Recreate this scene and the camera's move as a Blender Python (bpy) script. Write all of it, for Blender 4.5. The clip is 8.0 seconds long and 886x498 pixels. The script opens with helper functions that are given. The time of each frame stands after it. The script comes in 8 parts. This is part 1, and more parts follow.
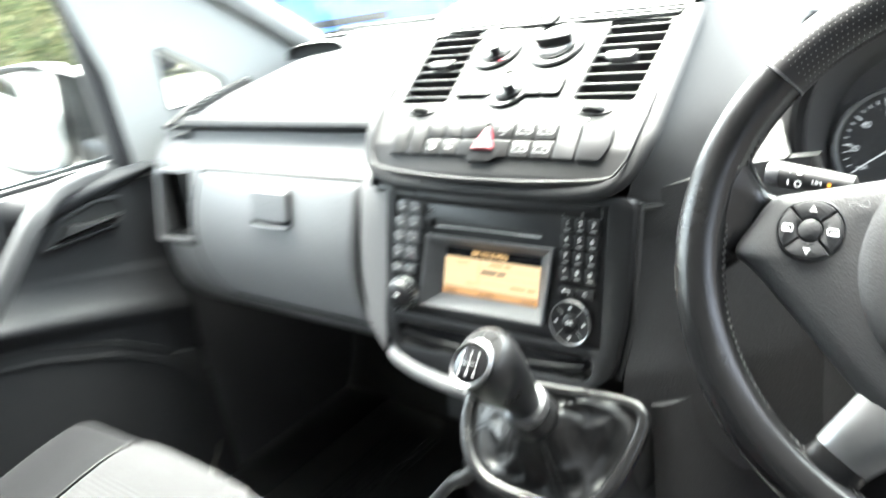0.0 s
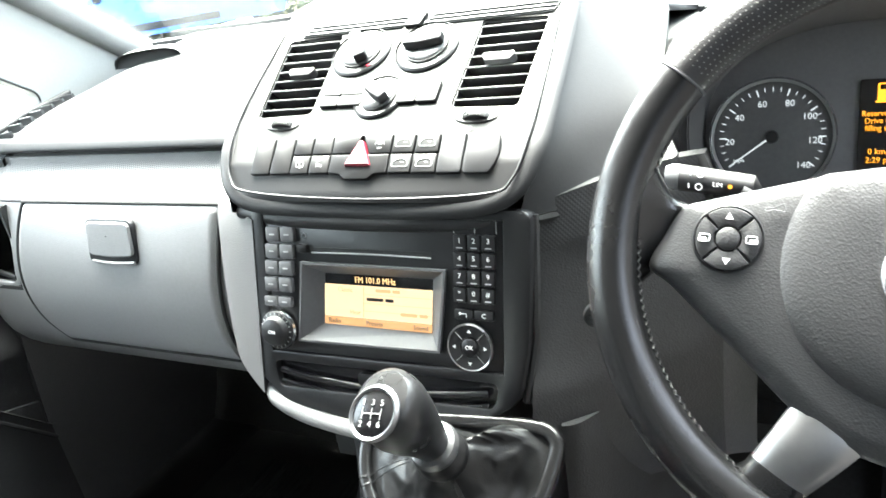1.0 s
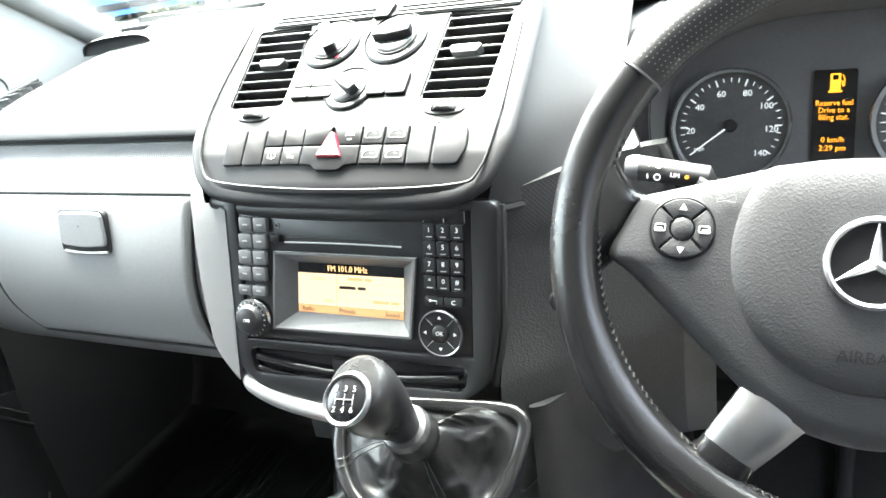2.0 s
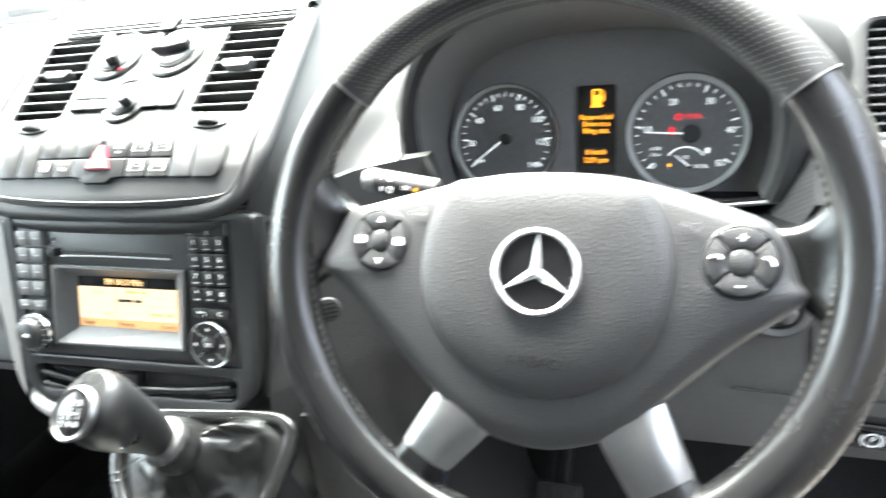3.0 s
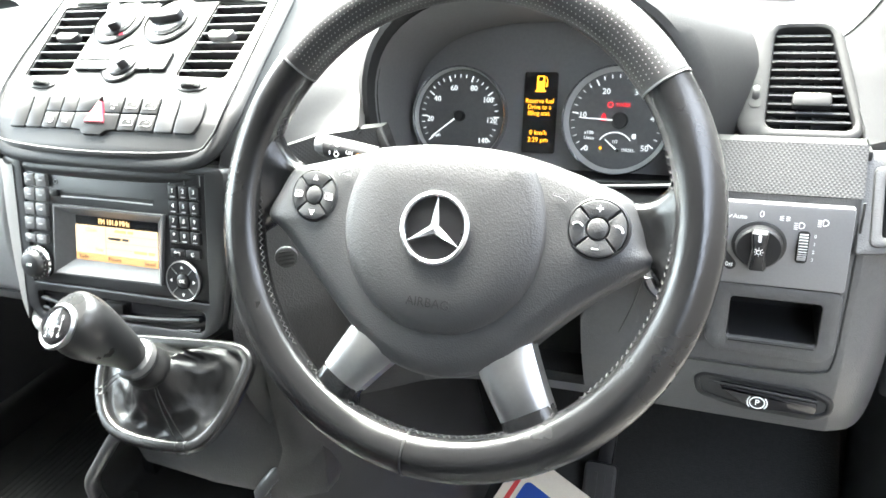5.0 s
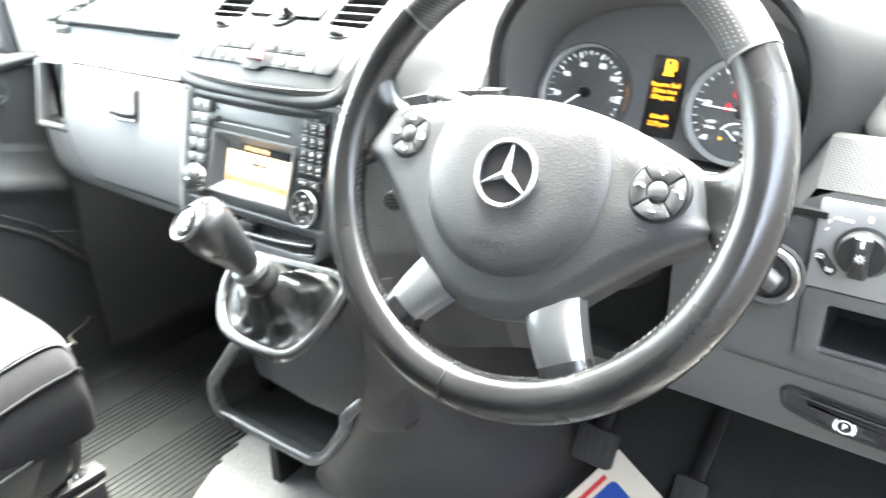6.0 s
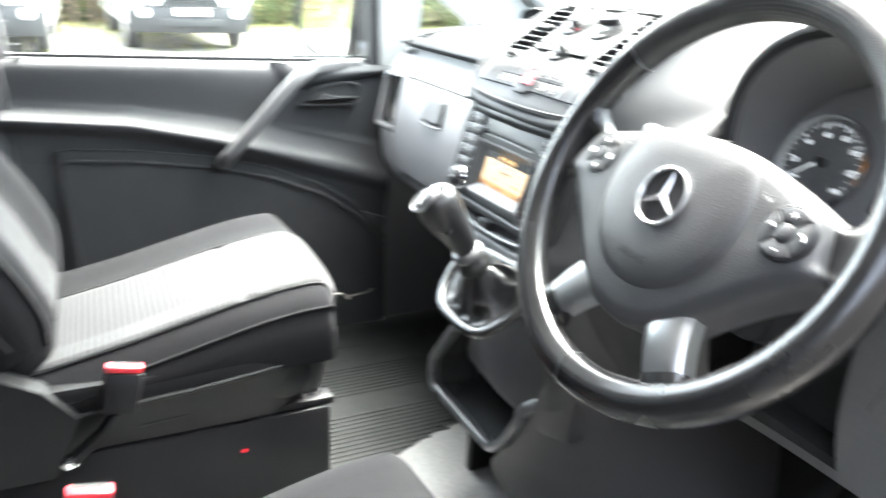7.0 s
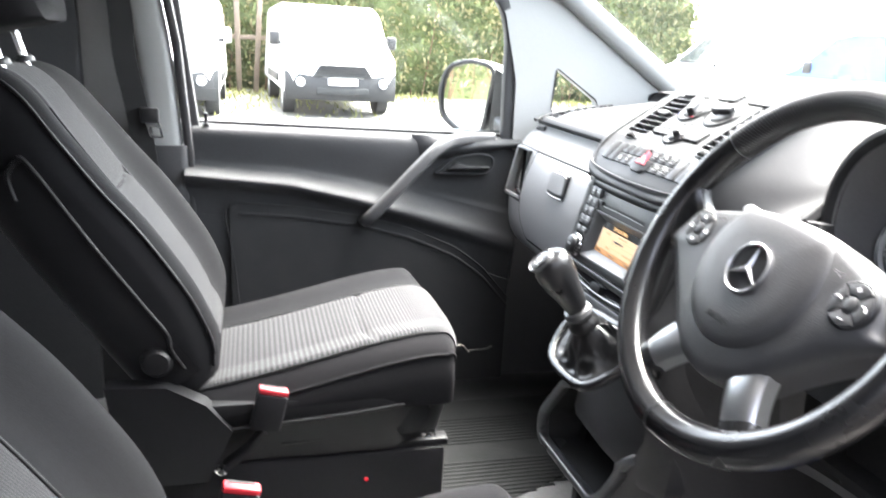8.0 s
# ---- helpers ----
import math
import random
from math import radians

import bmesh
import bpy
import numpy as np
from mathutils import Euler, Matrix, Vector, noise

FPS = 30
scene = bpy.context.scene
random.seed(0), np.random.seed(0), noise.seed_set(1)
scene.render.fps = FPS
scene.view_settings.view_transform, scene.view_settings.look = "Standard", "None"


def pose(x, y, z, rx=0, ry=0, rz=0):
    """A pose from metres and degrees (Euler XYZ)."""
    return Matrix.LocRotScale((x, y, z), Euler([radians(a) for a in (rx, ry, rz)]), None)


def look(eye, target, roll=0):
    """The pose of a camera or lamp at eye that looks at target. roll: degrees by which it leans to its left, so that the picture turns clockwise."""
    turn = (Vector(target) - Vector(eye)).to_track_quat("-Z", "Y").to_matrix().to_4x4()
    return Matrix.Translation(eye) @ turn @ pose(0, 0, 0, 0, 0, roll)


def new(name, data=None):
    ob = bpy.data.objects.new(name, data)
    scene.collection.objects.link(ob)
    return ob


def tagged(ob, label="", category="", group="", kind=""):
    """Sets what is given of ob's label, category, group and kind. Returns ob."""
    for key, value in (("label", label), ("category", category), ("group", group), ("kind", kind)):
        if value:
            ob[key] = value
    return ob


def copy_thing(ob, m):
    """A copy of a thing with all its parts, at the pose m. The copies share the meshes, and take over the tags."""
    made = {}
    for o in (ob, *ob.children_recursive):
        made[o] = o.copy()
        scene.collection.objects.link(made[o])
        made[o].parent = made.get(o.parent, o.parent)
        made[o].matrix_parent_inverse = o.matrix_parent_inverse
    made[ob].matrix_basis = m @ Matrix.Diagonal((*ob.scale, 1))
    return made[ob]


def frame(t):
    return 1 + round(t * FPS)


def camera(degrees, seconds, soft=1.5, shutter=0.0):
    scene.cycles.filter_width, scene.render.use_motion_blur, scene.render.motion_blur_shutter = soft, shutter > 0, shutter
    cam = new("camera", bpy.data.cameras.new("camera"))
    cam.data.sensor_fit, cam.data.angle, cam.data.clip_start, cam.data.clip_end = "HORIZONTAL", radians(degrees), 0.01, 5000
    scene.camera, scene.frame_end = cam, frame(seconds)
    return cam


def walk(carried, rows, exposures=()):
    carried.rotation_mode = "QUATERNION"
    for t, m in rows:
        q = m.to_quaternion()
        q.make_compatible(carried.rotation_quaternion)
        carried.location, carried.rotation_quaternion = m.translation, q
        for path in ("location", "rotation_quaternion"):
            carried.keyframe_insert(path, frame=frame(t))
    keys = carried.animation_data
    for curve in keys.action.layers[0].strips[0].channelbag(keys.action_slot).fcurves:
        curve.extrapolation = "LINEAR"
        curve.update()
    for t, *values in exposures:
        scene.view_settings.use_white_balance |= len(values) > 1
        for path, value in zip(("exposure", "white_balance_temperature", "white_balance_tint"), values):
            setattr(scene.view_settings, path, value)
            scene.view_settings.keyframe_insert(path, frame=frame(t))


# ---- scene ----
cam = camera(61.9, 8.0, 1.5, 0.5)
SKY, SUN, AMBER_GLOW, SCREEN_GLOW = 0.15, 0.5, 0.046, 0.026
PATH = [
    (0, (0.418, 0.093, 1.398), (-0.787, 1.524, 0.688), -9.0),
    (0.2, (0.343, 0.124, 1.393), (-0.631, 1.728, 0.701), -9.1),
    (0.5, (0.343, 0.163, 1.406), (-0.575, 1.782, 0.675), -9.9),
    (0.7, (0.334, 0.131, 1.399), (-0.508, 1.789, 0.663), -8.2),
    (1, (0.358, 0.138, 1.401), (-0.513, 1.762, 0.626), -9.4),
    (2.3, (0.379, 0.123, 1.426), (-0.406, 1.762, 0.59), -9.3),
    (2.5, (0.409, 0.12, 1.435), (-0.353, 1.769, 0.598), -9.2),
    (2.7, (0.459, 0.132, 1.411), (-0.259, 1.807, 0.588), -8.4),
    (3, (0.52, 0.173, 1.4), (-0.147, 1.864, 0.566), -7.9),
    (3.2, (0.549, 0.179, 1.403), (-0.077, 1.891, 0.580), -6.8),
    (3.5, (0.579, 0.151, 1.418), (-0.064, 1.852, 0.585), -6.5),
    (4, (0.605, 0.106, 1.427), (-0.032, 1.804, 0.583), -6.0),
    (4.2, (0.602, 0.104, 1.424), (-0.047, 1.794, 0.575), -6.1),
    (5.3, (0.646, 0.129, 1.41), (-0.159, 1.723, 0.509), -4.5),
    (5.5, (0.663, 0.133, 1.394), (-0.234, 1.683, 0.503), -4.1),
    (5.8, (0.689, 0.126, 1.379), (-0.327, 1.618, 0.518), -2.5),
    (6, (0.716, 0.117, 1.381), (-0.416, 1.532, 0.535), -2.3),
    (6.2, (0.749, 0.101, 1.379), (-0.503, 1.432, 0.567), -1.0),
    (6.5, (0.814, 0.116, 1.372), (-0.605, 1.3, 0.606), 0.1),
    (6.8, (0.852, 0.120, 1.354), (-0.691, 1.172, 0.638), 2.7),
    (7, (0.884, 0.142, 1.359), (-0.81, 0.948, 0.665), 2.7),
    (7.2, (0.906, 0.158, 1.355), (-0.877, 0.777, 0.693), 4.8),
    (7.5, (0.968, 0.168, 1.359), (-0.851, 0.71, 0.727), 4.2),
    (8, (1.001, 0.106, 1.385), (-0.859, 0.605, 0.847), 3.3),
]
walk(cam, [(t, look(eye, target, roll)) for t, eye, target, roll in PATH], [(0.0, 5.7, 6400, 2), (2.3, 6.1, 6400, 2), (4.2, 6.3, 6450, 3), (5.6, 6.65, 6450, 3), (6.0, 7.0, 6450, 3), (6.5, 6.85, 6400, 3), (7.0, 6.15, 6350, 5), (7.5, 5.75, 6350, 9), (8.0, 5.55, 6400, 11)])

# ---- light ----
world = bpy.data.worlds.new("daylight")
scene.world = world
world.use_nodes = True
wn = world.node_tree.nodes
sky = wn.new("ShaderNodeTexSky")
sky.sky_type = "NISHITA"
sky.sun_disc = False
sky.sun_elevation, sky.sun_rotation = radians(62), radians(-35)
sky.altitude, sky.air_density, sky.dust_density, sky.ozone_density = 30, 0.4, 6.0, 0.2
wn["Background"].inputs["Strength"].default_value = SKY
# a thin overcast takes most of the blue out of the sky
veil = wn.new("ShaderNodeHueSaturation")
veil.inputs["Saturation"].default_value = 0.5
world.node_tree.links.new(sky.outputs["Color"], veil.inputs["Color"])
world.node_tree.links.new(veil.outputs["Color"], wn["Background"].inputs["Color"])
sun_data = bpy.data.lights.new("sun", "SUN")
sun_data.energy, sun_data.angle, sun_data.color = SUN, radians(60), (1.0, 0.98, 0.95)
sun = new("sun", sun_data)
sun.matrix_world = look((-6.5, 9.3, 21.3), (0, 0, 0))


# ---- materials ----
def socket(node, name, value):
    node.inputs[name].default_value = value


def mat(name, color, rough=0.5, metal=0.0, grain=0.0, cell=0.0015, vary=0.12, patch=0.25, kind="noise", coat=0.0, emit=None, power=0.0,
        spec=0.5, sheen=0.0, worn=0.0):
    """A procedural material: colour with fine and broad variation, roughness wear and a fine relief of the given cell size in metres."""
    m = bpy.data.materials.new(name)
    m.use_nodes = True
    n, l = m.node_tree.nodes, m.node_tree.links
    b = n["Principled BSDF"]
    socket(b, "Base Color", (*color, 1))
    socket(b, "Roughness", rough)
    socket(b, "Metallic", metal)
    socket(b, "Specular IOR Level", spec)
    socket(b, "Coat Weight", coat)
    socket(b, "Coat Roughness", 0.08)
    if sheen:
        socket(b, "Sheen Weight", sheen)
    if emit:
        socket(b, "Emission Color", (*emit, 1))
        socket(b, "Emission Strength", power)
        return m
    at = n.new("ShaderNodeTexCoord")
    if vary or worn:
        broad, fine = n.new("ShaderNodeTexNoise"), n.new("ShaderNodeTexNoise")
        socket(broad, "Scale", 1 / patch)
        socket(broad, "Detail", 5.0)
        socket(fine, "Scale", 0.35 / cell)
        socket(fine, "Detail", 3.0)
        for t in (broad, fine):
            l.new(at.outputs["Object"], t.inputs["Vector"])
        add = n.new("ShaderNodeMath")
        add.operation = "ADD"
        l.new(broad.outputs["Fac"], add.inputs[0])
        l.new(fine.outputs["Fac"], add.inputs[1])
        ramp = n.new("ShaderNodeMapRange")
        for k, v in (("From Min", 0.6), ("From Max", 1.4), ("To Min", 1 - vary), ("To Max", 1 + vary)):
            socket(ramp, k, v)
        l.new(add.outputs[0], ramp.inputs["Value"])
        mul = n.new("ShaderNodeVectorMath")
        mul.operation = "SCALE"
        mul.inputs[0].default_value = color
        l.new(ramp.outputs[0], mul.inputs["Scale"])
        l.new(mul.outputs[0], b.inputs["Base Color"])
        rr = n.new("ShaderNodeMapRange")
        for k, v in (("From Min", 0.3), ("From Max", 0.7), ("To Min", max(0.02, rough - 0.07 - worn)), ("To Max", min(1, rough + 0.07))):
            socket(rr, k, v)
        l.new(broad.outputs["Fac"], rr.inputs["Value"])
        l.new(rr.outputs[0], b.inputs["Roughness"])
    if grain:
        bump = n.new("ShaderNodeBump")
        socket(bump, "Strength", grain)
        socket(bump, "Distance", cell * 0.5)
        if kind == "leather":
            tex = n.new("ShaderNodeTexVoronoi")
            socket(tex, "Scale", 1 / cell)
            out = tex.outputs["Distance"]
        elif kind in ("ribs", "weave"):
            tex = n.new("ShaderNodeTexWave")
            tex.wave_type, tex.bands_direction = "BANDS", "X" if kind == "weave" else "Y"
            socket(tex, "Scale", 0.314 / cell)
            socket(tex, "Distortion", 0.6)
            socket(tex, "Detail", 1.0)
            out = tex.outputs["Fac"]
        else:
            tex = n.new("ShaderNodeTexNoise")
            socket(tex, "Scale", 1 / cell)
            socket(tex, "Detail", 2.0)
            out = tex.outputs["Fac"]
        where = at.outputs["Object"]
        if kind == "weave":
            turn = n.new("ShaderNodeMapping")
            socket(turn, "Rotation", (0, radians(40), 0))
            l.new(where, turn.inputs["Vector"])
            where = turn.outputs[0]
        l.new(where, tex.inputs["Vector"])
        if kind == "weave":
            second = n.new("ShaderNodeTexWave")
            second.wave_type, second.bands_direction = "BANDS", "Z"
            socket(second, "Scale", 0.314 / cell)
            l.new(where, second.inputs["Vector"])
            mixer = n.new("ShaderNodeMath")
            mixer.operation = "MULTIPLY"
            l.new(out, mixer.inputs[0])
            l.new(second.outputs["Fac"], mixer.inputs[1])
            out = mixer.outputs[0]
        l.new(out, bump.inputs["Height"])
        l.new(bump.outputs[0], b.inputs["Normal"])
    return m


def cloth(name, dark, light, cell, grain=0.6):
    """Ribbed seat cloth: pale ribs across a dark ground, each rib broken into short stitches."""
    m = mat(name, dark, 0.9, cell=cell, vary=0.0, sheen=0.06, spec=0.15)
    n, l = m.node_tree.nodes, m.node_tree.links
    b = n["Principled BSDF"]
    at = n.new("ShaderNodeTexCoord")
    waves = []
    for axis, size in (("Y", cell), ("DIAGONAL", cell * 0.62)):
        w = n.new("ShaderNodeTexWave")
        w.wave_type, w.bands_direction = "BANDS", axis
        socket(w, "Scale", 0.314 / size)
        socket(w, "Distortion", 0.25)
        l.new(at.outputs["UV"], w.inputs["Vector"])
        waves.append(w)
    soft = n.new("ShaderNodeMapRange")
    for k, v in (("From Min", 0.0), ("From Max", 1.0), ("To Min", 0.55), ("To Max", 1.0)):
        socket(soft, k, v)
    l.new(waves[1].outputs["Fac"], soft.inputs["Value"])
    height = n.new("ShaderNodeMath")
    height.operation = "MULTIPLY"
    l.new(waves[0].outputs["Fac"], height.inputs[0])
    l.new(soft.outputs[0], height.inputs[1])
    mix = n.new("ShaderNodeMix")
    mix.data_type = "RGBA"
    mix.inputs["A"].default_value, mix.inputs["B"].default_value = (*dark, 1), (*light, 1)
    l.new(height.outputs[0], mix.inputs["Factor"])
    noise_t = n.new("ShaderNodeTexNoise")
    socket(noise_t, "Scale", 7.0)
    l.new(at.outputs["Object"], noise_t.inputs["Vector"])
    rng = n.new("ShaderNodeMapRange")
    for k, v in (("From Min", 0.3), ("From Max", 0.7), ("To Min", 0.88), ("To Max", 1.1)):
        socket(rng, k, v)
    l.new(noise_t.outputs["Fac"], rng.inputs["Value"])
    mul = n.new("ShaderNodeVectorMath")
    mul.operation = "SCALE"
    l.new(mix.outputs["Result"], mul.inputs[0])
    l.new(rng.outputs[0], mul.inputs["Scale"])
    l.new(mul.outputs[0], b.inputs["Base Color"])
    bump = n.new("ShaderNodeBump")
    socket(bump, "Strength", grain)
    socket(bump, "Distance", cell * 0.3)
    l.new(height.outputs[0], bump.inputs["Height"])
    l.new(bump.outputs[0], b.inputs["Normal"])
    return m


def clear(name, tint=(0.93, 0.96, 0.94)):
    """A thin pane: see-through, with a Fresnel gloss."""
    m = bpy.data.materials.new(name)
    m.use_nodes = True
    n, l = m.node_tree.nodes, m.node_tree.links
    n.remove(n["Principled BSDF"])
    a, g, f, x, p = (n.new("ShaderNode" + k) for k in ("BsdfTransparent", "BsdfGlossy", "LayerWeight", "MixShader", "MapRange"))
    socket(a, "Color", (*tint, 1))
    socket(g, "Roughness", 0.02)
    socket(f, "Blend", 0.12)
    socket(p, "To Min", 0.025)
    socket(p, "To Max", 0.6)
    l.new(f.outputs["Facing"], p.inputs["Value"])
    l.new(p.outputs[0], x.inputs[0])
    l.new(a.outputs[0], x.inputs[1])
    l.new(g.outputs[0], x.inputs[2])
    l.new(x.outputs[0], n["Material Output"].inputs["Surface"])
    return m


PAD = mat("soft_dash_plastic", (0.024, 0.0245, 0.0254), 0.5, grain=0.12, cell=0.0012, kind="leather", vary=0.12, patch=0.3, spec=0.22)
LOWER = mat("grained_lower_plastic", (0.045, 0.046, 0.048), 0.45, grain=0.3, cell=0.0018, kind="leather", vary=0.12, patch=0.2)
# dash plastic lightened for the stronger light on the passenger's side
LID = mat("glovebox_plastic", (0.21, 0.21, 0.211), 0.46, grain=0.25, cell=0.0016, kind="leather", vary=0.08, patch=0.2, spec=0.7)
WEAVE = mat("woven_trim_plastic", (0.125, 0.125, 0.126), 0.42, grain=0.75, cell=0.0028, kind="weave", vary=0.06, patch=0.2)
# the same woven trim, with the driver's dimmer light put into its colour
WEAVED = mat("dimmed_woven_trim_plastic", (0.023, 0.0233, 0.0238), 0.5, grain=0.24, cell=0.0026, kind="weave", vary=0.08, patch=0.2, spec=0.35)
FASCIA = mat("smooth_grey_plastic", (0.0145, 0.0148, 0.0152), 0.5, grain=0.1, cell=0.0007, vary=0.08, patch=0.15, spec=0.28)
# grey lifted above the plastic's own tone to put haze into the hood
HOODL = mat("matt_hood_lining", (0.13, 0.132, 0.134), 0.7, grain=0.2, cell=0.0012, vary=0.1, patch=0.2)
# lower plastic again, lightened where the driver's panels came out too dim
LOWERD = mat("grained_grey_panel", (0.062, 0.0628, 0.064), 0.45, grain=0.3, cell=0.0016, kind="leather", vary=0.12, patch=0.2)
# fascia plastic lightened in colour to make up for dim light here
SWITCHP = mat("brightened_switch_panel", (0.16, 0.162, 0.165), 0.5, grain=0.1, cell=0.0007, vary=0.08, patch=0.15)
BLACK = mat("matt_black_plastic", (0.012, 0.0125, 0.0135), 0.4, grain=0.1, cell=0.0006, vary=0.2, patch=0.1, spec=0.45)
# grey console plastic, darkened in colour for the shade low in the cabin
SIDEP = mat("darkened_console_plastic", (0.030, 0.0304, 0.0314), 0.45, grain=0.3, cell=0.0018, kind="leather", vary=0.15, patch=0.15, spec=0.35)
GLOSS = mat("gloss_black_plastic", (0.012, 0.012, 0.013), 0.16, vary=0.2, patch=0.05)
RIMP = mat("worn_bin_rim_plastic", (0.06, 0.061, 0.063), 0.33, grain=0.1, cell=0.0012, vary=0.15, patch=0.06)
KEYL = mat("grey_key_plastic", (0.1, 0.102, 0.105), 0.38, vary=0.1, patch=0.05)
KEY = mat("key_plastic", (0.009, 0.0092, 0.0096), 0.42, vary=0.15, patch=0.05, spec=0.2)
# near-black colour that stands in for the shade in gaps and hollows
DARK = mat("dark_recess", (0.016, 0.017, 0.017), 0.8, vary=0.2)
SLAT = mat("vent_slat_plastic", (0.036, 0.0365, 0.0375), 0.4, vary=0.1, patch=0.05)
LEATHER = mat("worn_black_leather", (0.008, 0.0082, 0.0086), 0.25, grain=0.16, cell=0.0011, kind="leather", vary=0.12, patch=0.07, worn=0.06, spec=0.55)
PERF = mat("perforated_leather", (0.011, 0.011, 0.0117), 0.45, grain=0.25, cell=0.0011, kind="leather", vary=0.2, patch=0.06)
HOLE = mat("perforation", (0.15, 0.15, 0.15), 0.7, vary=0.1)
THREAD = mat("grey_thread", (0.03, 0.03, 0.031), 0.8, vary=0.2)
BOOT = mat("soft_boot_leather", (0.008, 0.0084, 0.0088), 0.36, grain=0.2, cell=0.0012, kind="leather", vary=0.2, patch=0.05, spec=0.36)
AIRBAG = mat("airbag_plastic", (0.033, 0.0338, 0.035), 0.42, grain=0.28, cell=0.0013, kind="leather", vary=0.1, patch=0.15)
KNOBG = mat("satin_grey_knob", (0.10, 0.102, 0.105), 0.3, metal=0.6, vary=0.06, patch=0.05)
SATIN = mat("satin_silver", (0.34, 0.345, 0.35), 0.34, metal=1.0, vary=0.05, patch=0.1)
CHROME = mat("chrome", (0.85, 0.86, 0.87), 0.1, metal=1.0, vary=0.03)
EMBLEM = mat("polished_emblem", (0.55, 0.56, 0.57), 0.2, metal=0.9, vary=0.03)
WHITE = mat("white_marking", (0.75, 0.76, 0.76), 0.5, vary=0.05)
GREYMARK = mat("grey_marking", (0.35, 0.36, 0.36), 0.5, vary=0.05)
RED = mat("red_plastic", (0.2, 0.012, 0.025), 0.35, vary=0.12, patch=0.03)
STALKP = mat("matt_stalk_plastic", (0.014, 0.014, 0.015), 0.62, grain=0.1, cell=0.0008, vary=0.2, patch=0.05)
KNOBP = mat("dark_satin_knob", (0.010, 0.0105, 0.011), 0.32, vary=0.12, patch=0.05)
BUCKLE = mat("red_buckle_plastic", (0.45, 0.02, 0.03), 0.4, vary=0.1, patch=0.03)
CLOTH = mat("plain_seat_cloth", (0.0078, 0.0078, 0.0086), 0.92, grain=0.5, cell=0.0016, vary=0.15, patch=0.12, spec=0.1)
RIBBED = cloth("ribbed_seat_cloth", (0.009, 0.009, 0.0098), (0.047, 0.0466, 0.0488), 0.0046, grain=0.7)
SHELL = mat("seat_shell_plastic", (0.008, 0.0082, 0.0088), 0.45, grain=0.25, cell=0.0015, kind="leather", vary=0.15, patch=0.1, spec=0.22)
METAL_BLACK = mat("black_painted_steel", (0.008, 0.008, 0.009), 0.5, grain=0.2, cell=0.002, vary=0.25, patch=0.1, spec=0.2)
DOORP = mat("door_panel_plastic", (0.040, 0.041, 0.043), 0.6, grain=0.35, cell=0.0018, kind="leather", vary=0.1, patch=0.25, spec=0.15)
DOORD = mat("door_pocket_carpet", (0.013, 0.0135, 0.0145), 0.8, grain=0.3, cell=0.0012, vary=0.15, patch=0.1)
TRIM = mat("pale_pillar_trim", (0.24, 0.244, 0.24), 0.6, grain=0.3, cell=0.0015, vary=0.05, patch=0.3)
LINING = mat("roof_lining", (0.58, 0.58, 0.575), 0.9, grain=0.4, cell=0.002, vary=0.06, patch=0.3)
RUBBER = mat("rubber_seal", (0.02, 0.02, 0.021), 0.6, vary=0.2, patch=0.1)
MATTING = mat("grooved_rubber_mat", (0.009, 0.0094, 0.0095), 0.65, grain=0.5, cell=0.003, vary=0.3, patch=0.08, spec=0.2)
VINYL = mat("scuffed_floor_vinyl", (0.12, 0.1195, 0.1195), 0.55, grain=0.4, cell=0.003, vary=0.25, patch=0.12)
CARPET = mat("dark_carpet", (0.017, 0.018, 0.018), 0.95, grain=0.8, cell=0.002, vary=0.3, patch=0.08)
GLASS = clear("window_glass")
MIRROR = mat("mirror_glass", (0.86, 0.88, 0.88), 0.02, metal=1.0, vary=0.0)
BODYW = mat("white_car_paint", (0.62, 0.62, 0.615), 0.35, coat=0.6, vary=0.04, patch=0.6)
BODYB = mat("blue_car_paint", (0.02, 0.11, 0.5), 0.3, coat=0.6, vary=0.06, patch=0.6)
BODYD = mat("own_body_paint", (0.05, 0.055, 0.06), 0.3, coat=0.6, vary=0.04, patch=0.6)
BUMPER = mat("grey_bumper_plastic", (0.008, 0.0083, 0.009), 0.6, vary=0.12, patch=0.2)
CARGLASS = mat("dark_car_glass", (0.03, 0.035, 0.04), 0.06, vary=0.1, spec=0.7)
TYRE = mat("tyre_rubber", (0.025, 0.025, 0.025), 0.8, vary=0.2)
PLATE = mat("pale_plate", (0.75, 0.75, 0.72), 0.5, vary=0.03)
# for lamps and rims, and for windscreens with the sky's reflection painted in
PALEG = mat("pale_lamp_and_sky_glass", (0.6, 0.62, 0.63), 0.12, vary=0.1)
GRAVEL = mat("pale_gravel_ground", (0.082, 0.079, 0.074), 0.95, grain=0.8, cell=0.03, vary=0.35, patch=1.2)
# dark, so that the added wall throws little light back
BLOCKER = mat("dark_light_block", (0.036, 0.034, 0.033), 0.9, grain=0.6, cell=0.02, vary=0.3, patch=0.4)
# glass tint and grey trim set to hold down light from behind
TINTED = clear("tinted_rear_glass", (0.22, 0.235, 0.235))
BACKTRIM = mat("grey_load_space_trim", (0.2, 0.2, 0.202), 0.7, grain=0.3, cell=0.002, vary=0.1, patch=0.3)
GRASS = mat("dry_grass", (0.2, 0.2, 0.07), 0.9, vary=0.4, patch=0.3)
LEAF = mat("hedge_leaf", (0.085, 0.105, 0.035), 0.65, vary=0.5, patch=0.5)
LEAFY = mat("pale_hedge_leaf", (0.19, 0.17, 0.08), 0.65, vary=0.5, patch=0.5)
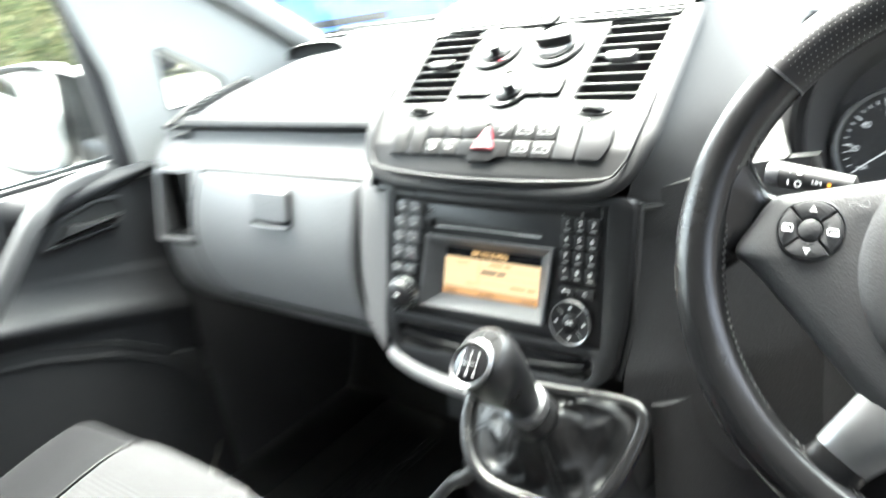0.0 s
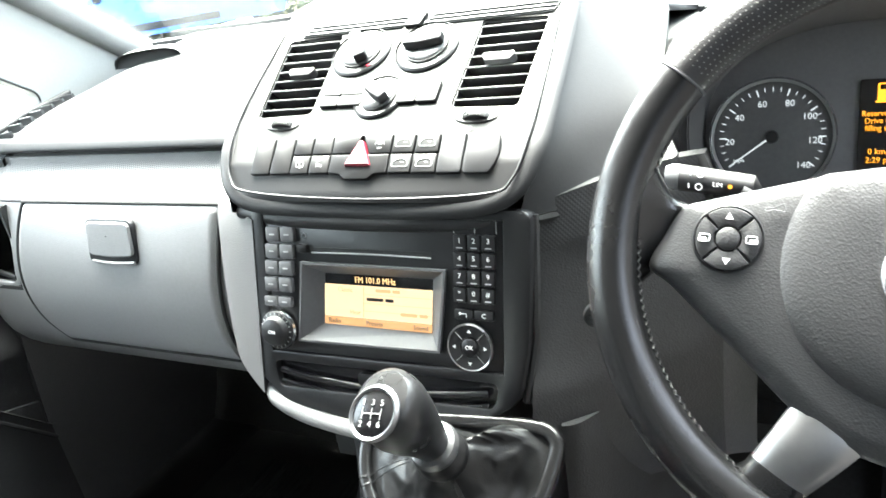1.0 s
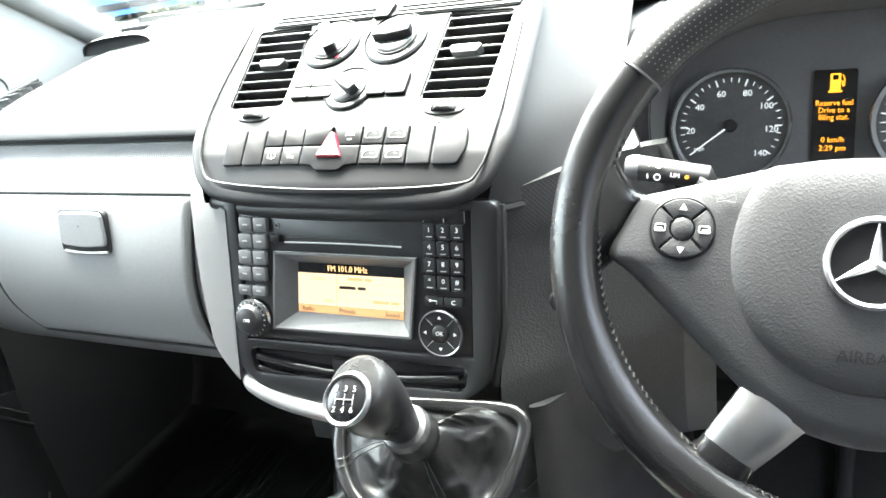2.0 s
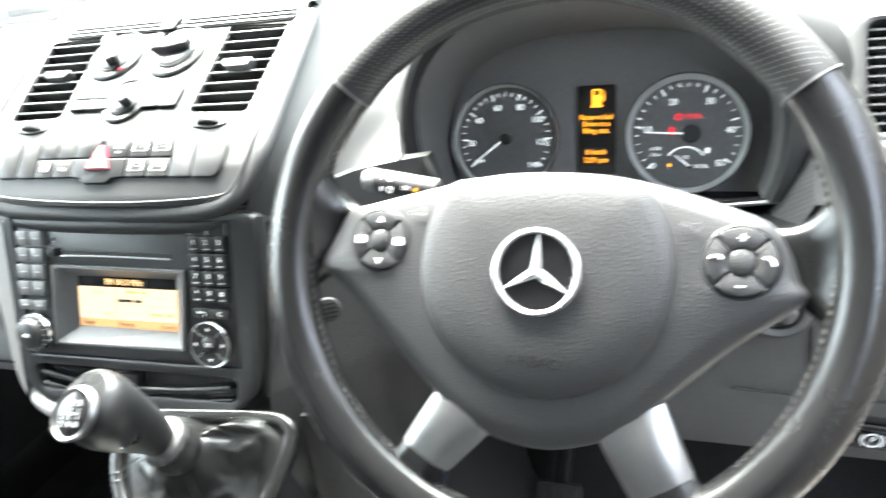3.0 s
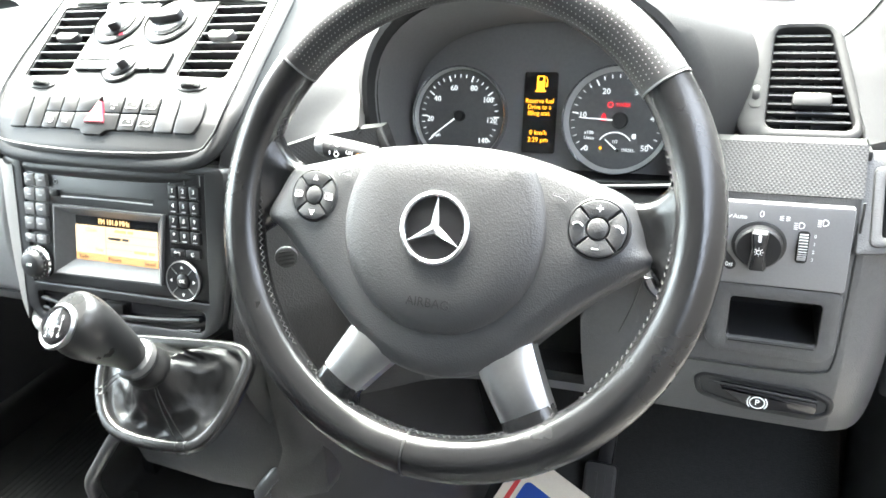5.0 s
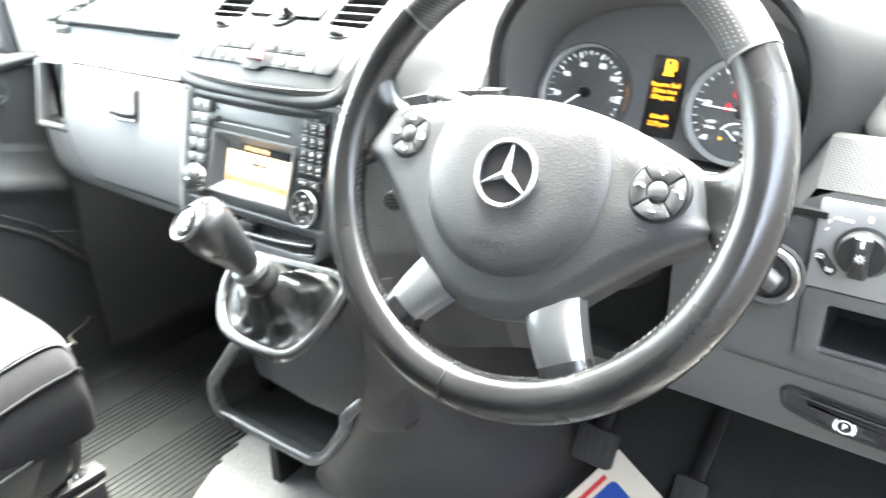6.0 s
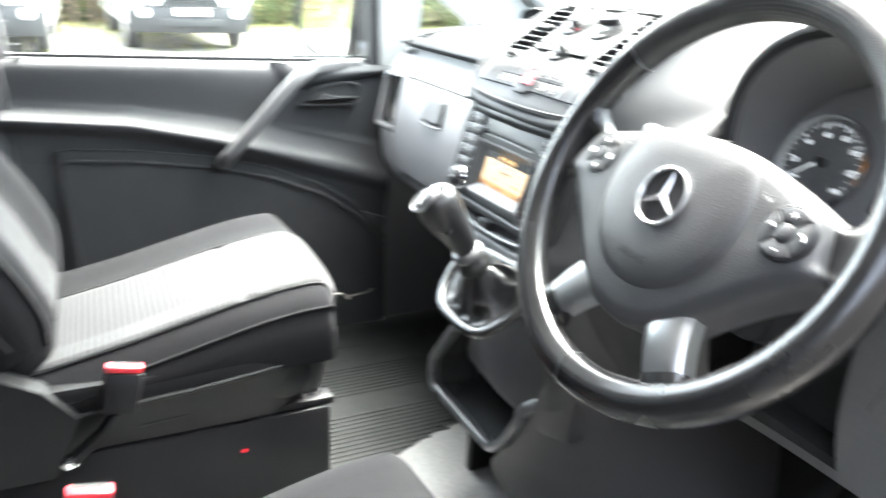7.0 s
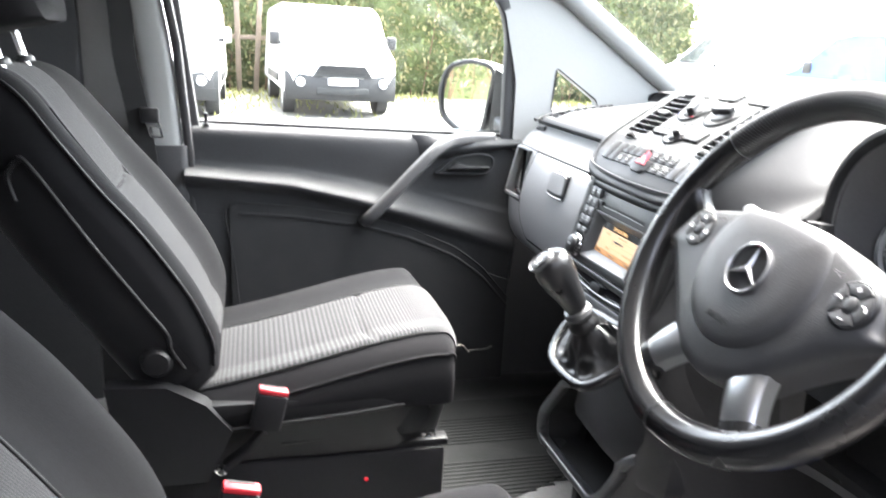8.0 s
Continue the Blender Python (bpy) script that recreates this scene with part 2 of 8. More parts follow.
# leaf green darkened in colour for the shade inside the hedge
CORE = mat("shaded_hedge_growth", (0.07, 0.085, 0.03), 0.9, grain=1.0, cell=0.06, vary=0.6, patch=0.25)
TWIG = mat("brown_twig", (0.12, 0.075, 0.045), 0.85, vary=0.3)
FENCE = mat("weathered_wood", (0.1, 0.075, 0.055), 0.85, grain=0.5, cell=0.01, vary=0.3)
CARD = mat("cream_paper", (0.72, 0.66, 0.56), 0.7, vary=0.05, patch=0.1)
BLUEINK = mat("blue_print", (0.02, 0.07, 0.33), 0.5, vary=0.05)
REDINK = mat("red_print", (0.6, 0.05, 0.05), 0.5, vary=0.05)
def glossy_pane(m):
    """A bright reflecting pane over a lit display."""
    socket(m.node_tree.nodes["Principled BSDF"], "Coat Weight", 1.0)
    socket(m.node_tree.nodes["Principled BSDF"], "Coat IOR", 1.9)
    socket(m.node_tree.nodes["Principled BSDF"], "Coat Roughness", 0.2)


AMBER = mat("amber_display", (0.1, 0.04, 0.0), 0.5, emit=(1.0, 0.36, 0.02), power=AMBER_GLOW)
REDGLOW = mat("red_tell_tale", (0.1, 0.0, 0.0), 0.5, emit=(1.0, 0.02, 0.04), power=AMBER_GLOW * 0.45)
DISPLAY = mat("display_amber", (0.3, 0.16, 0.06), 0.12, coat=0.8,  emit=(1.0, 0.74, 0.46), power=SCREEN_GLOW)
DISPLAY2 = mat("display_amber_bar", (0.2, 0.1, 0.03), 0.12, coat=0.8,  emit=(0.75, 0.40, 0.19), power=SCREEN_GLOW)
glossy_pane(DISPLAY)
glossy_pane(DISPLAY2)
DISPLAYT = mat("display_light_text", (0.5, 0.3, 0.1), 0.4, emit=(1.0, 0.62, 0.3), power=SCREEN_GLOW)
INK = mat("display_dark_text", (0.02, 0.012, 0.006), 0.5, vary=0.0)
DIAL = mat("gauge_dial", (0.085, 0.087, 0.09), 0.5, vary=0.15, patch=0.1)
DIALW = mat("gauge_marking", (0.42, 0.42, 0.42), 0.5, emit=(0.8, 0.85, 0.9), power=0.018)


# ---- building ----
def thing(name, at, label, category, group="", kind=""):
    ob = new(name)
    ob.location = at
    ob.empty_display_size = 0.05
    return tagged(ob, label, category, group, kind)


def part(name, bm, material, parent=None, label="", smooth=40, uv=None):
    """Links a bmesh, given in world metres, as one mesh object under a thing or a part."""
    me = bpy.data.meshes.new(name)
    bmesh.ops.recalc_face_normals(bm, faces=bm.faces)
    bm.to_mesh(me)
    bm.free()
    me.materials.append(material)
    if smooth:
        me.polygons.foreach_set("use_smooth", [True] * len(me.polygons))
        me.set_sharp_from_angle(angle=radians(smooth))
    ob = new(name, me)
    if parent:
        ob.parent = parent
        if parent.type == "EMPTY":
            ob.matrix_parent_inverse = Matrix.Translation(-parent.location)
    if label:
        ob["label"] = label
    return ob


def solo(name, bm, material, label, category, group="", kind="", smooth=40):
    return tagged(part(name, bm, material, None, smooth=smooth), label, category, group, kind)


def basis(o, u, v):
    """A local frame at o: x along u, y along v, z out of the face."""
    u, v = Vector(u).normalized(), Vector(v).normalized()
    w = u.cross(v)
    m = Matrix((u, v, w)).transposed().to_4x4()
    m.translation = o
    return m


def lean(o, degrees, turn=0):
    """The frame of a face that looks back at the driver and leans back by some degrees; turn: about the upright, to the left."""
    a = radians(degrees)
    return Matrix.Translation(o) @ pose(0, 0, 0, 0, 0, turn) @ basis((0, 0, 0), (1, 0, 0), (0, math.sin(a), math.cos(a)))


ONE = Matrix.Identity(4)


def rrect(w, h, r, n=4, x=0.0, y=0.0):
    """A rounded rectangle about (x, y)."""
    out = []
    for cx, cy, a0 in ((w / 2 - r, h / 2 - r, 0), (-w / 2 + r, h / 2 - r, 90), (-w / 2 + r, -h / 2 + r, 180), (w / 2 - r, -h / 2 + r, 270)):
        for i in range(n + 1):
            a = radians(a0 + 90 * i / n)
            out.append((x + cx + r * math.cos(a), y + cy + r * math.sin(a)))
    return out


def rounded(points, r, n=4):
    """A polygon with its corners rounded."""
    out = []
    for i, p in enumerate(points):
        a, b, c = Vector(points[i - 1]), Vector(p), Vector(points[(i + 1) % len(points)])
        d1, d2 = (a - b), (c - b)
        k = min(r, d1.length * 0.45, d2.length * 0.45)
        p0, p1 = b + d1.normalized() * k, b + d2.normalized() * k
        for j in range(n + 1):
            t = j / n
            q = p0 * (1 - t) ** 2 + b * 2 * t * (1 - t) + p1 * t * t
            out.append((q.x, q.y))
    return out


def circle(r, n=32, x=0.0, y=0.0, ry=None):
    return [(x + r * math.cos(2 * math.pi * i / n), y + (ry or r) * math.sin(2 * math.pi * i / n)) for i in range(n)]


def spline(points, n=6, closed=False):
    """A Catmull-Rom curve through the points."""
    p = [Vector(q) for q in points]
    out, c = [], len(p)
    for i in range(c if closed else c - 1):
        a, b, d, e = (p[(i - 1) % c] if closed or i else p[0]), p[i], p[(i + 1) % c], (p[(i + 2) % c] if closed or i + 2 < c else p[-1])
        for j in range(n):
            t = j / n
            out.append(0.5 * (2 * b + (d - a) * t + (2 * a - 5 * b + 4 * d - e) * t * t + (3 * b - a - 3 * d + e) * t ** 3))
    return out if closed else out + [p[-1]]


def plate(outline, m=ONE, z0=-0.002, z1=0.0, holes=(), bevel=0.0, bm=None, top=1.0):
    """A plate with holes, in the frame m, from z0 to z1; bevel: rounds the rim of its face; top: scales the face's outline."""
    bm = bm or bmesh.new()
    loops = [list(outline)] + [list(h) for h in holes]
    cx, cy = (sum(q[k] for q in outline) / len(outline) for k in (0, 1))
    rims = []
    for k, loop in enumerate(loops):
        levels = []
        if bevel:
            inner = inset(loop, bevel if k == 0 else -bevel)
            mid = inset(loop, (bevel if k == 0 else -bevel) * 0.3)
            stack = [(loop, z0), (loop, z1 - bevel), (mid, z1 - bevel * 0.3), (inner, z1)]
        else:
            stack = [(loop, z0), (loop, z1)]
        for pts, z in stack:
            s = 1 if z == z0 else top
            levels.append([bm.verts.new(m @ Vector((cx + (q[0] - cx) * s, cy + (q[1] - cy) * s, z))) for q in pts])
        for a, b in zip(levels, levels[1:]):
            for i in range(len(a)):
                j = (i + 1) % len(a)
                bm.faces.new((a[i], a[j], b[j], b[i]))
        rims.append((levels[0], levels[-1]))
    for side in (0, 1):
        if len(rims) == 1:
            bm.faces.new(rims[0][side])
        else:
            edges = []
            for r in rims:
                v = r[side]
                for i in range(len(v)):
                    e = bm.edges.get((v[i], v[(i + 1) % len(v)])) or bm.edges.new((v[i], v[(i + 1) % len(v)]))
                    edges.append(e)
            bmesh.ops.triangle_fill(bm, use_beauty=True, use_dissolve=False, edges=edges)
    return bm


def inset(loop, d):
    """The outline moved inwards by d (outwards: minus)."""
    area = sum(a[0] * b[1] - b[0] * a[1] for a, b in zip(loop, loop[1:] + loop[:1]))
    s = 1 if area > 0 else -1
    out = []
    for i in range(len(loop)):
        a, b, c = Vector(loop[i - 1]), Vector(loop[i]), Vector(loop[(i + 1) % len(loop)])
        e1, e2 = (b - a), (c - b)
        n1, n2 = Vector((-e1.y, e1.x)), Vector((-e2.y, e2.x))
        n = (n1.normalized() if n1.length else n1) + (n2.normalized() if n2.length else n2)
        n = n.normalized() if n.length else n
        out.append((b.x + s * d * n.x, b.y + s * d * n.y))
    return out


def box(x0, x1, y0, y1, z0, z1, m=ONE, bevel=0.0, bm=None, seg=2):
    bm = bm or bmesh.new()
    made = bmesh.ops.create_cube(bm, size=1, matrix=m @ Matrix.Translation(((x0 + x1) / 2, (y0 + y1) / 2, (z0 + z1) / 2)) @ Matrix.Diagonal((x1 - x0, y1 - y0, z1 - z0, 1)))
    if bevel:
        edges = {e for v in made["verts"] for e in v.link_edges}
        bmesh.ops.bevel(bm, geom=list(edges), offset=bevel, segments=seg, affect="EDGES", profile=0.5)
    return bm


def lathe(profile, m=ONE, n=32, bm=None):
    """Turns (radius, height) about the frame's z axis."""
    bm = bm or bmesh.new()
    rings = []
    for r, h in profile:
        if r < 1e-6:
            rings.append([bm.verts.new(m @ Vector((0, 0, h)))])
        else:
            rings.append([bm.verts.new(m @ Vector((r * math.cos(2 * math.pi * i / n), r * math.sin(2 * math.pi * i / n), h))) for i in range(n)])
    for a, b in zip(rings, rings[1:]):
        for i in range(n):
            j = (i + 1) % n
            quad = [a[i % len(a)], a[j % len(a)], b[j % len(b)], b[i % len(b)]]
            quad = [v for k, v in enumerate(quad) if v not in quad[:k]]
            if len(quad) > 2:
                bm.faces.new(quad)
    return bm


def sweep(path, section, closed=False, bm=None, scales=None, up=(0, 0, 1), caps=True):
    """A section of (side, up) points, or a radius, drawn along a path; up keeps it from twisting."""
    bm = bm or bmesh.new()
    if not hasattr(section, "__len__"):
        section = circle(section, 10)
    p = [Vector(q) for q in path]
    rings = []
    for i, q in enumerate(p):
        a = p[i - 1] if closed or i else p[0]
        b = p[(i + 1) % len(p)] if closed or i + 1 < len(p) else p[-1]
        t = (b - a).normalized()
        u = up(i) if callable(up) else Vector(up)
        side = t.cross(u)
        side = side.normalized() if side.length > 1e-6 else Vector((1, 0, 0))
        w = side.cross(t).normalized()
        s = scales[i] if scales else 1.0
        rings.append([bm.verts.new(q + side * c[0] * s + w * c[1] * s) for c in section])
    n = len(section)
    for i in range(len(rings) if closed else len(rings) - 1):
        a, b = rings[i], rings[(i + 1) % len(rings)]
        for j in range(n):
            k = (j + 1) % n
            bm.faces.new((a[j], a[k], b[k], b[j]))
    if caps and not closed:
        bm.faces.new(rings[0])
        bm.faces.new(rings[-1])
    return bm


def sheet(fn, nu, nv, thick=0.0, bm=None, uvs=None):
    """A surface fn(u, v) over 0..1; thick: a vector by which its back lies off, or 0."""
    bm = bm or bmesh.new()
    grids = []
    layers = [Vector((0, 0, 0))] + ([Vector(thick)] if thick else [])
    for off in layers:
        grids.append([[bm.verts.new(Vector(fn(i / nu, j / nv)) + off) for j in range(nv + 1)] for i in range(nu + 1)])
    lay = bm.loops.layers.uv.verify() if uvs else None
    for g in grids:
        for i in range(nu):
            for j in range(nv):
                f = bm.faces.new((g[i][j], g[i + 1][j], g[i + 1][j + 1], g[i][j + 1]))
                if lay:
                    for loop, (a, b) in zip(f.loops, ((i, j), (i + 1, j), (i + 1, j + 1), (i, j + 1))):
                        loop[lay].uv = (a / nu * uvs[0], b / nv * uvs[1])
    if thick:
        a, b = grids
        rim = [(i, 0) for i in range(nu)] + [(nu, j) for j in range(nv)] + [(i, nv) for i in range(nu, 0, -1)] + [(0, j) for j in range(nv, 0, -1)]
        for k in range(len(rim)):
            (i, j), (x, y) = rim[k], rim[(k + 1) % len(rim)]
            bm.faces.new((a[i][j], a[x][y], b[x][y], b[i][j]))
    return bm


def loft(rings, bm=None, caps=True):
    """Joins rings of equal point counts."""
    bm = bm or bmesh.new()
    rows = [[bm.verts.new(Vector(q)) for q in r] for r in rings]
    n = len(rows[0])
    for a, b in zip(rows, rows[1:]):
        for j in range(n):
            bm.faces.new((a[j], a[(j + 1) % n], b[(j + 1) % n], b[j]))
    if caps:
        bm.faces.new(rows[0])
        bm.faces.new(rows[-1])
    return bm


def words(text, size, m, material, parent, name="lettering", depth=0.0003, align="CENTER", wide=1.0):
    """Lettering in the built-in font, as a mesh that lies in the frame m."""
    c = bpy.data.curves.new("lettering", "FONT")
    c.body, c.size, c.extrude, c.align_x, c.align_y = text, size, depth, align, "CENTER"
    c.resolution_u = 2
    tmp = new("tmp_lettering", c)
    me = bpy.data.meshes.new_from_object(tmp)
    bpy.data.objects.remove(tmp)
    me.transform(m @ Matrix.Diagonal((wide, 1, 1, 1)))
    bm = bmesh.new()
    bm.from_mesh(me)
    bpy.data.meshes.remove(me)
    return part(name, bm, material, parent, smooth=0)


def at(m, x=0.0, y=0.0, z=0.0, turn=0.0):
    return m @ Matrix.Translation((x, y, z)) @ Matrix.Rotation(radians(turn), 4, "Z")


def bar(w, h, m, material, parent, name="marking"):
    """A plain printed mark."""
    return part(name, plate(rrect(w, h, min(w, h) * 0.3, 2), m, -0.0002, 0.0004), material, parent, smooth=0)


def line(points, r, m, material, parent, name="marking", closed=False):
    """A thin printed or raised line in a frame."""
    return part(name, sweep([m @ Vector((*q, 0.0003)) for q in points], circle(r, 5), closed, up=lambda i: m.to_3x3() @ Vector((0, 0, 1))), material, parent)


def curve_at(points, key, k):
    """Reads a curve given as points at a value of one coordinate."""
    for a, b in zip(points, points[1:]):
        lo, hi = sorted((a[key], b[key]))
        if lo <= k <= hi and hi > lo:
            t = (k - a[key]) / (b[key] - a[key])
            return tuple(x + (y - x) * t for x, y in zip(a, b))
    return points[0] if abs(points[0][key] - k) < abs(points[-1][key] - k) else points[-1]


def mixv(a, b, t):
    return a + (b - a) * t


# ---- the ground and the yard outside ----
def ground():
    solo("ground", sheet(lambda u, v: (mixv(-900, 900, u), mixv(-900, 900, v), 0), 24, 24), GRAVEL,
         "pale gravel yard with thin patches of dry grass", "ground", kind="structure")


ground()

# ---- the shell of the parked van, from inside ----
floor = solo("floor", plate([(-0.84, -2.5), (0.84, -2.5), (0.84, 1.12), (-0.84, 1.12)], ONE, 0.42, 0.475), VINYL,
             "scuffed grey vinyl van floor", "floor", kind="structure")
solo("footwell_wall", sheet(lambda u, v: (mixv(-0.86, 0.86, u), 1.1 + 0.26 * v ** 0.7, 0.44 + 0.86 * v), 8, 8, (0, 0.03, 0)), CARPET,
     "dark carpeted bulkhead behind the footwells", "bulkhead", kind="structure")
solo("ceiling", sheet(lambda u, v: (mixv(-0.9, 0.9, u), mixv(-2.5, 0.55, v), 1.74 + 0.03 * math.sin(math.pi * u)), 10, 10, (0, 0, 0.04)), LINING,
     "pale cloth roof lining", "ceiling", kind="structure")
# unseen rear windows, added to bring light onto the dash faces
solo("wall_rear", plate([(-0.88, 0.42), (0.88, 0.42), (0.88, 1.8), (-0.88, 1.8)], basis((0, -2.52, 0), (1, 0, 0), (0, 0, 1)), -0.025, 0.025,
                        [rounded([(s * 0.06, 1.08), (s * 0.74, 1.08), (s * 0.68, 1.64), (s * 0.06, 1.64)][::s], 0.06) for s in (-1, 1)]), BACKTRIM, "unseen grey rear wall of the load space with two added windows", "wall", kind="structure")
for k, s in enumerate((-1, 1)):
    back_pane = solo("window_%d" % (k + 3), plate(rounded([(s * 0.04, 1.06), (s * 0.76, 1.06), (s * 0.70, 1.66), (s * 0.04, 1.66)][::s], 0.06), basis((0, -2.52, 0), (1, 0, 0), (0, 0, 1)), -0.003, 0.003), TINTED,
                     "tinted rear window, added unseen to light the dash", "window", kind="structure")
    back_pane.visible_shadow = False
# a plain wall, added unseen to hold light off the driver's side
solo("wall_light_block", box(1.6, 1.8, -5.0, 2.2, -0.1, 2.0), BLOCKER, "added plain dark wall that keeps light off the driver side", "wall", kind="structure")

# side walls behind the doors, with a window in each
for side in (-1, 1):
    m = basis((side * 0.87, 0, 0), (0, 1, 0), (0, 0, 1))
    wall = solo("wall_left" if side < 0 else "wall_right",
                plate([(-2.5, 0.42), (-0.62, 0.42), (-0.62, 1.76), (-2.5, 1.76)], m, -0.02, 0.02, [rounded([(-2.3, 1.15), (-0.78, 1.15), (-0.84, 1.62), (-2.3, 1.62)], 0.06)]),
                BACKTRIM, "grey inner side wall of the van with a window", "wall", kind="structure")
    glass = solo("window_1" if side < 0 else "window_2", plate(rounded([(-2.32, 1.13), (-0.76, 1.13), (-0.82, 1.64), (-2.32, 1.64)], 0.06), m, -0.016, -0.012), TINTED,
                 "tinted fixed side window of the load space", "window", kind="structure")
    glass.visible_shadow = False


def b_pillar(side):
    """Pale upper cover and dark lower cover of the pillar behind a front door."""
    s = side
    p = thing("pillar_trim", (s * 0.85, -0.15, 0.475), "pale upper and dark lower door pillar cover", "pillar trim", kind="structure")
    up = [Vector((s * 0.845, -0.088, 1.108)), Vector((s * 0.845, -0.100, 1.28)), Vector((s * 0.838, -0.122, 1.44)), Vector((s * 0.79, -0.18, 1.75))]
    part("upper_cover", sweep(spline(up, 5), rrect(0.074, 0.06, 0.018, 3), up=(s, 0, 0)), TRIM, p)
    part("belt_channel", sweep(spline([q + Vector((s * 0.03, -0.10, 0)) for q in up], 5), rrect(0.13, 0.03, 0.01, 2), up=(s, 0, 0)), LID, p, "grey channel behind the seat belt")
    part("lower_cover", sweep([(s * 0.85, -0.09, 0.46), (s * 0.85, -0.085, 0.8), (s * 0.85, -0.085, 1.12)], rrect(0.10, 0.08, 0.02, 3), up=(s, 0, 0)), LOWER, p)
    part("inner_cover", box(-0.03, 0.03, -0.62, -0.26, 0.46, 1.76, Matrix.Translation((s * 0.865, 0, 0)), 0.01), DOORP, p, "grey panel behind the pillar")
    part("lower_panel", box(-0.02, 0.02, -0.262, -0.12, 0.46, 1.13, Matrix.Translation((s * 0.868, 0, 0))), DOORD, p)
    part("seal", sweep([(s * 0.835, -0.03, 0.5), (s * 0.835, -0.035, 1.1), (s * 0.832, -0.055, 1.35), (s * 0.79, -0.12, 1.74)], rrect(0.02, 0.03, 0.006, 2), up=(s, 0, 0)), RUBBER, p)
    return p


b_pillar(-1)
b_pillar(1)


def a_pillar(side):
    """Wide pale cover between door and windscreen, with a small three-cornered window."""
    s = side
    m = basis((s * 0.855, 0, 0), (0, 1, 0), (0, 0, 1))
    p = thing("front_pillar", (s * 0.85, 0.9, 1.2), "pale windscreen pillar cover with a small quarter window", "pillar trim", kind="structure")
    edge = [(0.775, 1.1), (1.30, 1.1), (1.30, 1.25), (1.226, 1.301), (0.917, 1.508), (0.56, 1.747), (0.47, 1.747), (0.64, 1.6), (0.73, 1.46), (0.77, 1.3)]
    hole = [(0.88, 1.335), (0.875, 1.225), (1.00, 1.225), (1.0, 1.255)]
    part("cover", plate(edge, m, -0.012, 0.012, [rounded(hole, 0.01)], bevel=0.0), TRIM, p)
    # the rounded ridge along the windscreen
    ridge = [(s * 0.84, 1.30, 1.245), (s * 0.84, 1.226, 1.295), (s * 0.835, 0.917, 1.503), (s * 0.80, 0.56, 1.742)]
    part("ridge", sweep(spline(ridge, 5), circle(0.03, 12, ry=0.022), up=(s, 0, 0.3)), TRIM, p)
    if s > 0:
        foot = [(0.772, 1.24, 1.20), (0.775, 1.20, 1.29), (0.785, 1.05, 1.41), (0.79, 0.90, 1.51), (0.80, 0.56, 1.735)]
        part("pillar_foot", sweep(spline(foot, 5), circle(0.05, 16, ry=0.035), up=(s, 0, 0.3)), TRIM, p)
    part("window_seal", sweep([m @ Vector((*q, -s * 0.012)) for q in rounded(inset(hole, -0.003), 0.012)], circle(0.0022, 6), True), RUBBER, p)
    pane = part("quarter_pane", plate(inset(hole, -0.006), m, -0.002, 0.002), GLASS, p)
    pane.visible_shadow = False


a_pillar(-1)
a_pillar(1)


def windscreen():
    def fn(u, v):
        x = mixv(-0.86, 0.86, u)
        bow = 0.20 * (1 - (x / 0.86) ** 2)
        return (x * (1 - 0.06 * v), mixv(1.265 + bow, 0.55 + bow * 0.35, v), mixv(1.285, 1.76, v) - 0.05 * bow * math.sin(math.pi * v))
    w = solo("windscreen", sheet(fn, 16, 8, (0, 0.003, 0.004)), GLASS, "large curved laminated windscreen", "windscreen", kind="structure")
    w.visible_shadow = False
    rim = [fn(i / 20, 0) for i in range(21)]
    solo("windscreen_seal", sweep(rim, rrect(0.03, 0.016, 0.005, 2)), RUBBER, "black rubber seal along the foot of the windscreen", "seal", kind="structure")
    head = [Vector(fn(i / 20, 1)) for i in range(21)]
    solo("windscreen_header", sweep(head, rrect(0.10, 0.05, 0.02, 3)), LINING, "pale lining edge over the windscreen", "header", kind="structure")


windscreen()

# ---- dashboard ----
dash = thing("dashboard", (0, 0.9, 0.9), "dark grey moulded plastic van dashboard", "dashboard")
FACE = spline([(0.80, 0.885), (0.765, 0.91), (0.742, 0.945), (0.735, 1.0), (0.737, 1.05), (0.745, 1.10), (0.758, 1.15), (0.775, 1.175), (0.797, 1.196)], 5)
FACE = [tuple(q) for q in FACE]


def face_y(z, x):
    y = curve_at(FACE, 1, z)[0]
    return y + (0.0 if x > -0.72 else 3.5 * (-0.72 - x) ** 2 + 0.12 * (-0.72 - x))


def face_piece(x0, x1, z0, z1, nu, nv, material, name, off=0.0, depth=0.02):
    def fn(u, v):
        x, z = mixv(x0, x1, u), mixv(z0, z1, v)
        return (x, face_y(z, x) - off, z)
    return part(name, sheet(fn, nu, nv, (0, depth, 0)), material, dash)


POCKET = (-0.752, -0.655, 1.026, 1.147)
face_piece(-0.80, POCKET[0], 0.885, 1.15, 8, 16, LID, "end_panel")
face_piece(POCKET[0], POCKET[1], 0.885, POCKET[2], 4, 8, LID, "pocket_sill")
face_piece(POCKET[1], -0.235, 0.885, 1.15, 14, 16, LID, "passenger_panel")
face_piece(-0.80, -0.215, 1.153, 1.204, 20, 5, WEAVE, "woven_trim", 0.001)
# storage slot beside the glovebox
x0, x1, z0, z1 = POCKET
m = lean((-0.703, 0.7475, 1.0875), 9, 4) @ Matrix(((1, 0.16, 0, 0), (0, 1, 0, 0), (0, 0, 1, 0), (0, 0, 0, 1)))
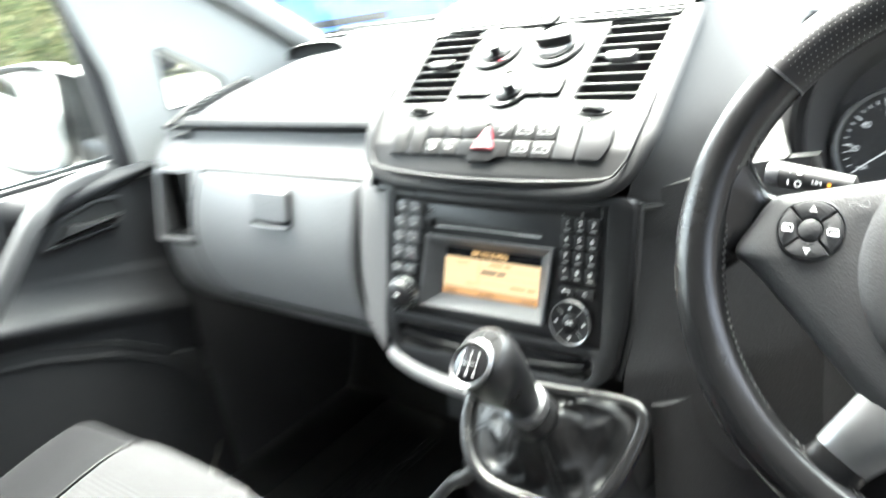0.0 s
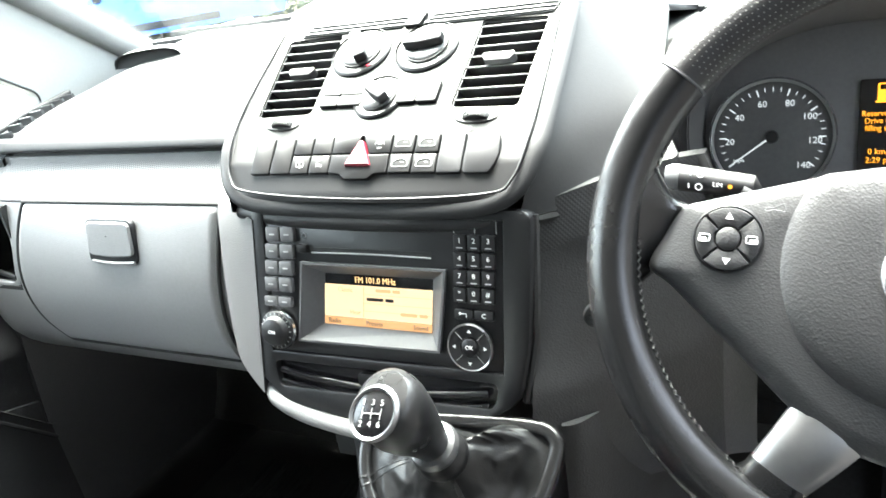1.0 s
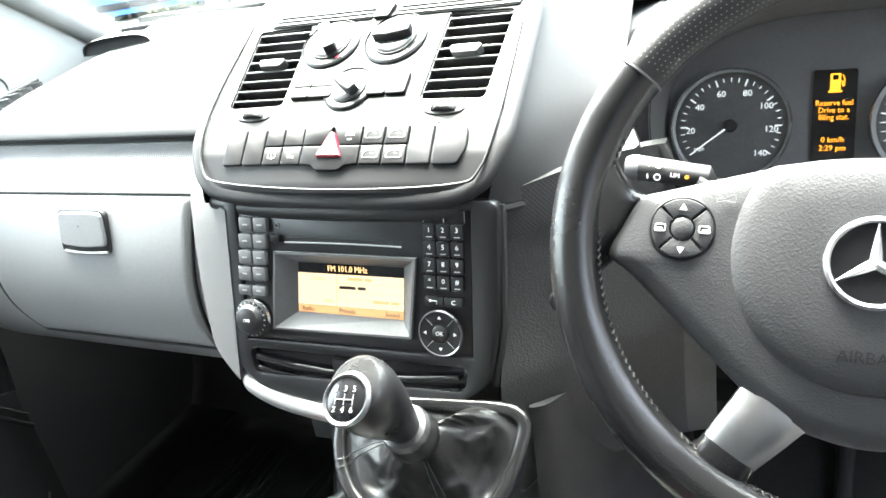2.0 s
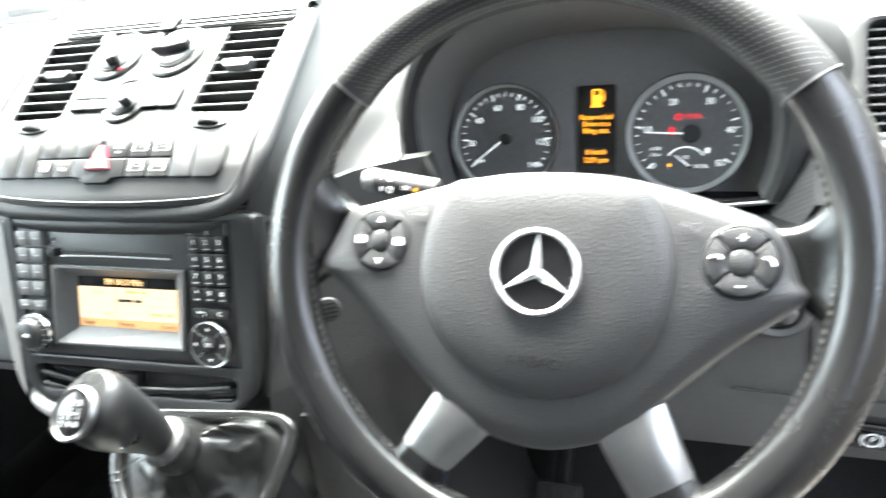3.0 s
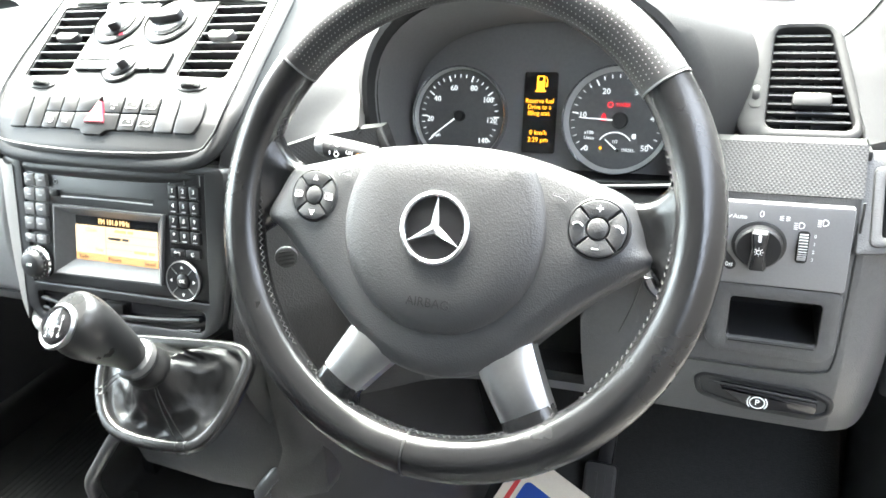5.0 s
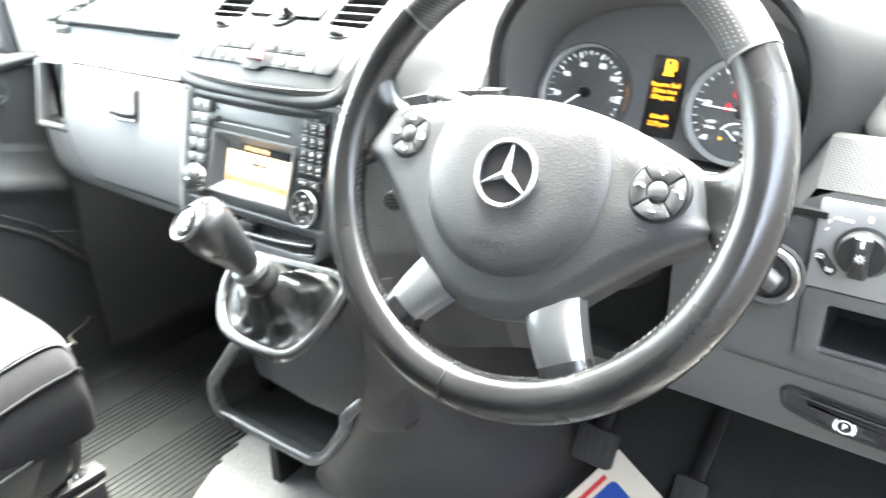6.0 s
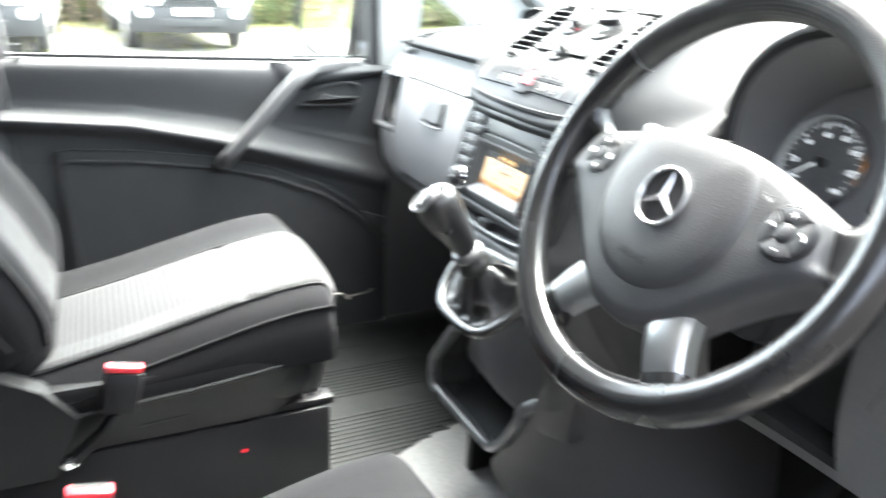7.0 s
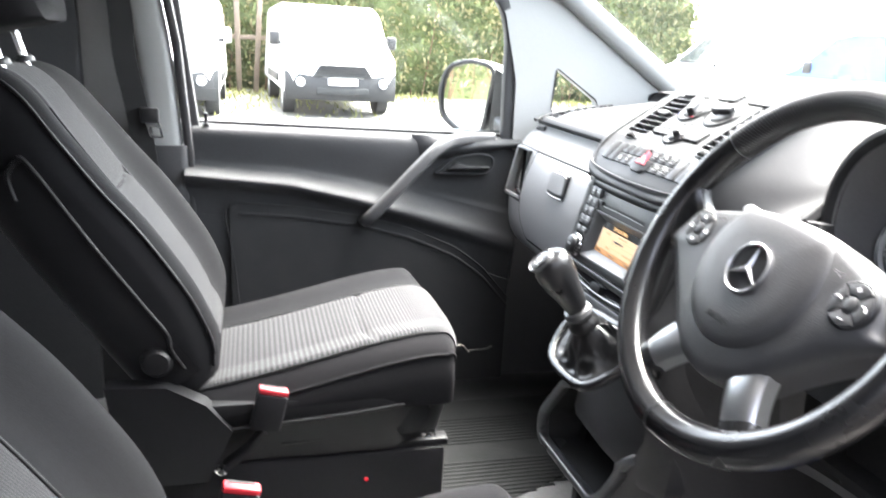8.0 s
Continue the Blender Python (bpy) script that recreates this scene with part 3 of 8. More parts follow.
pocket = part("storage_slot", plate(rrect(0.100, 0.128, 0.010, 3), m, -0.010, 0.003, [rrect(0.080, 0.112, 0.006, 3)], 0.002), LID, dash)
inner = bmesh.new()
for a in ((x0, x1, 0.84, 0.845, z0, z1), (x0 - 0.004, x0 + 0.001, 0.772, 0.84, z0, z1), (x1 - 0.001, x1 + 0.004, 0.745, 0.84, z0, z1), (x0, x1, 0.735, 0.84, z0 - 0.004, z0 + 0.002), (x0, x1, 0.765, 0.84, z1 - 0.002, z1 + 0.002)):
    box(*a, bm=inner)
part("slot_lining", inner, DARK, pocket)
part("slot_lip", sweep([(x0 + 0.012, 0.757, z0 + 0.013), (x1 - 0.012, 0.741, z0 + 0.013)], 0.004), FASCIA, pocket)

LID_L = [(-0.612, 1.152), (-0.634, 1.10), (-0.645, 1.04), (-0.632, 0.985), (-0.592, 0.944)]
LID_R = [(-0.256, 1.152), (-0.268, 1.09), (-0.276, 1.03), (-0.276, 0.98), (-0.266, 0.944)]
lid_l, lid_r = [tuple(q) for q in spline(LID_L, 5)], [tuple(q) for q in spline(LID_R, 5)]


def lid(u, v):
    z = mixv(0.944, 1.152, v)
    x = mixv(curve_at(lid_l, 1, z)[0], curve_at(lid_r, 1, z)[0], u)
    edge = min(u * 0.36, (1 - u) * 0.36, v * 0.21, (1 - v) * 0.21)
    return (x, face_y(z, x) - 0.006 * min(1, (edge / 0.006)) ** 0.5 - 0.004 * math.sin(math.pi * v) * math.sin(math.pi * u), z)


glovebox = part("glovebox_lid", sheet(lid, 48, 40), LID, dash)
gap = [Vector(lid(0, 1 - i / 20)) for i in range(21)] + [Vector(lid(i / 20, 0)) for i in range(1, 21)] + [Vector(lid(1, i / 20)) for i in range(1, 21)] + [Vector(lid(1 - i / 20, 1)) for i in range(1, 20)]
part("lid_gap", sweep([q + Vector((0, -0.002, 0)) for q in gap], 0.0026, True, up=(0, 1, 0.01)), DARK, dash)
hm = lean((-0.437, 0.7325, 1.106), 9)
part("handle_recess", plate(rounded([(-0.039, 0.031), (0.044, 0.031), (0.044, -0.028), (-0.044, -0.028)], 0.011), hm, -0.008, -0.0012, bevel=0.0008), BLACK, glovebox)
part("handle", plate(rounded([(-0.0355, 0.0278), (0.0410, 0.0278), (0.0410, -0.016), (0.0, -0.0185), (-0.0395, -0.016)], 0.009), hm, -0.004, 0.0028, bevel=0.002), LID, glovebox, smooth=12)
part("handle_lip", sweep(spline([hm @ Vector(q) for q in ((-0.036, -0.0245, 0.0), (0.0, -0.0262, 0.001), (0.040, -0.0245, 0.0))], 4), 0.0022), LID, glovebox)
part("handle_mark", plate(rrect(0.003, 0.0012, 0.0004, 1, 0, 0.01), hm, 0.002, 0.0032), BLACK, glovebox)

# underside and knee roll, dark
part("underside", sheet(lambda u, v: (mixv(-0.80, 0.745, u), mixv(0.81, 1.2, v), 0.888 - 0.05 * v), 8, 4, (0, 0, 0.01)), CARPET, dash)


# soft top pad
def pad_edge(x):
    """The front edge of the pad on the passenger's side and beyond the instruments."""
    return 0.80 if x < 0.19 else 0.80 + 2.8 * (x - 0.19) if x < 0.24 else 0.94 if x < 0.56 else mixv(0.94, 0.905, min(1, (x - 0.56) / 0.06))


def pad_left(y):
    return -0.672 - 0.22 * max(0, y - 0.80) ** 0.8 if y < 1.3 else -0.84


PADZ = [(0.80, 1.226), (0.83, 1.239), (0.90, 1.251), (1.0, 1.26), (1.15, 1.275), (1.3, 1.29), (1.46, 1.297)]
padz = [tuple(q) for q in spline(PADZ, 4)]


def pad(u, v):
    y = mixv(0.80, 1.46, v)
    x = mixv(pad_left(y), -pad_left(y) + 0.02, u)
    y += max(0, pad_edge(x) - 0.80) * (1 - v)
    fall = 0.0 if x > pad_left(y) + 0.06 else 0.012 * (1 - (x - pad_left(y)) / 0.06) ** 2
    return (x, y, curve_at(padz, 0, y)[1] - fall)


part("top_pad", sheet(pad, 60, 30, (0, 0, -0.012)), PAD, dash)
lip = []
for i in range(25):
    x = mixv(-0.69, -0.20, i / 24)
    drop = 0.0 if i < 21 else -0.007 * ((i - 20) / 4) ** 2
    lip.append((x, 0.803, 1.2130 + drop))
part("pad_lip", sweep(lip, spline([(-0.010, 0.0128), (0.003, 0.0126), (0.009, 0.0095), (0.0135, 0.0030), (0.0120, -0.0015), (0.0, -0.004), (-0.010, -0.004)], 4, True), up=(0, 0, 1)), PAD, dash)
# dark box put in for the shade under the pad's lip
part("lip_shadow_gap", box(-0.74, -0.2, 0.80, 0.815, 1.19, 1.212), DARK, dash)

# slotted demister outlet in the pad below the windscreen
outlet = part("pad_outlet", plate(rrect(0.125, 0.030, 0.006, 3), basis((0.30, 1.115, 1.2745), (1, 0, 0), (0, 0.99, 0.09)), -0.004, 0.002), DARK, dash)
for i in range(5):
    part("slat", plate([(-0.003, -0.016), (0.003, -0.016), (0.009, 0.016), (0.003, 0.016)], basis((0.24 + 0.030 * i, 1.115, 1.2745), (1, 0, 0), (0, 0.99, 0.09)), -0.002, 0.004), PAD, outlet)

# slatted side window outlet beside the pad
for s in (-1,):
    vent = part("side_outlet", sheet(lambda u, v: (s * (-(pad_left(mixv(0.79, 1.02, v)) - 0.002) + 0.05 * u), mixv(0.79, 1.02, v), curve_at(padz, 0, mixv(0.80, 1.02, v))[1] - 0.024 - 0.006 * u), 3, 8, (0, 0, -0.01)), DARK, dash)
    for i in range(8):
        y = 0.80 + 0.026 * i
        xa = -(pad_left(y))
        z = curve_at(padz, 0, max(0.8, y))[1]
        part("slat", sweep([(s * (xa + 0.002), y, z - 0.010), (s * (xa + 0.05), y + 0.010, z - 0.016)], rrect(0.004, 0.012, 0.001, 1)), SLAT, vent)
    part("outlet_rim", sweep([(s * (-(pad_left(y)) + 0.052), y, curve_at(padz, 0, max(0.8, y))[1] - 0.012) for y in (0.785, 0.84, 0.9, 0.96, 1.02)], rrect(0.012, 0.008, 0.003, 2)), FASCIA, vent)


def speaker_hood(s):
    """A low hood over the loudspeaker near the windscreen, open towards the seats."""
    cx, cy, cz, w, h = (0.612, 1.075, 1.263, 0.056, 0.030) if s > 0 else (-0.70, 1.13, 1.268, 0.060, 0.026)
    turn = Matrix.Translation((cx, cy, cz)) @ Matrix.Rotation(radians(-14 if s > 0 else 30), 4, "Z")
    def fn(u, v):
        a = math.pi * u
        k = 1 - 0.3 * v
        return turn @ Vector((-w * k * math.copysign(abs(math.cos(a)) ** 0.7, math.cos(a)), 0.14 * v, h * math.sin(a) ** 0.55 * (1 - v ** 1.8) + 0.012 * v))
    hood = part("speaker_hood", sheet(fn, 24, 10), PAD, dash)
    part("speaker_mesh", sheet(lambda u, v: turn @ Vector((-w * 0.95 * math.copysign(abs(math.cos(math.pi * u)) ** 0.7, math.cos(math.pi * u)), 0.003 + 0.006 * v, (h - 0.002) * v * math.sin(math.pi * u) ** 0.55)), 20, 4), FASCIA, hood)


speaker_hood(-1)
speaker_hood(1)

# woven trim and lower panel on the driver's side
PLAN = [tuple(q) for q in spline([(0.158, 0.672), (0.20, 0.70), (0.27, 0.752), (0.34, 0.768), (0.5, 0.768), (0.70, 0.768), (0.722, 0.769)], 5)]
LOWPLAN = [tuple(q) for q in spline([(0.157, 0.655), (0.205, 0.676), (0.255, 0.708), (0.31, 0.745), (0.38, 0.76), (0.5, 0.766), (0.70, 0.766), (0.735, 0.769), (0.758, 0.786), (0.776, 0.83), (0.79, 0.90)], 5)]


def along(plan, u):
    k = u * (len(plan) - 1)
    i = min(int(k), len(plan) - 2)
    t = k - i
    return tuple(a + (b - a) * t for a, b in zip(plan[i], plan[i + 1]))


def trim_edges(x):
    """Lower and upper edge of the woven strip."""
    low = 1.141 + min(0.012, max(0, 0.3 * (x - 0.151)))
    high = 1.186 + min(0.014, max(0, 0.2 * (x - 0.157))) - 0.008 * min(1, max(0, (x - 0.45) / 0.1))
    dip = 0.060 * min(1, max(0, (x - 0.283) / 0.012)) * min(1, max(0, (0.60 - x) / 0.03))
    return low - dip, high - dip


def driver_trim(u, v):
    x, y = along(PLAN, u)
    low, high = trim_edges(x)
    k = min(1, max(0, (x - 0.3) / 0.3))
    return (x, y + v * (0.010 + 0.014 * k), mixv(low, high, v))


part("trim_end", sweep(spline([(0.279, 0.768, 1.197), (0.287, 0.762, 1.182), (0.298, 0.758, 1.160), (0.305, 0.760, 1.135)], 5), circle(0.004, 10, ry=0.006)), FASCIA, dash, "curved end of the woven strip")
# darker copy of the passenger's trim, to tone down its light
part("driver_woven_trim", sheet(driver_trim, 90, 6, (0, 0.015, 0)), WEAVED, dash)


def driver_low(u, v):
    x, y = along(LOWPLAN, u)
    z = mixv(0.885, trim_edges(x)[0], v)
    belly = 0.03 * max(0, (1.0 - z) / 0.115) ** 2
    near = max(0, 1 - (x - 0.155) / 0.08)
    y += -(1.125 - min(1.125, max(z, 0.985))) * 0.25 * near - 0.004 * near
    meet = curve_at(PLAN, 0, x)[1] - y
    return (x, y + meet * max(0, min(1, (z - 1.03) / 0.11)) * (1 if x < 0.34 else 0) + belly, z)


# the lower panel, open round the steering column
low_panel = sheet(driver_low, 110, 36)
gone = [f for f in low_panel.faces if 0.325 < f.calc_center_median().x < 0.488 and 0.905 < f.calc_center_median().z < 1.06 or 0.622 < f.calc_center_median().x < 0.708 and 1.002 < f.calc_center_median().z < 1.054 or f.calc_center_median().x > 0.722 and f.calc_center_median().z > 1.106]
bmesh.ops.delete(low_panel, geom=gone, context="FACES")
# the part beside the radio is split off to take a darker colour
side_panel = low_panel.copy()
bmesh.ops.delete(low_panel, geom=[f for f in low_panel.faces if f.calc_center_median().x < 0.30], context="FACES")
bmesh.ops.delete(side_panel, geom=[f for f in side_panel.faces if f.calc_center_median().x >= 0.30], context="FACES")
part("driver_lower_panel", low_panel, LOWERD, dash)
part("console_side_panel", side_panel, SIDEP, dash, "darker grained panel beside the radio")
# dark sheet in place of the shaded hollow round the column
part("knee_void", box(0.30, 0.52, 0.86, 0.87, 0.84, 1.12), CARPET, dash)
part("panel_joint", sweep(spline([(0.724, 0.7665, 1.150), (0.724, 0.7665, 1.06), (0.722, 0.7665, 0.99), (0.712, 0.7665, 0.976), (0.68, 0.7665, 0.972), (0.60, 0.7665, 0.972), (0.545, 0.7665, 0.974)], 5), 0.0011, up=(0, 1, 0.01)), DARK, dash)
# rounded end of the dash towards the driver's door
CAPZ = [(0.80, 1.186), (0.812, 1.192), (0.89, 1.250), (0.95, 1.2535), (1.05, 1.262), (1.15, 1.272), (1.28, 1.285)]


def end_cap(u, v):
    """The padded corner, which rolls down towards the driver's door."""
    y = mixv(0.803, 1.28, v)
    x0 = mixv(0.722 - 0.028 * min(1, max(0, (y - 0.823) / 0.066)), 0.012 - pad_left(y) - 0.025 * max(0, 1 - (y - 0.89) / 0.4), min(1, max(0, (y - 0.89) / 0.04)))
    x1 = mixv(0.790, 0.862, min(1, (y - 0.80) / 0.28))
    return (mixv(x0, x1, u), y + 0.078 * u * (1 - v), curve_at(CAPZ, 0, y)[1] - (0.012 + 0.085 * min(1, 3 * v) * (1 - min(1, max(0, (v - 0.2) / 0.4)))) * u ** 1.25)


part("end_cap", sheet(end_cap, 24, 30, (0, 0.004, -0.012)), PAD, dash)
part("end_side", sheet(lambda u, v: Vector(end_cap(1, v)) + Vector((0.004 + 0.03 * u, 0.01, 0.002 - 0.40 * u)), 6, 20), LOWER, dash)

# slotted sensor cover beside the radio
sm = lean((0.206, 0.673, 1.090), 2, 30)
sensor = part("sensor_cover", plate(circle(0.0115, 24), sm, -0.003, 0.0012, bevel=0.001), LOWER, dash)
for i in range(4):
    part("slot", plate(rrect(0.018 - 0.003 * abs(i - 1.5), 0.0016, 0.0007, 1, 0, -0.0065 + 0.0043 * i), sm, 0.0, 0.0019), DARK, sensor)


# hood over the instruments
def arch(t, w, h, drop):
    """A point on an arch from lower left over the top to lower right."""
    a = radians(mixv(205, -25, t))
    c, s = math.cos(a), math.sin(a)
    return w * math.copysign(abs(c) ** 0.8, c), h * (abs(s) ** 0.85 if s > 0 else -drop * abs(s) / math.sin(radians(25)) / h)


def hood_ring(w, h, y, z, drop=0.06, n=36, right=None):
    """A ring of the hood; right: its half width on the side of the door."""
    pts = [arch(i / n, w, h, drop) for i in range(n + 1)]
    return [(0.425 + (x if x < 0 else x * (right or w) / w), y, z + q) for x, q in pts]


def strips(rings):
    bm = bmesh.new()
    rows = [[bm.verts.new(q) for q in r] for r in rings]
    for a, b in zip(rows, rows[1:]):
        for i in range(len(a) - 1):
            bm.faces.new((a[i], a[i + 1], b[i + 1], b[i]))
    return bm


part("instrument_hood", strips([hood_ring(0.16, 0.118, 0.80, 1.205, right=0.152), hood_ring(0.166, 0.126, 0.787, 1.207, right=0.157), hood_ring(0.172, 0.132, 0.788, 1.207, right=0.163), hood_ring(0.182, 0.139, 0.80, 1.205, right=0.176),
                                hood_ring(0.205, 0.137, 0.86, 1.20, 0.07, right=0.213), hood_ring(0.235, 0.118, 0.96, 1.19, 0.07, right=0.245), hood_ring(0.27, 0.09, 1.10, 1.185, 0.07, right=0.28), hood_ring(0.30, 0.04, 1.25, 1.185, 0.07, right=0.31)]), PAD, dash)
part("hood_lining", strips([hood_ring(0.161, 0.119, 0.795, 1.205, right=0.153), hood_ring(0.158, 0.106, 0.84, 1.196, right=0.151), hood_ring(0.154, 0.09, 0.90, 1.187, right=0.149)]), HOODL, dash)

# ledge added to keep stray light from falling in below the instruments
part("light_stop_ledge", sheet(lambda u, v: (mixv(0.235, 0.615, u), mixv(0.757, 0.90, v), 1.137 - 0.012 * v), 8, 4, (0, 0, -0.006)), SHELL, dash)
# smooth flank between the climate panel and the instruments
SIDE = spline([(0.150, 0.666, 1.180), (0.158, 0.680, 1.217), (0.160, 0.716, 1.2515), (0.160, 0.80, 1.3065), (0.159, 0.87, 1.344), (0.160, 0.96, 1.362)], 5)
FAR = spline([(0.262, 0.757, 1.203), (0.246, 0.797, 1.222), (0.240, 0.83, 1.255), (0.235, 0.88, 1.285), (0.225, 0.95, 1.295), (0.21, 1.05, 1.29)], 5)


def flank(u, v):
    k = min(int(v * (len(SIDE) - 1)), len(SIDE) - 2)
    t = v * (len(SIDE) - 1) - k
    a, b = SIDE[k].lerp(SIDE[k + 1], t), FAR[k].lerp(FAR[k + 1], t)
    p = a.lerp(b, u)
    return p + Vector((0.012, 0.018, -0.012)) * math.sin(math.pi * u)


part("flank", sheet(flank, 20, 30, (0.0, 0.012, -0.006)), PAD, dash)
# dark strip that stands in for the shade under the flank's edge
part("flank_shade", sweep([Vector(flank(i / 16, 0)) + Vector((0, 0.004, -0.005)) for i in range(17)], circle(0.0045, 8), up=(0, 0, 1)), DARK, dash)
part("flank_back", sheet(lambda u, v: Vector(flank(u, 1)).lerp(Vector((mixv(0.12, 0.30, u), 1.26, mixv(1.27, 1.255, u))), v) + Vector((-0.010 * (1 - u), -0.004 * (1 - v), -0.0015)), 10, 8, (0, 0, -0.006)), PAD, dash)


def left_flank(u, v):
    k = min(int(v * (len(SIDE) - 1)), len(SIDE) - 2)
    t = v * (len(SIDE) - 1) - k
    a = SIDE[k].lerp(SIDE[k + 1], t)
    a = Vector((-a.x - 0.004, a.y, a.z))
    b = Vector((-0.235, max(0.80, a.y + 0.05), 1.19 + 0.05 * min(1, v * 2.5)))
    return a.lerp(b, u) + Vector((-0.008, 0.008, 0.0)) * math.sin(math.pi * u)


part("left_flank", sheet(left_flank, 12, 30, (0.0, 0.012, -0.006)), PAD, dash)


# driver's outer air vent
vm = basis((0.667, 0.854, 1.228), (1, 0, 0), (0, 0.6, 0.8))
pod_out = rounded([(-0.051, -0.056), (0.060, -0.056), (0.030, 0.060), (-0.046, 0.057)], 0.02)
pod_in = rounded([(-0.025, -0.045), (0.049, -0.045), (0.022, 0.051), (-0.023, 0.051)], 0.01)
pod = part("driver_vent", plate(pod_out, vm, -0.05, 0.004, [pod_in], 0.004), FASCIA, dash)
part("vent_shaft", plate(inset(pod_in, -0.004), vm, -0.045, -0.03), DARK, pod)
for i in range(11):
    v = -0.037 + 0.0082 * i
    r = mixv(0.047, 0.022, (v + 0.045) / 0.096)
    part("slat", box(-0.024, r, -0.0009, 0.0009, -0.014, -0.001, at(vm, 0, v, 0) @ Matrix.Rotation(radians(8), 4, "X")), SLAT, pod)
for i in range(3):
    part("blade", box(-0.0008, 0.0008, -0.04, 0.046, -0.03, -0.02, at(vm, -0.010 + 0.013 * i)), SLAT, pod)
part("vent_tab", plate(rrect(0.032, 0.013, 0.003, 2, 0.012, -0.018), vm, -0.006, 0.006, bevel=0.002), FASCIA, pod)
part("thumbwheel_recess", plate(rrect(0.010, 0.029, 0.004, 3, -0.035, -0.012), vm, 0.0, 0.0046), DARK, pod)
wheel_m = at(vm, -0.035, -0.012, -0.004) @ Matrix.Rotation(radians(90), 4, "Y")
part("thumbwheel", lathe([(0, -0.003), (0.0105, -0.003), (0.0115, 0), (0.0105, 0.003), (0, 0.003)], wheel_m, 24), FASCIA, pod)
part("pod_foot", box(0.615, 0.728, 0.793, 0.845, 1.176, 1.186, bevel=0.003), FASCIA, pod)

# upright demister outlet at the dash's end
em = basis((0.7600, 0.7855, 1.144), (0.97, 0.24, 0), (-0.03, 0.45, 0.89))
mouth = rounded([(-0.021, -0.028), (0.022, -0.028), (0.022, 0.012), (0.008, 0.024), (-0.021, 0.024)], 0.003)
part("corner_upper", plate(rounded([(-0.040, -0.042), (0.038, -0.042), (0.038, 0.046), (-0.040, 0.046)], 0.003), em, -0.02, 0.0, [mouth], bevel=0.002), LOWERD, dash)
end = part("demister_outlet", plate(rounded([(-0.03, -0.036), (0.03, -0.036), (0.03, 0.016), (0.012, 0.032), (-0.03, 0.032)], 0.006), em, -0.004, 0.003, [mouth], 0.002), LOWERD, dash)
part("outlet_shaft", plate(rrect(0.050, 0.058, 0.004, 2, 0, -0.002), em, -0.026, -0.020), DARK, end)
for i in range(3):
    part("slat", box(-0.0012, 0.0012, -0.027, 0.022, -0.014, 0.001, at(em, -0.010 + 0.011 * i, 0, 0)), SLAT, end)

# lighting switch panel
sp = lean((0.664, 0.764, 1.1065), 0)
panel = thing("light_switch_panel", (0.664, 0.764, 1.07), "grey panel with rotary headlamp switch and dimmer wheel", "switch panel")
part("plate", plate(rounded([(-0.056, 0.0405), (0.054, 0.0405), (0.056, -0.0405), (-0.058, -0.0405)], 0.003, 2), sp, -0.006, 0.004, bevel=0.0015), SWITCHP, panel)
part("dial_ring", lathe([(0.0, 0.002), (0.0215, 0.002), (0.0225, 0.0048), (0.0205, 0.0058), (0.0, 0.0058)], at(sp, -0.0175, 0.002, 0.002), 40), BLACK, panel)
knob = part("rotary_knob", lathe([(0.0195, 0.0), (0.0195, 0.009), (0.018, 0.0105), (0, 0.0105)], at(sp, -0.0175, 0.002, 0.006), 40), BLACK, panel)
part("grip", plate(rounded([(-0.0072, 0.0185), (0.0072, 0.0185), (0.0055, 0.0), (0.0075, -0.0185), (-0.0075, -0.0185), (-0.0055, 0.0)], 0.003), at(sp, -0.0175, 0.002, 0.0155), 0, 0.0085, bevel=0.0025), BLACK, knob)
bar(0.0025, 0.006, at(sp, -0.0175, 0.0155, 0.0242), WHITE, knob)
line(circle(0.0018, 12), 0.0003, at(sp, -0.0175, 0.003, 0.0242), WHITE, knob, closed=True)
for i in range(8):
    bar(0.0004, 0.0016, at(at(sp, -0.0175, 0.003, 0.0242), 0, 0, 0, 45 * i) @ Matrix.Translation((0, 0.0034, 0)), WHITE, knob)
words("Auto", 0.0058, at(sp, -0.035, 0.0265, 0.0042), WHITE, panel)
words("0", 0.009, at(sp, -0.0175, 0.030, 0.0042), WHITE, panel)


def lamp_sign(m, parent, rays=3):
    line(spline([(0.0, 0.0026), (0.003, 0.002), (0.0038, 0), (0.003, -0.002), (0.0, -0.0026)], 3, True), 0.0004, m, WHITE, parent, closed=True)
    for i in range(rays):
        bar(0.0032, 0.0006, at(m, -0.0028, 0.0018 - 0.0018 * i), WHITE, parent)


for i in range(3):
    bar(0.0032, 0.0006, at(sp, -0.0015, 0.0275 + 0.0016 * (i - 1), 0.0042, 12 * (i - 1)), WHITE, panel)
    bar(0.0032, 0.0006, at(sp, 0.0035, 0.0275 + 0.0016 * (i - 1), 0.0042, -12 * (i - 1)), WHITE, panel)
lamp_sign(at(sp, 0.013, 0.022, 0.0042), panel, 4)
lamp_sign(at(sp, 0.031, 0.026, 0.0042), panel, 4)
words("P", 0.006, at(sp, -0.047, 0.022, 0.0042), WHITE, panel)
for q in ((-0.043, 0.0265, 40), (-0.048, 0.0155, 40)):
    bar(0.004, 0.001, at(sp, q[0], q[1], 0.0042, q[2]), WHITE, panel)
part("fog_rocker", plate(rrect(0.010, 0.026, 0.005, 4), at(sp, -0.0445, -0.0145, 0.0025, 38), 0, 0.004, bevel=0.001), FASCIA, panel)
words("0D", 0.006, at(sp, -0.0495, -0.009, 0.0068), WHITE, panel)
words("0#", 0.006, at(sp, -0.0405, -0.020, 0.0068), WHITE, panel)
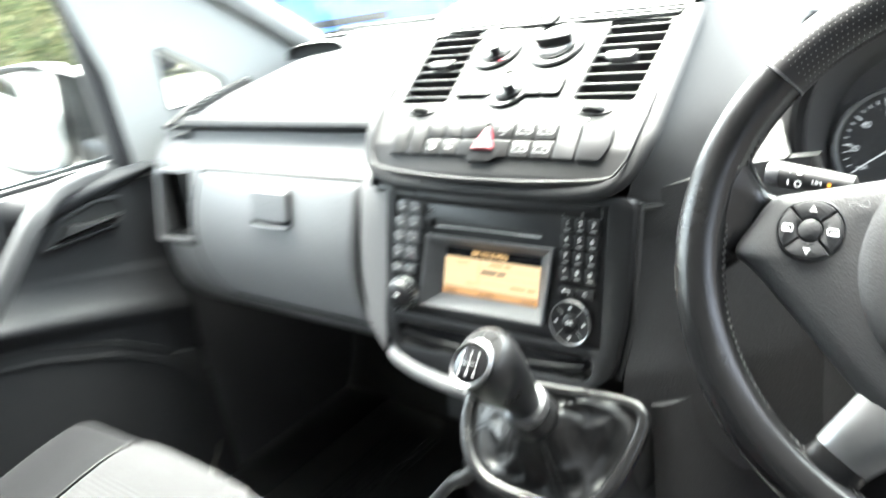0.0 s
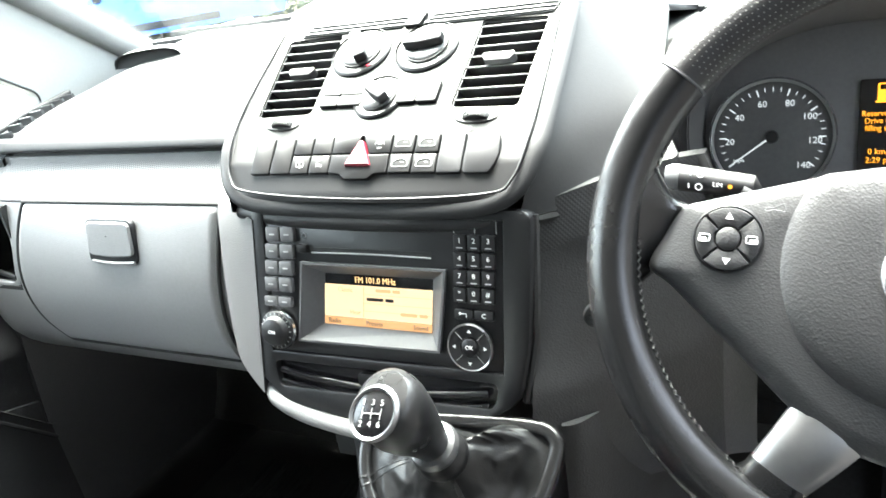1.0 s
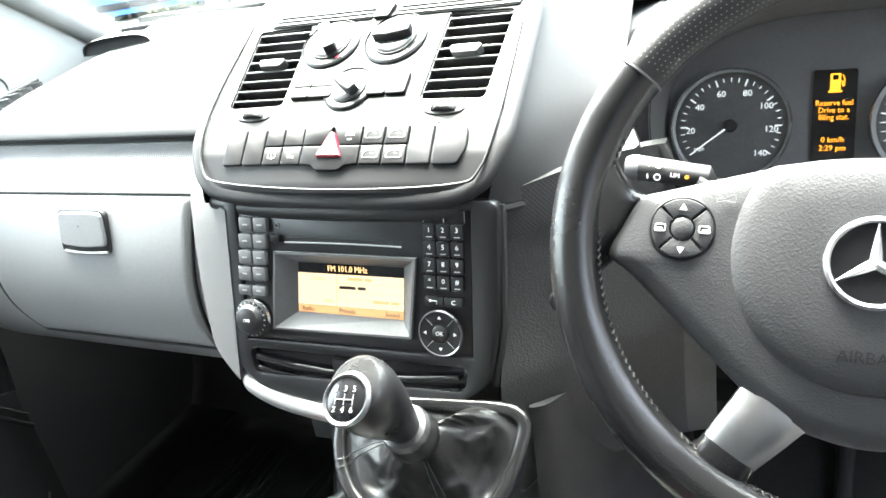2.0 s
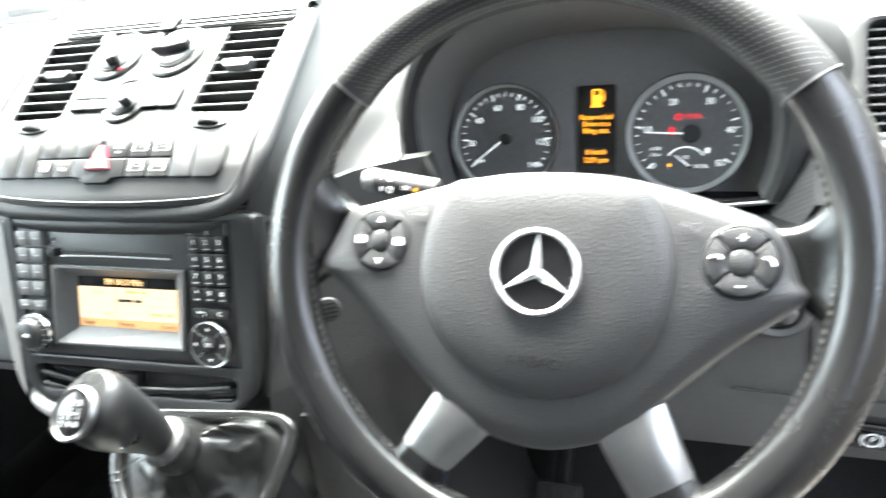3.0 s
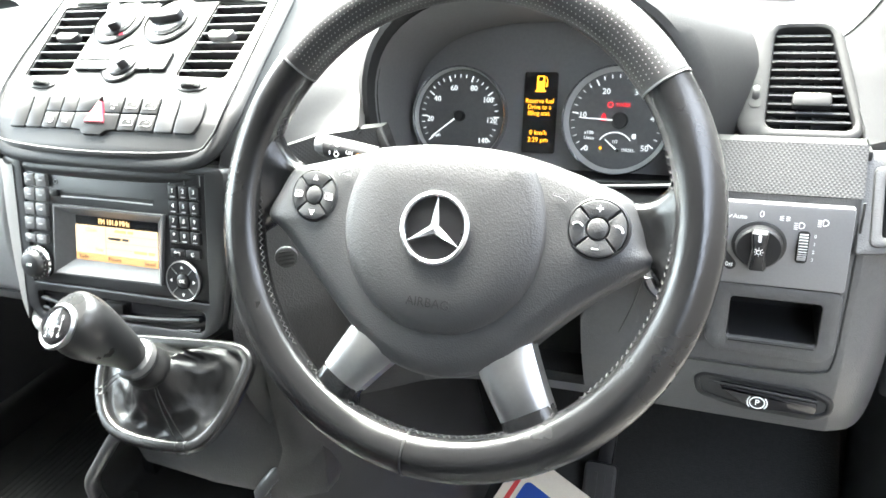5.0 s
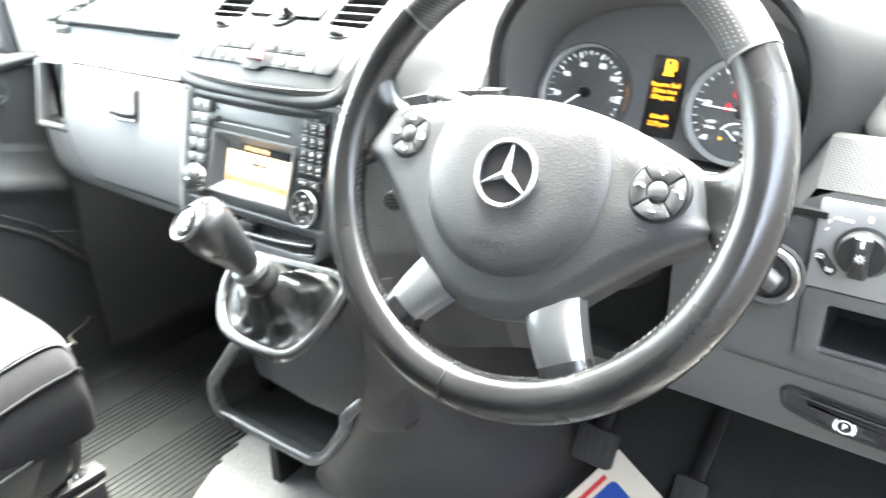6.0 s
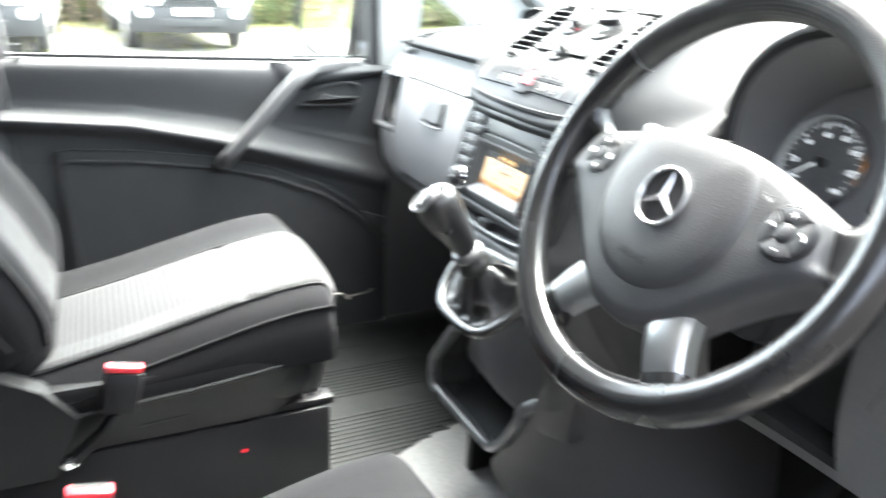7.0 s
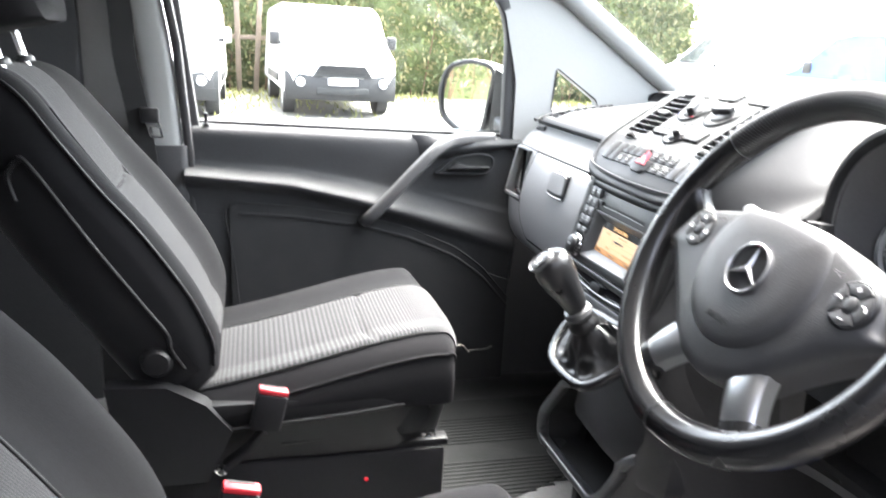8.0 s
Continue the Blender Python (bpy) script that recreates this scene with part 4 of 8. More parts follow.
dm = at(sp, 0.0175, 0.0015, -0.004) @ Matrix.Rotation(radians(90), 4, "Y")
part("dimmer_recess", plate(rrect(0.0095, 0.031, 0.003, 3, 0.0175, 0.0015), sp, 0.0, 0.0044), DARK, panel)
dimmer = part("dimmer_wheel", lathe([(0, -0.0036), (0.0142, -0.0036), (0.015, 0), (0.0142, 0.0036), (0, 0.0036)], dm, 40), BLACK, panel)
for i in range(12):
    part("rib", box(-0.0034, 0.0034, -0.0004, 0.0004, 0.0146, 0.0156, at(sp, 0.0175, 0.0015, -0.004) @ Matrix.Rotation(radians(-55 + 10 * i), 4, "X")), GREYMARK, dimmer)
for i, c in enumerate("0123"):
    words(c, 0.0045, at(sp, 0.0265, 0.0125 - 0.0075 * i, 0.0042), WHITE, panel)

# open cubby below the switches
cm = lean((0.664, 0.764, 1.026), 0)
cubby = thing("dash_cubby", (0.664, 0.79, 0.987), "open dark cubby hole set in a grey dash frame", "cubby")
frame_out = rounded([(-0.058, 0.039), (0.056, 0.039), (0.057, -0.026), (0.047, -0.037), (-0.047, -0.035), (-0.056, -0.026)], 0.008)
frame_in = rounded([(-0.036, 0.025), (0.041, 0.025), (0.041, -0.021), (-0.037, -0.020)], 0.004)
part("frame", plate(frame_out, cm, -0.004, 0.003, [frame_in], 0.002), LOWERD, cubby)
bm = bmesh.new()
for a in ((-0.04, 0.045, 0.025, 0.028, -0.07, 0.0), (-0.04, 0.045, -0.024, -0.021, -0.07, 0.0), (-0.04, -0.036, -0.024, 0.028, -0.07, 0.0), (0.041, 0.045, -0.024, 0.028, -0.07, 0.0), (-0.04, 0.045, -0.024, 0.028, -0.073, -0.069)):
    box(*a, cm, bm=bm)
part("lining", bm, BLACK, cubby)
part("front_lip", sweep([cm @ Vector((x, -0.0212, 0.0035)) for x in (-0.035, 0.0, 0.039)], 0.0016), FASCIA, cubby)

# parking brake release
km = lean((0.664, 0.775, 0.935), 0)
brake = thing("parking_brake_release", (0.664, 0.775, 0.915), "recessed black parking brake release handle", "brake handle")
pill = rounded([(-0.064, 0.012), (-0.055, 0.021), (0.05, 0.016), (0.066, 0.006), (0.066, -0.01), (0.05, -0.020), (-0.02, -0.018), (-0.06, -0.008)], 0.012)
part("recess_rim", plate(pill, km, -0.006, 0.005, [inset(pill, 0.006)], 0.002), BLACK, brake)
part("recess", plate(inset(pill, 0.004), km, -0.006, 0.003), DARK, brake)
part("handle", plate(rounded([(-0.040, 0.012), (0.052, 0.007), (0.05, -0.008), (-0.01, -0.010)], 0.006), km, 0.002, 0.013, bevel=0.003), GLOSS, brake)
part("edge", sweep([km @ Vector(q) for q in ((-0.048, 0.015, 0.011), (0.0, 0.0125, 0.012), (0.05, 0.0085, 0.011))], 0.0011), FASCIA, brake)
line(circle(0.0068, 24), 0.0006, at(km, -0.002, -0.001, 0.0135), WHITE, brake, closed=True)
words("P", 0.009, at(km, -0.002, -0.0012, 0.0135), WHITE, brake)
for s in (-1, 1):
    line([(s * 0.0092 * math.cos(radians(a)), 0.0092 * math.sin(radians(a))) for a in (-42, -20, 0, 20, 42)], 0.0006, at(km, -0.002, -0.001, 0.0135), WHITE, brake)

# ignition lock with its key
im = basis((0.578, 0.752, 1.072), (1, 0, 0), (0, 0.1, 0.99))
lock = thing("ignition_lock", (0.578, 0.755, 1.05), "round ignition lock with pale ring and key in it", "ignition lock")
part("ring", lathe([(0.018, 0.0), (0.0275, 0.0), (0.0275, 0.005), (0.0255, 0.007), (0.021, 0.006), (0.0185, 0.002)], im, 40), SATIN, lock)
part("barrel", lathe([(0.0185, -0.01), (0.0185, 0.004), (0.012, 0.004), (0.011, 0.001), (0, 0.001)], im, 32), BLACK, lock)
part("key", plate(rounded([(-0.018, 0.007), (0.012, 0.009), (0.022, 0.0), (0.012, -0.009), (-0.018, -0.007)], 0.004), at(im, -0.004, 0.004, 0.012, 148), -0.014, 0.009, bevel=0.003), KNOBG, lock)
part("outer_ring", lathe([(0.0275, 0.0), (0.031, 0.0), (0.0315, 0.003), (0.029, 0.0035)], im, 40), LOWER, lock)
part("key_ring", sweep([im @ Vector((0.009 * math.cos(a) - 0.024, 0.009 * math.sin(a) + 0.010, 0.016)) for a in np.linspace(0, 2 * math.pi, 20, endpoint=False)], 0.001, True), CHROME, lock)
part("cord", sweep(spline([im @ Vector(q) for q in ((-0.026, 0.004, 0.018), (-0.036, -0.03, 0.014), (-0.048, -0.062, 0.008))], 6), 0.0008), BLACK, lock)

# ---- climate panel ----
KLIMA = [(0.655, 1.165), (0.664, 1.20), (0.680, 1.225), (0.711, 1.254), (0.809, 1.318), (0.86, 1.345), (0.95, 1.365)]
RUN = [0.0]
for a, b in zip(KLIMA, KLIMA[1:]):
    RUN.append(RUN[-1] + math.dist(a, b))


def klima(x, s, out=0.0):
    """A point of the climate panel: x across, s up along its bend, out from its face."""
    k = max(i for i in range(len(RUN) - 1) if RUN[i] <= s or i == 0)
    t = (s - RUN[k]) / (RUN[k + 1] - RUN[k])
    (y0, z0), (y1, z1) = KLIMA[k], KLIMA[k + 1]
    n = Vector((0, -(z1 - z0), y1 - y0)).normalized()
    return Vector((x, mixv(y0, y1, t), mixv(z0, z1, t))) + n * out


climate = thing("climate_panel", (0, 0.72, 1.2), "grey curved climate control panel with vents and dials", "control panel")
UP = basis((0, 0.7018, 1.248), (1, 0, 0), (0, 0.098, 0.064))   # upper face: local y = s - S1 + 0.011
S1 = RUN[3]


def vent_outline(s):
    pts = [(s * 0.0745, 0.024), (s * 0.139, 0.022), (s * 0.1455, 0.131), (s * 0.0785, 0.134)]
    return pts if s > 0 else pts[::-1]


face_top = [(-0.158, 0.011), (0.158, 0.011), (0.157, 0.07), (0.156, 0.160), (-0.162, 0.160), (-0.163, 0.07)]
part("fascia", plate(face_top, UP, -0.012, 0.0, [rounded(vent_outline(-1), 0.006), rounded(vent_outline(1), 0.006)]), FASCIA, climate)


def low_face(u, v):
    s = mixv(0.030, S1, v)
    r = 0.045
    cut = 0.0 if s > 0.030 + r else r - math.sqrt(max(0, r * r - (r - (s - 0.030)) ** 2))
    bulge = 0.004 * math.sin(math.pi * u)
    return klima(mixv(-0.156 + cut, 0.158 - cut, u), s, bulge * (1 - v))


part("lower_fascia", sheet(low_face, 40, 24, (0, 0.012, -0.004)), FASCIA, climate)
# rim and padded lip round the panel
rim = [klima(-0.163, 0.245), klima(-0.1655, 0.15), klima(-0.163, 0.095), klima(-0.159, 0.072), klima(-0.148, 0.045), klima(-0.12, 0.031), klima(-0.05, 0.027), klima(0.03, 0.026), klima(0.11, 0.030), klima(0.143, 0.042), klima(0.157, 0.070), klima(0.1605, 0.095), klima(0.1605, 0.15), klima(0.158, 0.245)]
part("padded_rim", sweep([q + Vector((0, 0.004, -0.003)) for q in spline(rim, 5)], circle(0.0115, 12, ry=0.0062), up=(0, -0.7, 0.7)), PAD, climate, "soft dark grey rim round the panel")
under = [Vector((-0.15, 0.675, 1.178)), Vector((-0.10, 0.664, 1.176)), Vector((0.0, 0.660, 1.1755)), Vector((0.10, 0.664, 1.1755)), Vector((0.135, 0.671, 1.178)), Vector((0.152, 0.680, 1.181))]
part("under_lip", sweep([q + Vector((0, 0.005, -0.001)) for q in spline(under, 6)], circle(0.011, 14, ry=0.009), up=(0, 0, 1)), PAD, climate, "soft lip over the radio")
part("seam", sweep([q + Vector((0, -0.002, 0.0005)) for q in spline([klima(-0.159, 0.245, 0.0006), klima(-0.161, 0.15, 0.0006), klima(-0.158, 0.092, 0.001), klima(-0.148, 0.052, 0.001), klima(-0.12, 0.038, 0.002), klima(0.0, 0.033, 0.004), klima(0.12, 0.037, 0.002), klima(0.146, 0.050, 0.001), klima(0.156, 0.092, 0.001), klima(0.157, 0.15, 0.0006), klima(0.154, 0.245, 0.0006)], 5)], 0.0012), BLACK, climate)

# slatted defrost row along the top
TOPF = at(UP, 0, 0.1425, 0.001)
for x0, x1 in ((-0.131, -0.009), (0.014, 0.148)):
    row = part("demister_grille", plate(rounded([(x0, -0.0085), (x1, -0.0085), (x1 + 0.006, 0.008), (x0 + 0.012, 0.008)], 0.002), TOPF, -0.012, 0.0006), DARK, climate)
    for i in range(3):
        part("slat", box(x0 + 0.003 + 0.003 * i, x1 + 0.001 * i, -0.0010, 0.0010, 0.0, 0.002, at(TOPF, 0, -0.0062 + 0.0054 * i), 0.0004), SLAT, row)
part("row_divider", plate(rounded([(-0.006, -0.009), (0.011, -0.009), (0.016, 0.009), (0.0, 0.009)], 0.002), TOPF, -0.01, 0.003, bevel=0.001), FASCIA, climate)
part("crown", sheet(lambda u, v: klima(mixv(-0.166, 0.162, u), mixv(0.259, 0.375, v), 0.001) + Vector((0, 0, -0.004 * v)), 12, 8, (0, 0.01, -0.01)), PAD, climate)
part("crown_back", sheet(lambda u, v: (mixv(-0.168, 0.163, u) * (1 + 0.5 * v), mixv(0.95, 1.25, v), mixv(1.36, 1.275, v) - 0.05 * abs(2 * u - 1) ** 6 * v), 16, 10, (0, 0.0, -0.008)), PAD, climate)

for s in (-1, 1):
    o = vent_outline(s)
    cx, cy = sum(q[0] for q in o) / 4, sum(q[1] for q in o) / 4
    vent = part("air_vent", plate(inset(rounded(o, 0.006), -0.001), UP, -0.05, -0.030), DARK, climate)
    walls = plate(rounded(o, 0.006), UP, -0.05, -0.002, [inset(rounded(o, 0.006), 0.0015)])
    part("shaft", walls, BLACK, vent)
    for i in range(8):
        y = 0.033 + 0.0132 * i
        t = (y - 0.024) / 0.11
        xa, xb = sorted((s * mixv(0.0755, 0.0795, t), s * mixv(0.138, 0.1445, t)))
        part("slat", box(xa, xb, -0.0009, 0.0009, -0.018, 0.0, at(UP, 0, y, -0.001) @ Matrix.Rotation(radians(20), 4, "X"), 0.0004), SLAT, vent)
    for i in range(4):
        part("blade", box(-0.0007, 0.0007, 0.026, 0.128, -0.034, -0.020, at(UP, s * (0.088 + 0.0135 * i))), BLACK, vent)
    tab = basis(UP @ Vector((s * 0.108, 0.080, 0.004)), (1, 0, 0), (0, 0.098, 0.064))
    part("vent_tab", plate(rounded([(-0.015, 0.005), (0.015, 0.005), (0.016, 0.001), (0.012, -0.006), (-0.012, -0.006), (-0.016, 0.001)], 0.002), tab, -0.008, 0.001, bevel=0.002), SLAT if s > 0 else FASCIA, vent)
    # thumbwheel under the vent
    tw = at(UP, s * 0.103, 0.0115)
    part("thumbwheel_recess", plate(circle(0.020, 32, ry=0.0068), tw, -0.002, 0.0008, bevel=0.0004), BLACK, vent)
    wheel = part("thumbwheel", lathe([(0, -0.0032), (0.0175, -0.0032), (0.0185, 0), (0.0175, 0.0032), (0, 0.0032)], at(tw, 0, 0, -0.012) @ Matrix.Rotation(radians(90), 4, "X"), 36), FASCIA, vent)
    for i in range(9):
        part("rib", box(-0.0005, 0.0005, -0.0030, 0.0030, 0.0180, 0.0190, at(tw, 0, 0, -0.012) @ Matrix.Rotation(radians(-36 + 9 * i), 4, "Y")), KEY, wheel)
part("marker_dot", plate(circle(0.0016, 12), at(UP, 0.101, -0.0015), 0, 0.0006), WHITE, climate)


def dial(x, y, r, turn, kind):
    """A rotary climate dial: a marked ring, a bezel and a grip bar."""
    m = at(UP, x, y)
    ring = part("dial", lathe([(0, 0.0), (r * 1.04, 0.0), (r * 1.02, 0.0015), (r * 0.96, 0.0022), (r * 0.74, 0.0022), (r * 0.72, 0.0018), (0, 0.0018)], m, 48), BLACK if kind == 2 else FASCIA, climate)
    part("bezel", lathe([(r * 1.0, 0.0035), (r * 1.06, 0.002), (r * 1.06, 0.0), (r * 1.0, 0.0)], m, 48), BLACK, ring)
    part("inner_ring", lathe([(r * 0.72, 0.002), (r * 0.72, 0.0036), (r * 0.68, 0.004), (r * 0.66, 0.002)], m, 48), BLACK, ring)
    knob = part("knob", lathe([(r * 0.67, 0.002), (r * 0.66, 0.0045), (r * 0.60, 0.0058), (r * 0.3, 0.0062), (0, 0.0062)], m, 40), KNOBG, ring)
    g = at(m, 0, 0, 0.0055, turn)
    part("grip", plate(rounded([(-r * 0.20, r * 0.64), (r * 0.20, r * 0.64), (r * 0.26, 0), (r * 0.20, -r * 0.64), (-r * 0.20, -r * 0.64), (-r * 0.26, 0)], r * 0.1), g, 0, 0.0095, bevel=0.0025), BLACK, knob)
    part("pointer", plate(rrect(r * 0.09, r * 0.3, 0.0004, 1, 0, r * 0.40), g, 0.0090, 0.0099), WHITE if kind else RED, knob)
    if kind == 2:
        for i, c in enumerate("01234"):
            a = radians(195 - 45 * i)
            words(c, 0.0025, at(m, r * 0.86 * math.cos(a), r * 0.86 * math.sin(a), 0.0025), WHITE, ring)
    else:
        for i in range(9):
            a = radians(225 - 33.75 * i)
            bar(0.0022, 0.0008, at(m, r * 0.85 * math.cos(a), r * 0.85 * math.sin(a), 0.0025, math.degrees(a)), GREYMARK, ring)
    return ring


d1 = dial(-0.0455, 0.1035, 0.0310, 28, 0)
part("hot_mark", plate(circle(0.003, 10, ry=0.002), at(UP, -0.0295, 0.083, 0.0023), 0, 0.0006), RED, d1)
part("cold_mark", plate(circle(0.0022, 10), at(UP, -0.063, 0.083, 0.0023), 0, 0.0006), BLUEINK, d1)
dial(0.028, 0.1035, 0.0315, 96, 1)
for x0, x1, y0, y1 in ((-0.066, -0.046, 0.030, 0.0425), (-0.066, -0.046, 0.0435, 0.056), (-0.0455, -0.02, 0.030, 0.0425), (-0.0455, -0.02, 0.0435, 0.056)):
    part("climate_button", plate(rrect(x1 - x0, y1 - y0, 0.0015, 2, (x0 + x1) / 2, (y0 + y1) / 2), UP, -0.002, 0.004, bevel=0.001), KEY, climate)
for i, (x0, x1) in enumerate(((0.018, 0.0385), (0.039, 0.0595))):
    b = part("climate_button", plate(rrect(x1 - x0, 0.026, 0.0025, 3, (x0 + x1) / 2, 0.043), UP, -0.002, 0.004, bevel=0.001), KEY, climate)
    bar(0.016, 0.0008, at(UP, (x0 + x1) / 2, 0.0435, 0.0042), RED if i else GREYMARK, b)
    words("A/C" if i else "REST", 0.0038, at(UP, (x0 + x1) / 2, 0.050, 0.0042), WHITE, b)
dial(-0.003, 0.0405, 0.0250, 52, 2)

# switch row with the hazard button
ROW = basis((0, (0.6738 + 0.6986) / 2, (1.2154 + 1.2424) / 2), (1, 0, 0), (0, 0.0248, 0.027))
row_x = [-0.124, -0.1005, -0.0765, -0.0550, -0.0325, 0.0295, 0.0525, 0.0765, 0.1005, 0.1325]
for i, (xa, xb) in enumerate(zip(row_x, row_x[1:])):
    w, c = xb - xa - 0.0012, (xa + xb) / 2
    top, low = 0.0185, -0.0185
    lift = 0.006 - 0.002 * abs(c) / 0.13
    if i in (2, 3, 5, 6):
        for j, (y0, y1) in enumerate(((0.0006, top), (low, -0.0006))):
            b = part("switch", plate(rrect(w, y1 - y0, 0.0012, 2, c, (y0 + y1) / 2), ROW, -0.006, lift, bevel=0.0012), KEY, climate)
            yc = (y0 + y1) / 2
            if i in (5, 6):
                line(spline([(c - 0.007, yc - 0.003), (c - 0.0065, yc + 0.001), (c - 0.003, yc + 0.0035), (c + 0.006, yc + 0.0035), (c + 0.0075, yc - 0.003), (c, yc - 0.0032)], 3, True), 0.0004, at(ROW, 0, 0, lift), GREYMARK, b, "van_sign", True)
                bar(0.003, 0.0006, at(ROW, c + 0.002, yc + 0.001, lift), GREYMARK, b)
            elif j == 1:
                if i == 2:
                    line(rrect(0.008, 0.005, 0.001, 2, c, yc), 0.0004, at(ROW, 0, 0, lift), GREYMARK, b, "window_sign", True)
                    bar(0.0008, 0.006, at(ROW, c, yc - 0.001, lift, 15), GREYMARK, b)
                else:
                    words("Prs", 0.0055, at(ROW, c, yc - 0.001, lift), GREYMARK, b)
                    words("OFF", 0.0025, at(ROW, c, yc + 0.004, lift), GREYMARK, b)
                    bar(0.006, 0.0007, at(ROW, c, yc + 0.0068, lift), GREYMARK, b)
            if i == 6 and j == 1:
                bar(0.006, 0.0007, at(ROW, c, yc + 0.0068, lift), GREYMARK, b)
    elif i == 4:
        for sgn in (-1, 1):
            part("switch", plate([(c + sgn * 0.0305, 0.0006), (c + sgn * 0.0305, top), (c + sgn * 0.0005, top), (c + sgn * 0.009, 0.0006)][:: sgn], ROW, -0.006, lift, bevel=0.001), KEY, climate)
        words("ASR", 0.0058, at(ROW, c + 0.019, 0.0105, lift), GREYMARK, climate)
        words("OFF", 0.0028, at(ROW, c + 0.019, 0.005, lift), GREYMARK, climate)
        part("switch", plate(rounded([(c - 0.0305, -0.0006), (c - 0.0305, low), (c - 0.018, low - 0.001), (c - 0.012, low - 0.006), (c + 0.012, low - 0.006), (c + 0.018, low - 0.001), (c + 0.0305, low), (c + 0.0305, -0.0006)], 0.0015), ROW, -0.006, lift, bevel=0.0012), KEY, climate)
        hz = part("hazard_button", plate(rounded([(c - 0.0142, -0.0125), (c + 0.0142, -0.0125), (c + 0.002, 0.0125), (c - 0.002, 0.0125)], 0.003), ROW, 0.0, 0.0085, bevel=0.002), RED, climate, "red triangular hazard button")
        for k in (0.0068, 0.0034):
            line([(c - k, -0.006 - k * 0.4 + 0.0015), (c + k, -0.006 - k * 0.4 + 0.0015), (c, -0.006 + k * 1.35)], 0.0005, at(ROW, 0, 0, 0.0084), WHITE, hz, "warning_triangle", True)
    else:
        o = rrect(w, top - low, 0.002, 2, c, 0) if i != 8 else rounded([(c - w / 2, low), (c + w * 0.28, low), (c + w / 2, low + 0.014), (c + w / 2, top - 0.008), (c + w * 0.4, top), (c - w / 2, top)], 0.004)
        part("switch", plate(o, ROW, -0.006, lift, bevel=0.0014), BLACK if i > 6 else KEY, climate)

# ---- centre console: radio surround, drawer and column ----
console = thing("centre_console", (0.02, 0.68, 0.475), "dark grey centre console from radio surround to floor bin", "console")
RADIO = lean((0, 0.642, 1.11), 14)
surround = rounded([(-0.126, 0.082), (0.162, 0.081), (0.158, -0.03), (0.148, -0.085), (0.10, -0.118), (-0.01, -0.128), (-0.10, -0.118), (-0.132, -0.092), (-0.131, -0.04)], 0.012)
radio_hole = [(-0.1125, -0.0635), (0.133, -0.0605), (0.1365, 0.0715), (-0.111, 0.0725)]
drawer_hole = rounded([(-0.112, -0.074), (0.128, -0.071), (0.124, -0.094), (-0.108, -0.100)], 0.008)
part("radio_surround", plate(surround, RADIO, -0.05, 0.0, [radio_hole, drawer_hole], 0.003), BLACK, console, "matt black radio surround")
part("drawer", plate(inset(drawer_hole, -0.001), RADIO, -0.03, -0.008), GLOSS, console, "gloss black drawer front")
for y, r in ((-0.0815, 0.0035), (-0.093, 0.0026)):
    part("drawer_rib", sweep(spline([RADIO @ Vector((x, y - 0.010 * (1 - (x / 0.12) ** 2), -0.004)) for x in (-0.106, -0.06, 0.0, 0.06, 0.118)], 6), r, up=(0, -1, 0)), GLOSS, console)
part("drawer_catch", plate(rrect(0.030, 0.012, 0.002, 2, 0.0, -0.083), RADIO, -0.012, -0.001, bevel=0.001), KEY, console)
# pale lip below the surround
chin = [RADIO @ Vector(q) for q in ((-0.125, -0.104, -0.012), (-0.116, -0.116, -0.004), (-0.075, -0.128, 0.0), (-0.01, -0.134, 0.002), (0.05, -0.134, 0.002))]
part("chin", sweep(spline(chin, 6), circle(0.0085, 12, ry=0.007), up=(0, -0.9, 0.4)), LID, console, "grey rounded lip under the surround")


# slanting cheeks from the surround back to the dash
def cheek(u, v):
    z = mixv(1.003, 1.176, v)
    a = RADIO @ Vector((mixv(-0.128, -0.124, v), (z - 1.11) / math.cos(radians(14)), 0.001))
    b = Vector((-0.262, face_y(max(0.9, z), -0.26) + 0.0, z))
    p = a.lerp(b, u)
    return p + Vector((-0.014, -0.002, 0)) * math.sin(math.pi * u)


# darker than the lid's plastic, to tone down the light it catches
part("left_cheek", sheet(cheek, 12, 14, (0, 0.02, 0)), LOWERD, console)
part("right_edge", sweep([RADIO @ Vector(q) for q in ((0.1605, 0.076, -0.012), (0.1605, 0.03, -0.012), (0.160, -0.03, -0.012), (0.150, -0.088, -0.012))], circle(0.004, 8), up=(1, 0, 0)), SIDEP, console)


# body below the radio: sections from the chin to the floor
def body_ring(z, x0, x1, y, r):
    return [(a, y + b, z) for a, b in [(x0 - 0.03, 0.3), (x0, 0.10), (x0 + r * 0.2, r * 0.5), (x0 + r, 0.0), (mixv(x0, x1, 0.5), -0.006), (x1 - r, 0.0), (x1 - r * 0.2, r * 0.5), (x1, 0.10), (x1 + 0.03, 0.3)]]


part("column", loft([body_ring(*q) for q in ((1.0, -0.10, 0.17, 0.67, 0.03), (0.97, -0.09, 0.20, 0.665, 0.03), (0.9, -0.085, 0.215, 0.652, 0.04), (0.84, -0.087, 0.22, 0.642, 0.04), (0.80, -0.090, 0.22, 0.637, 0.04), (0.782, -0.090, 0.215, 0.641, 0.04), (0.776, -0.090, 0.21, 0.652, 0.04))]), SIDEP, console)
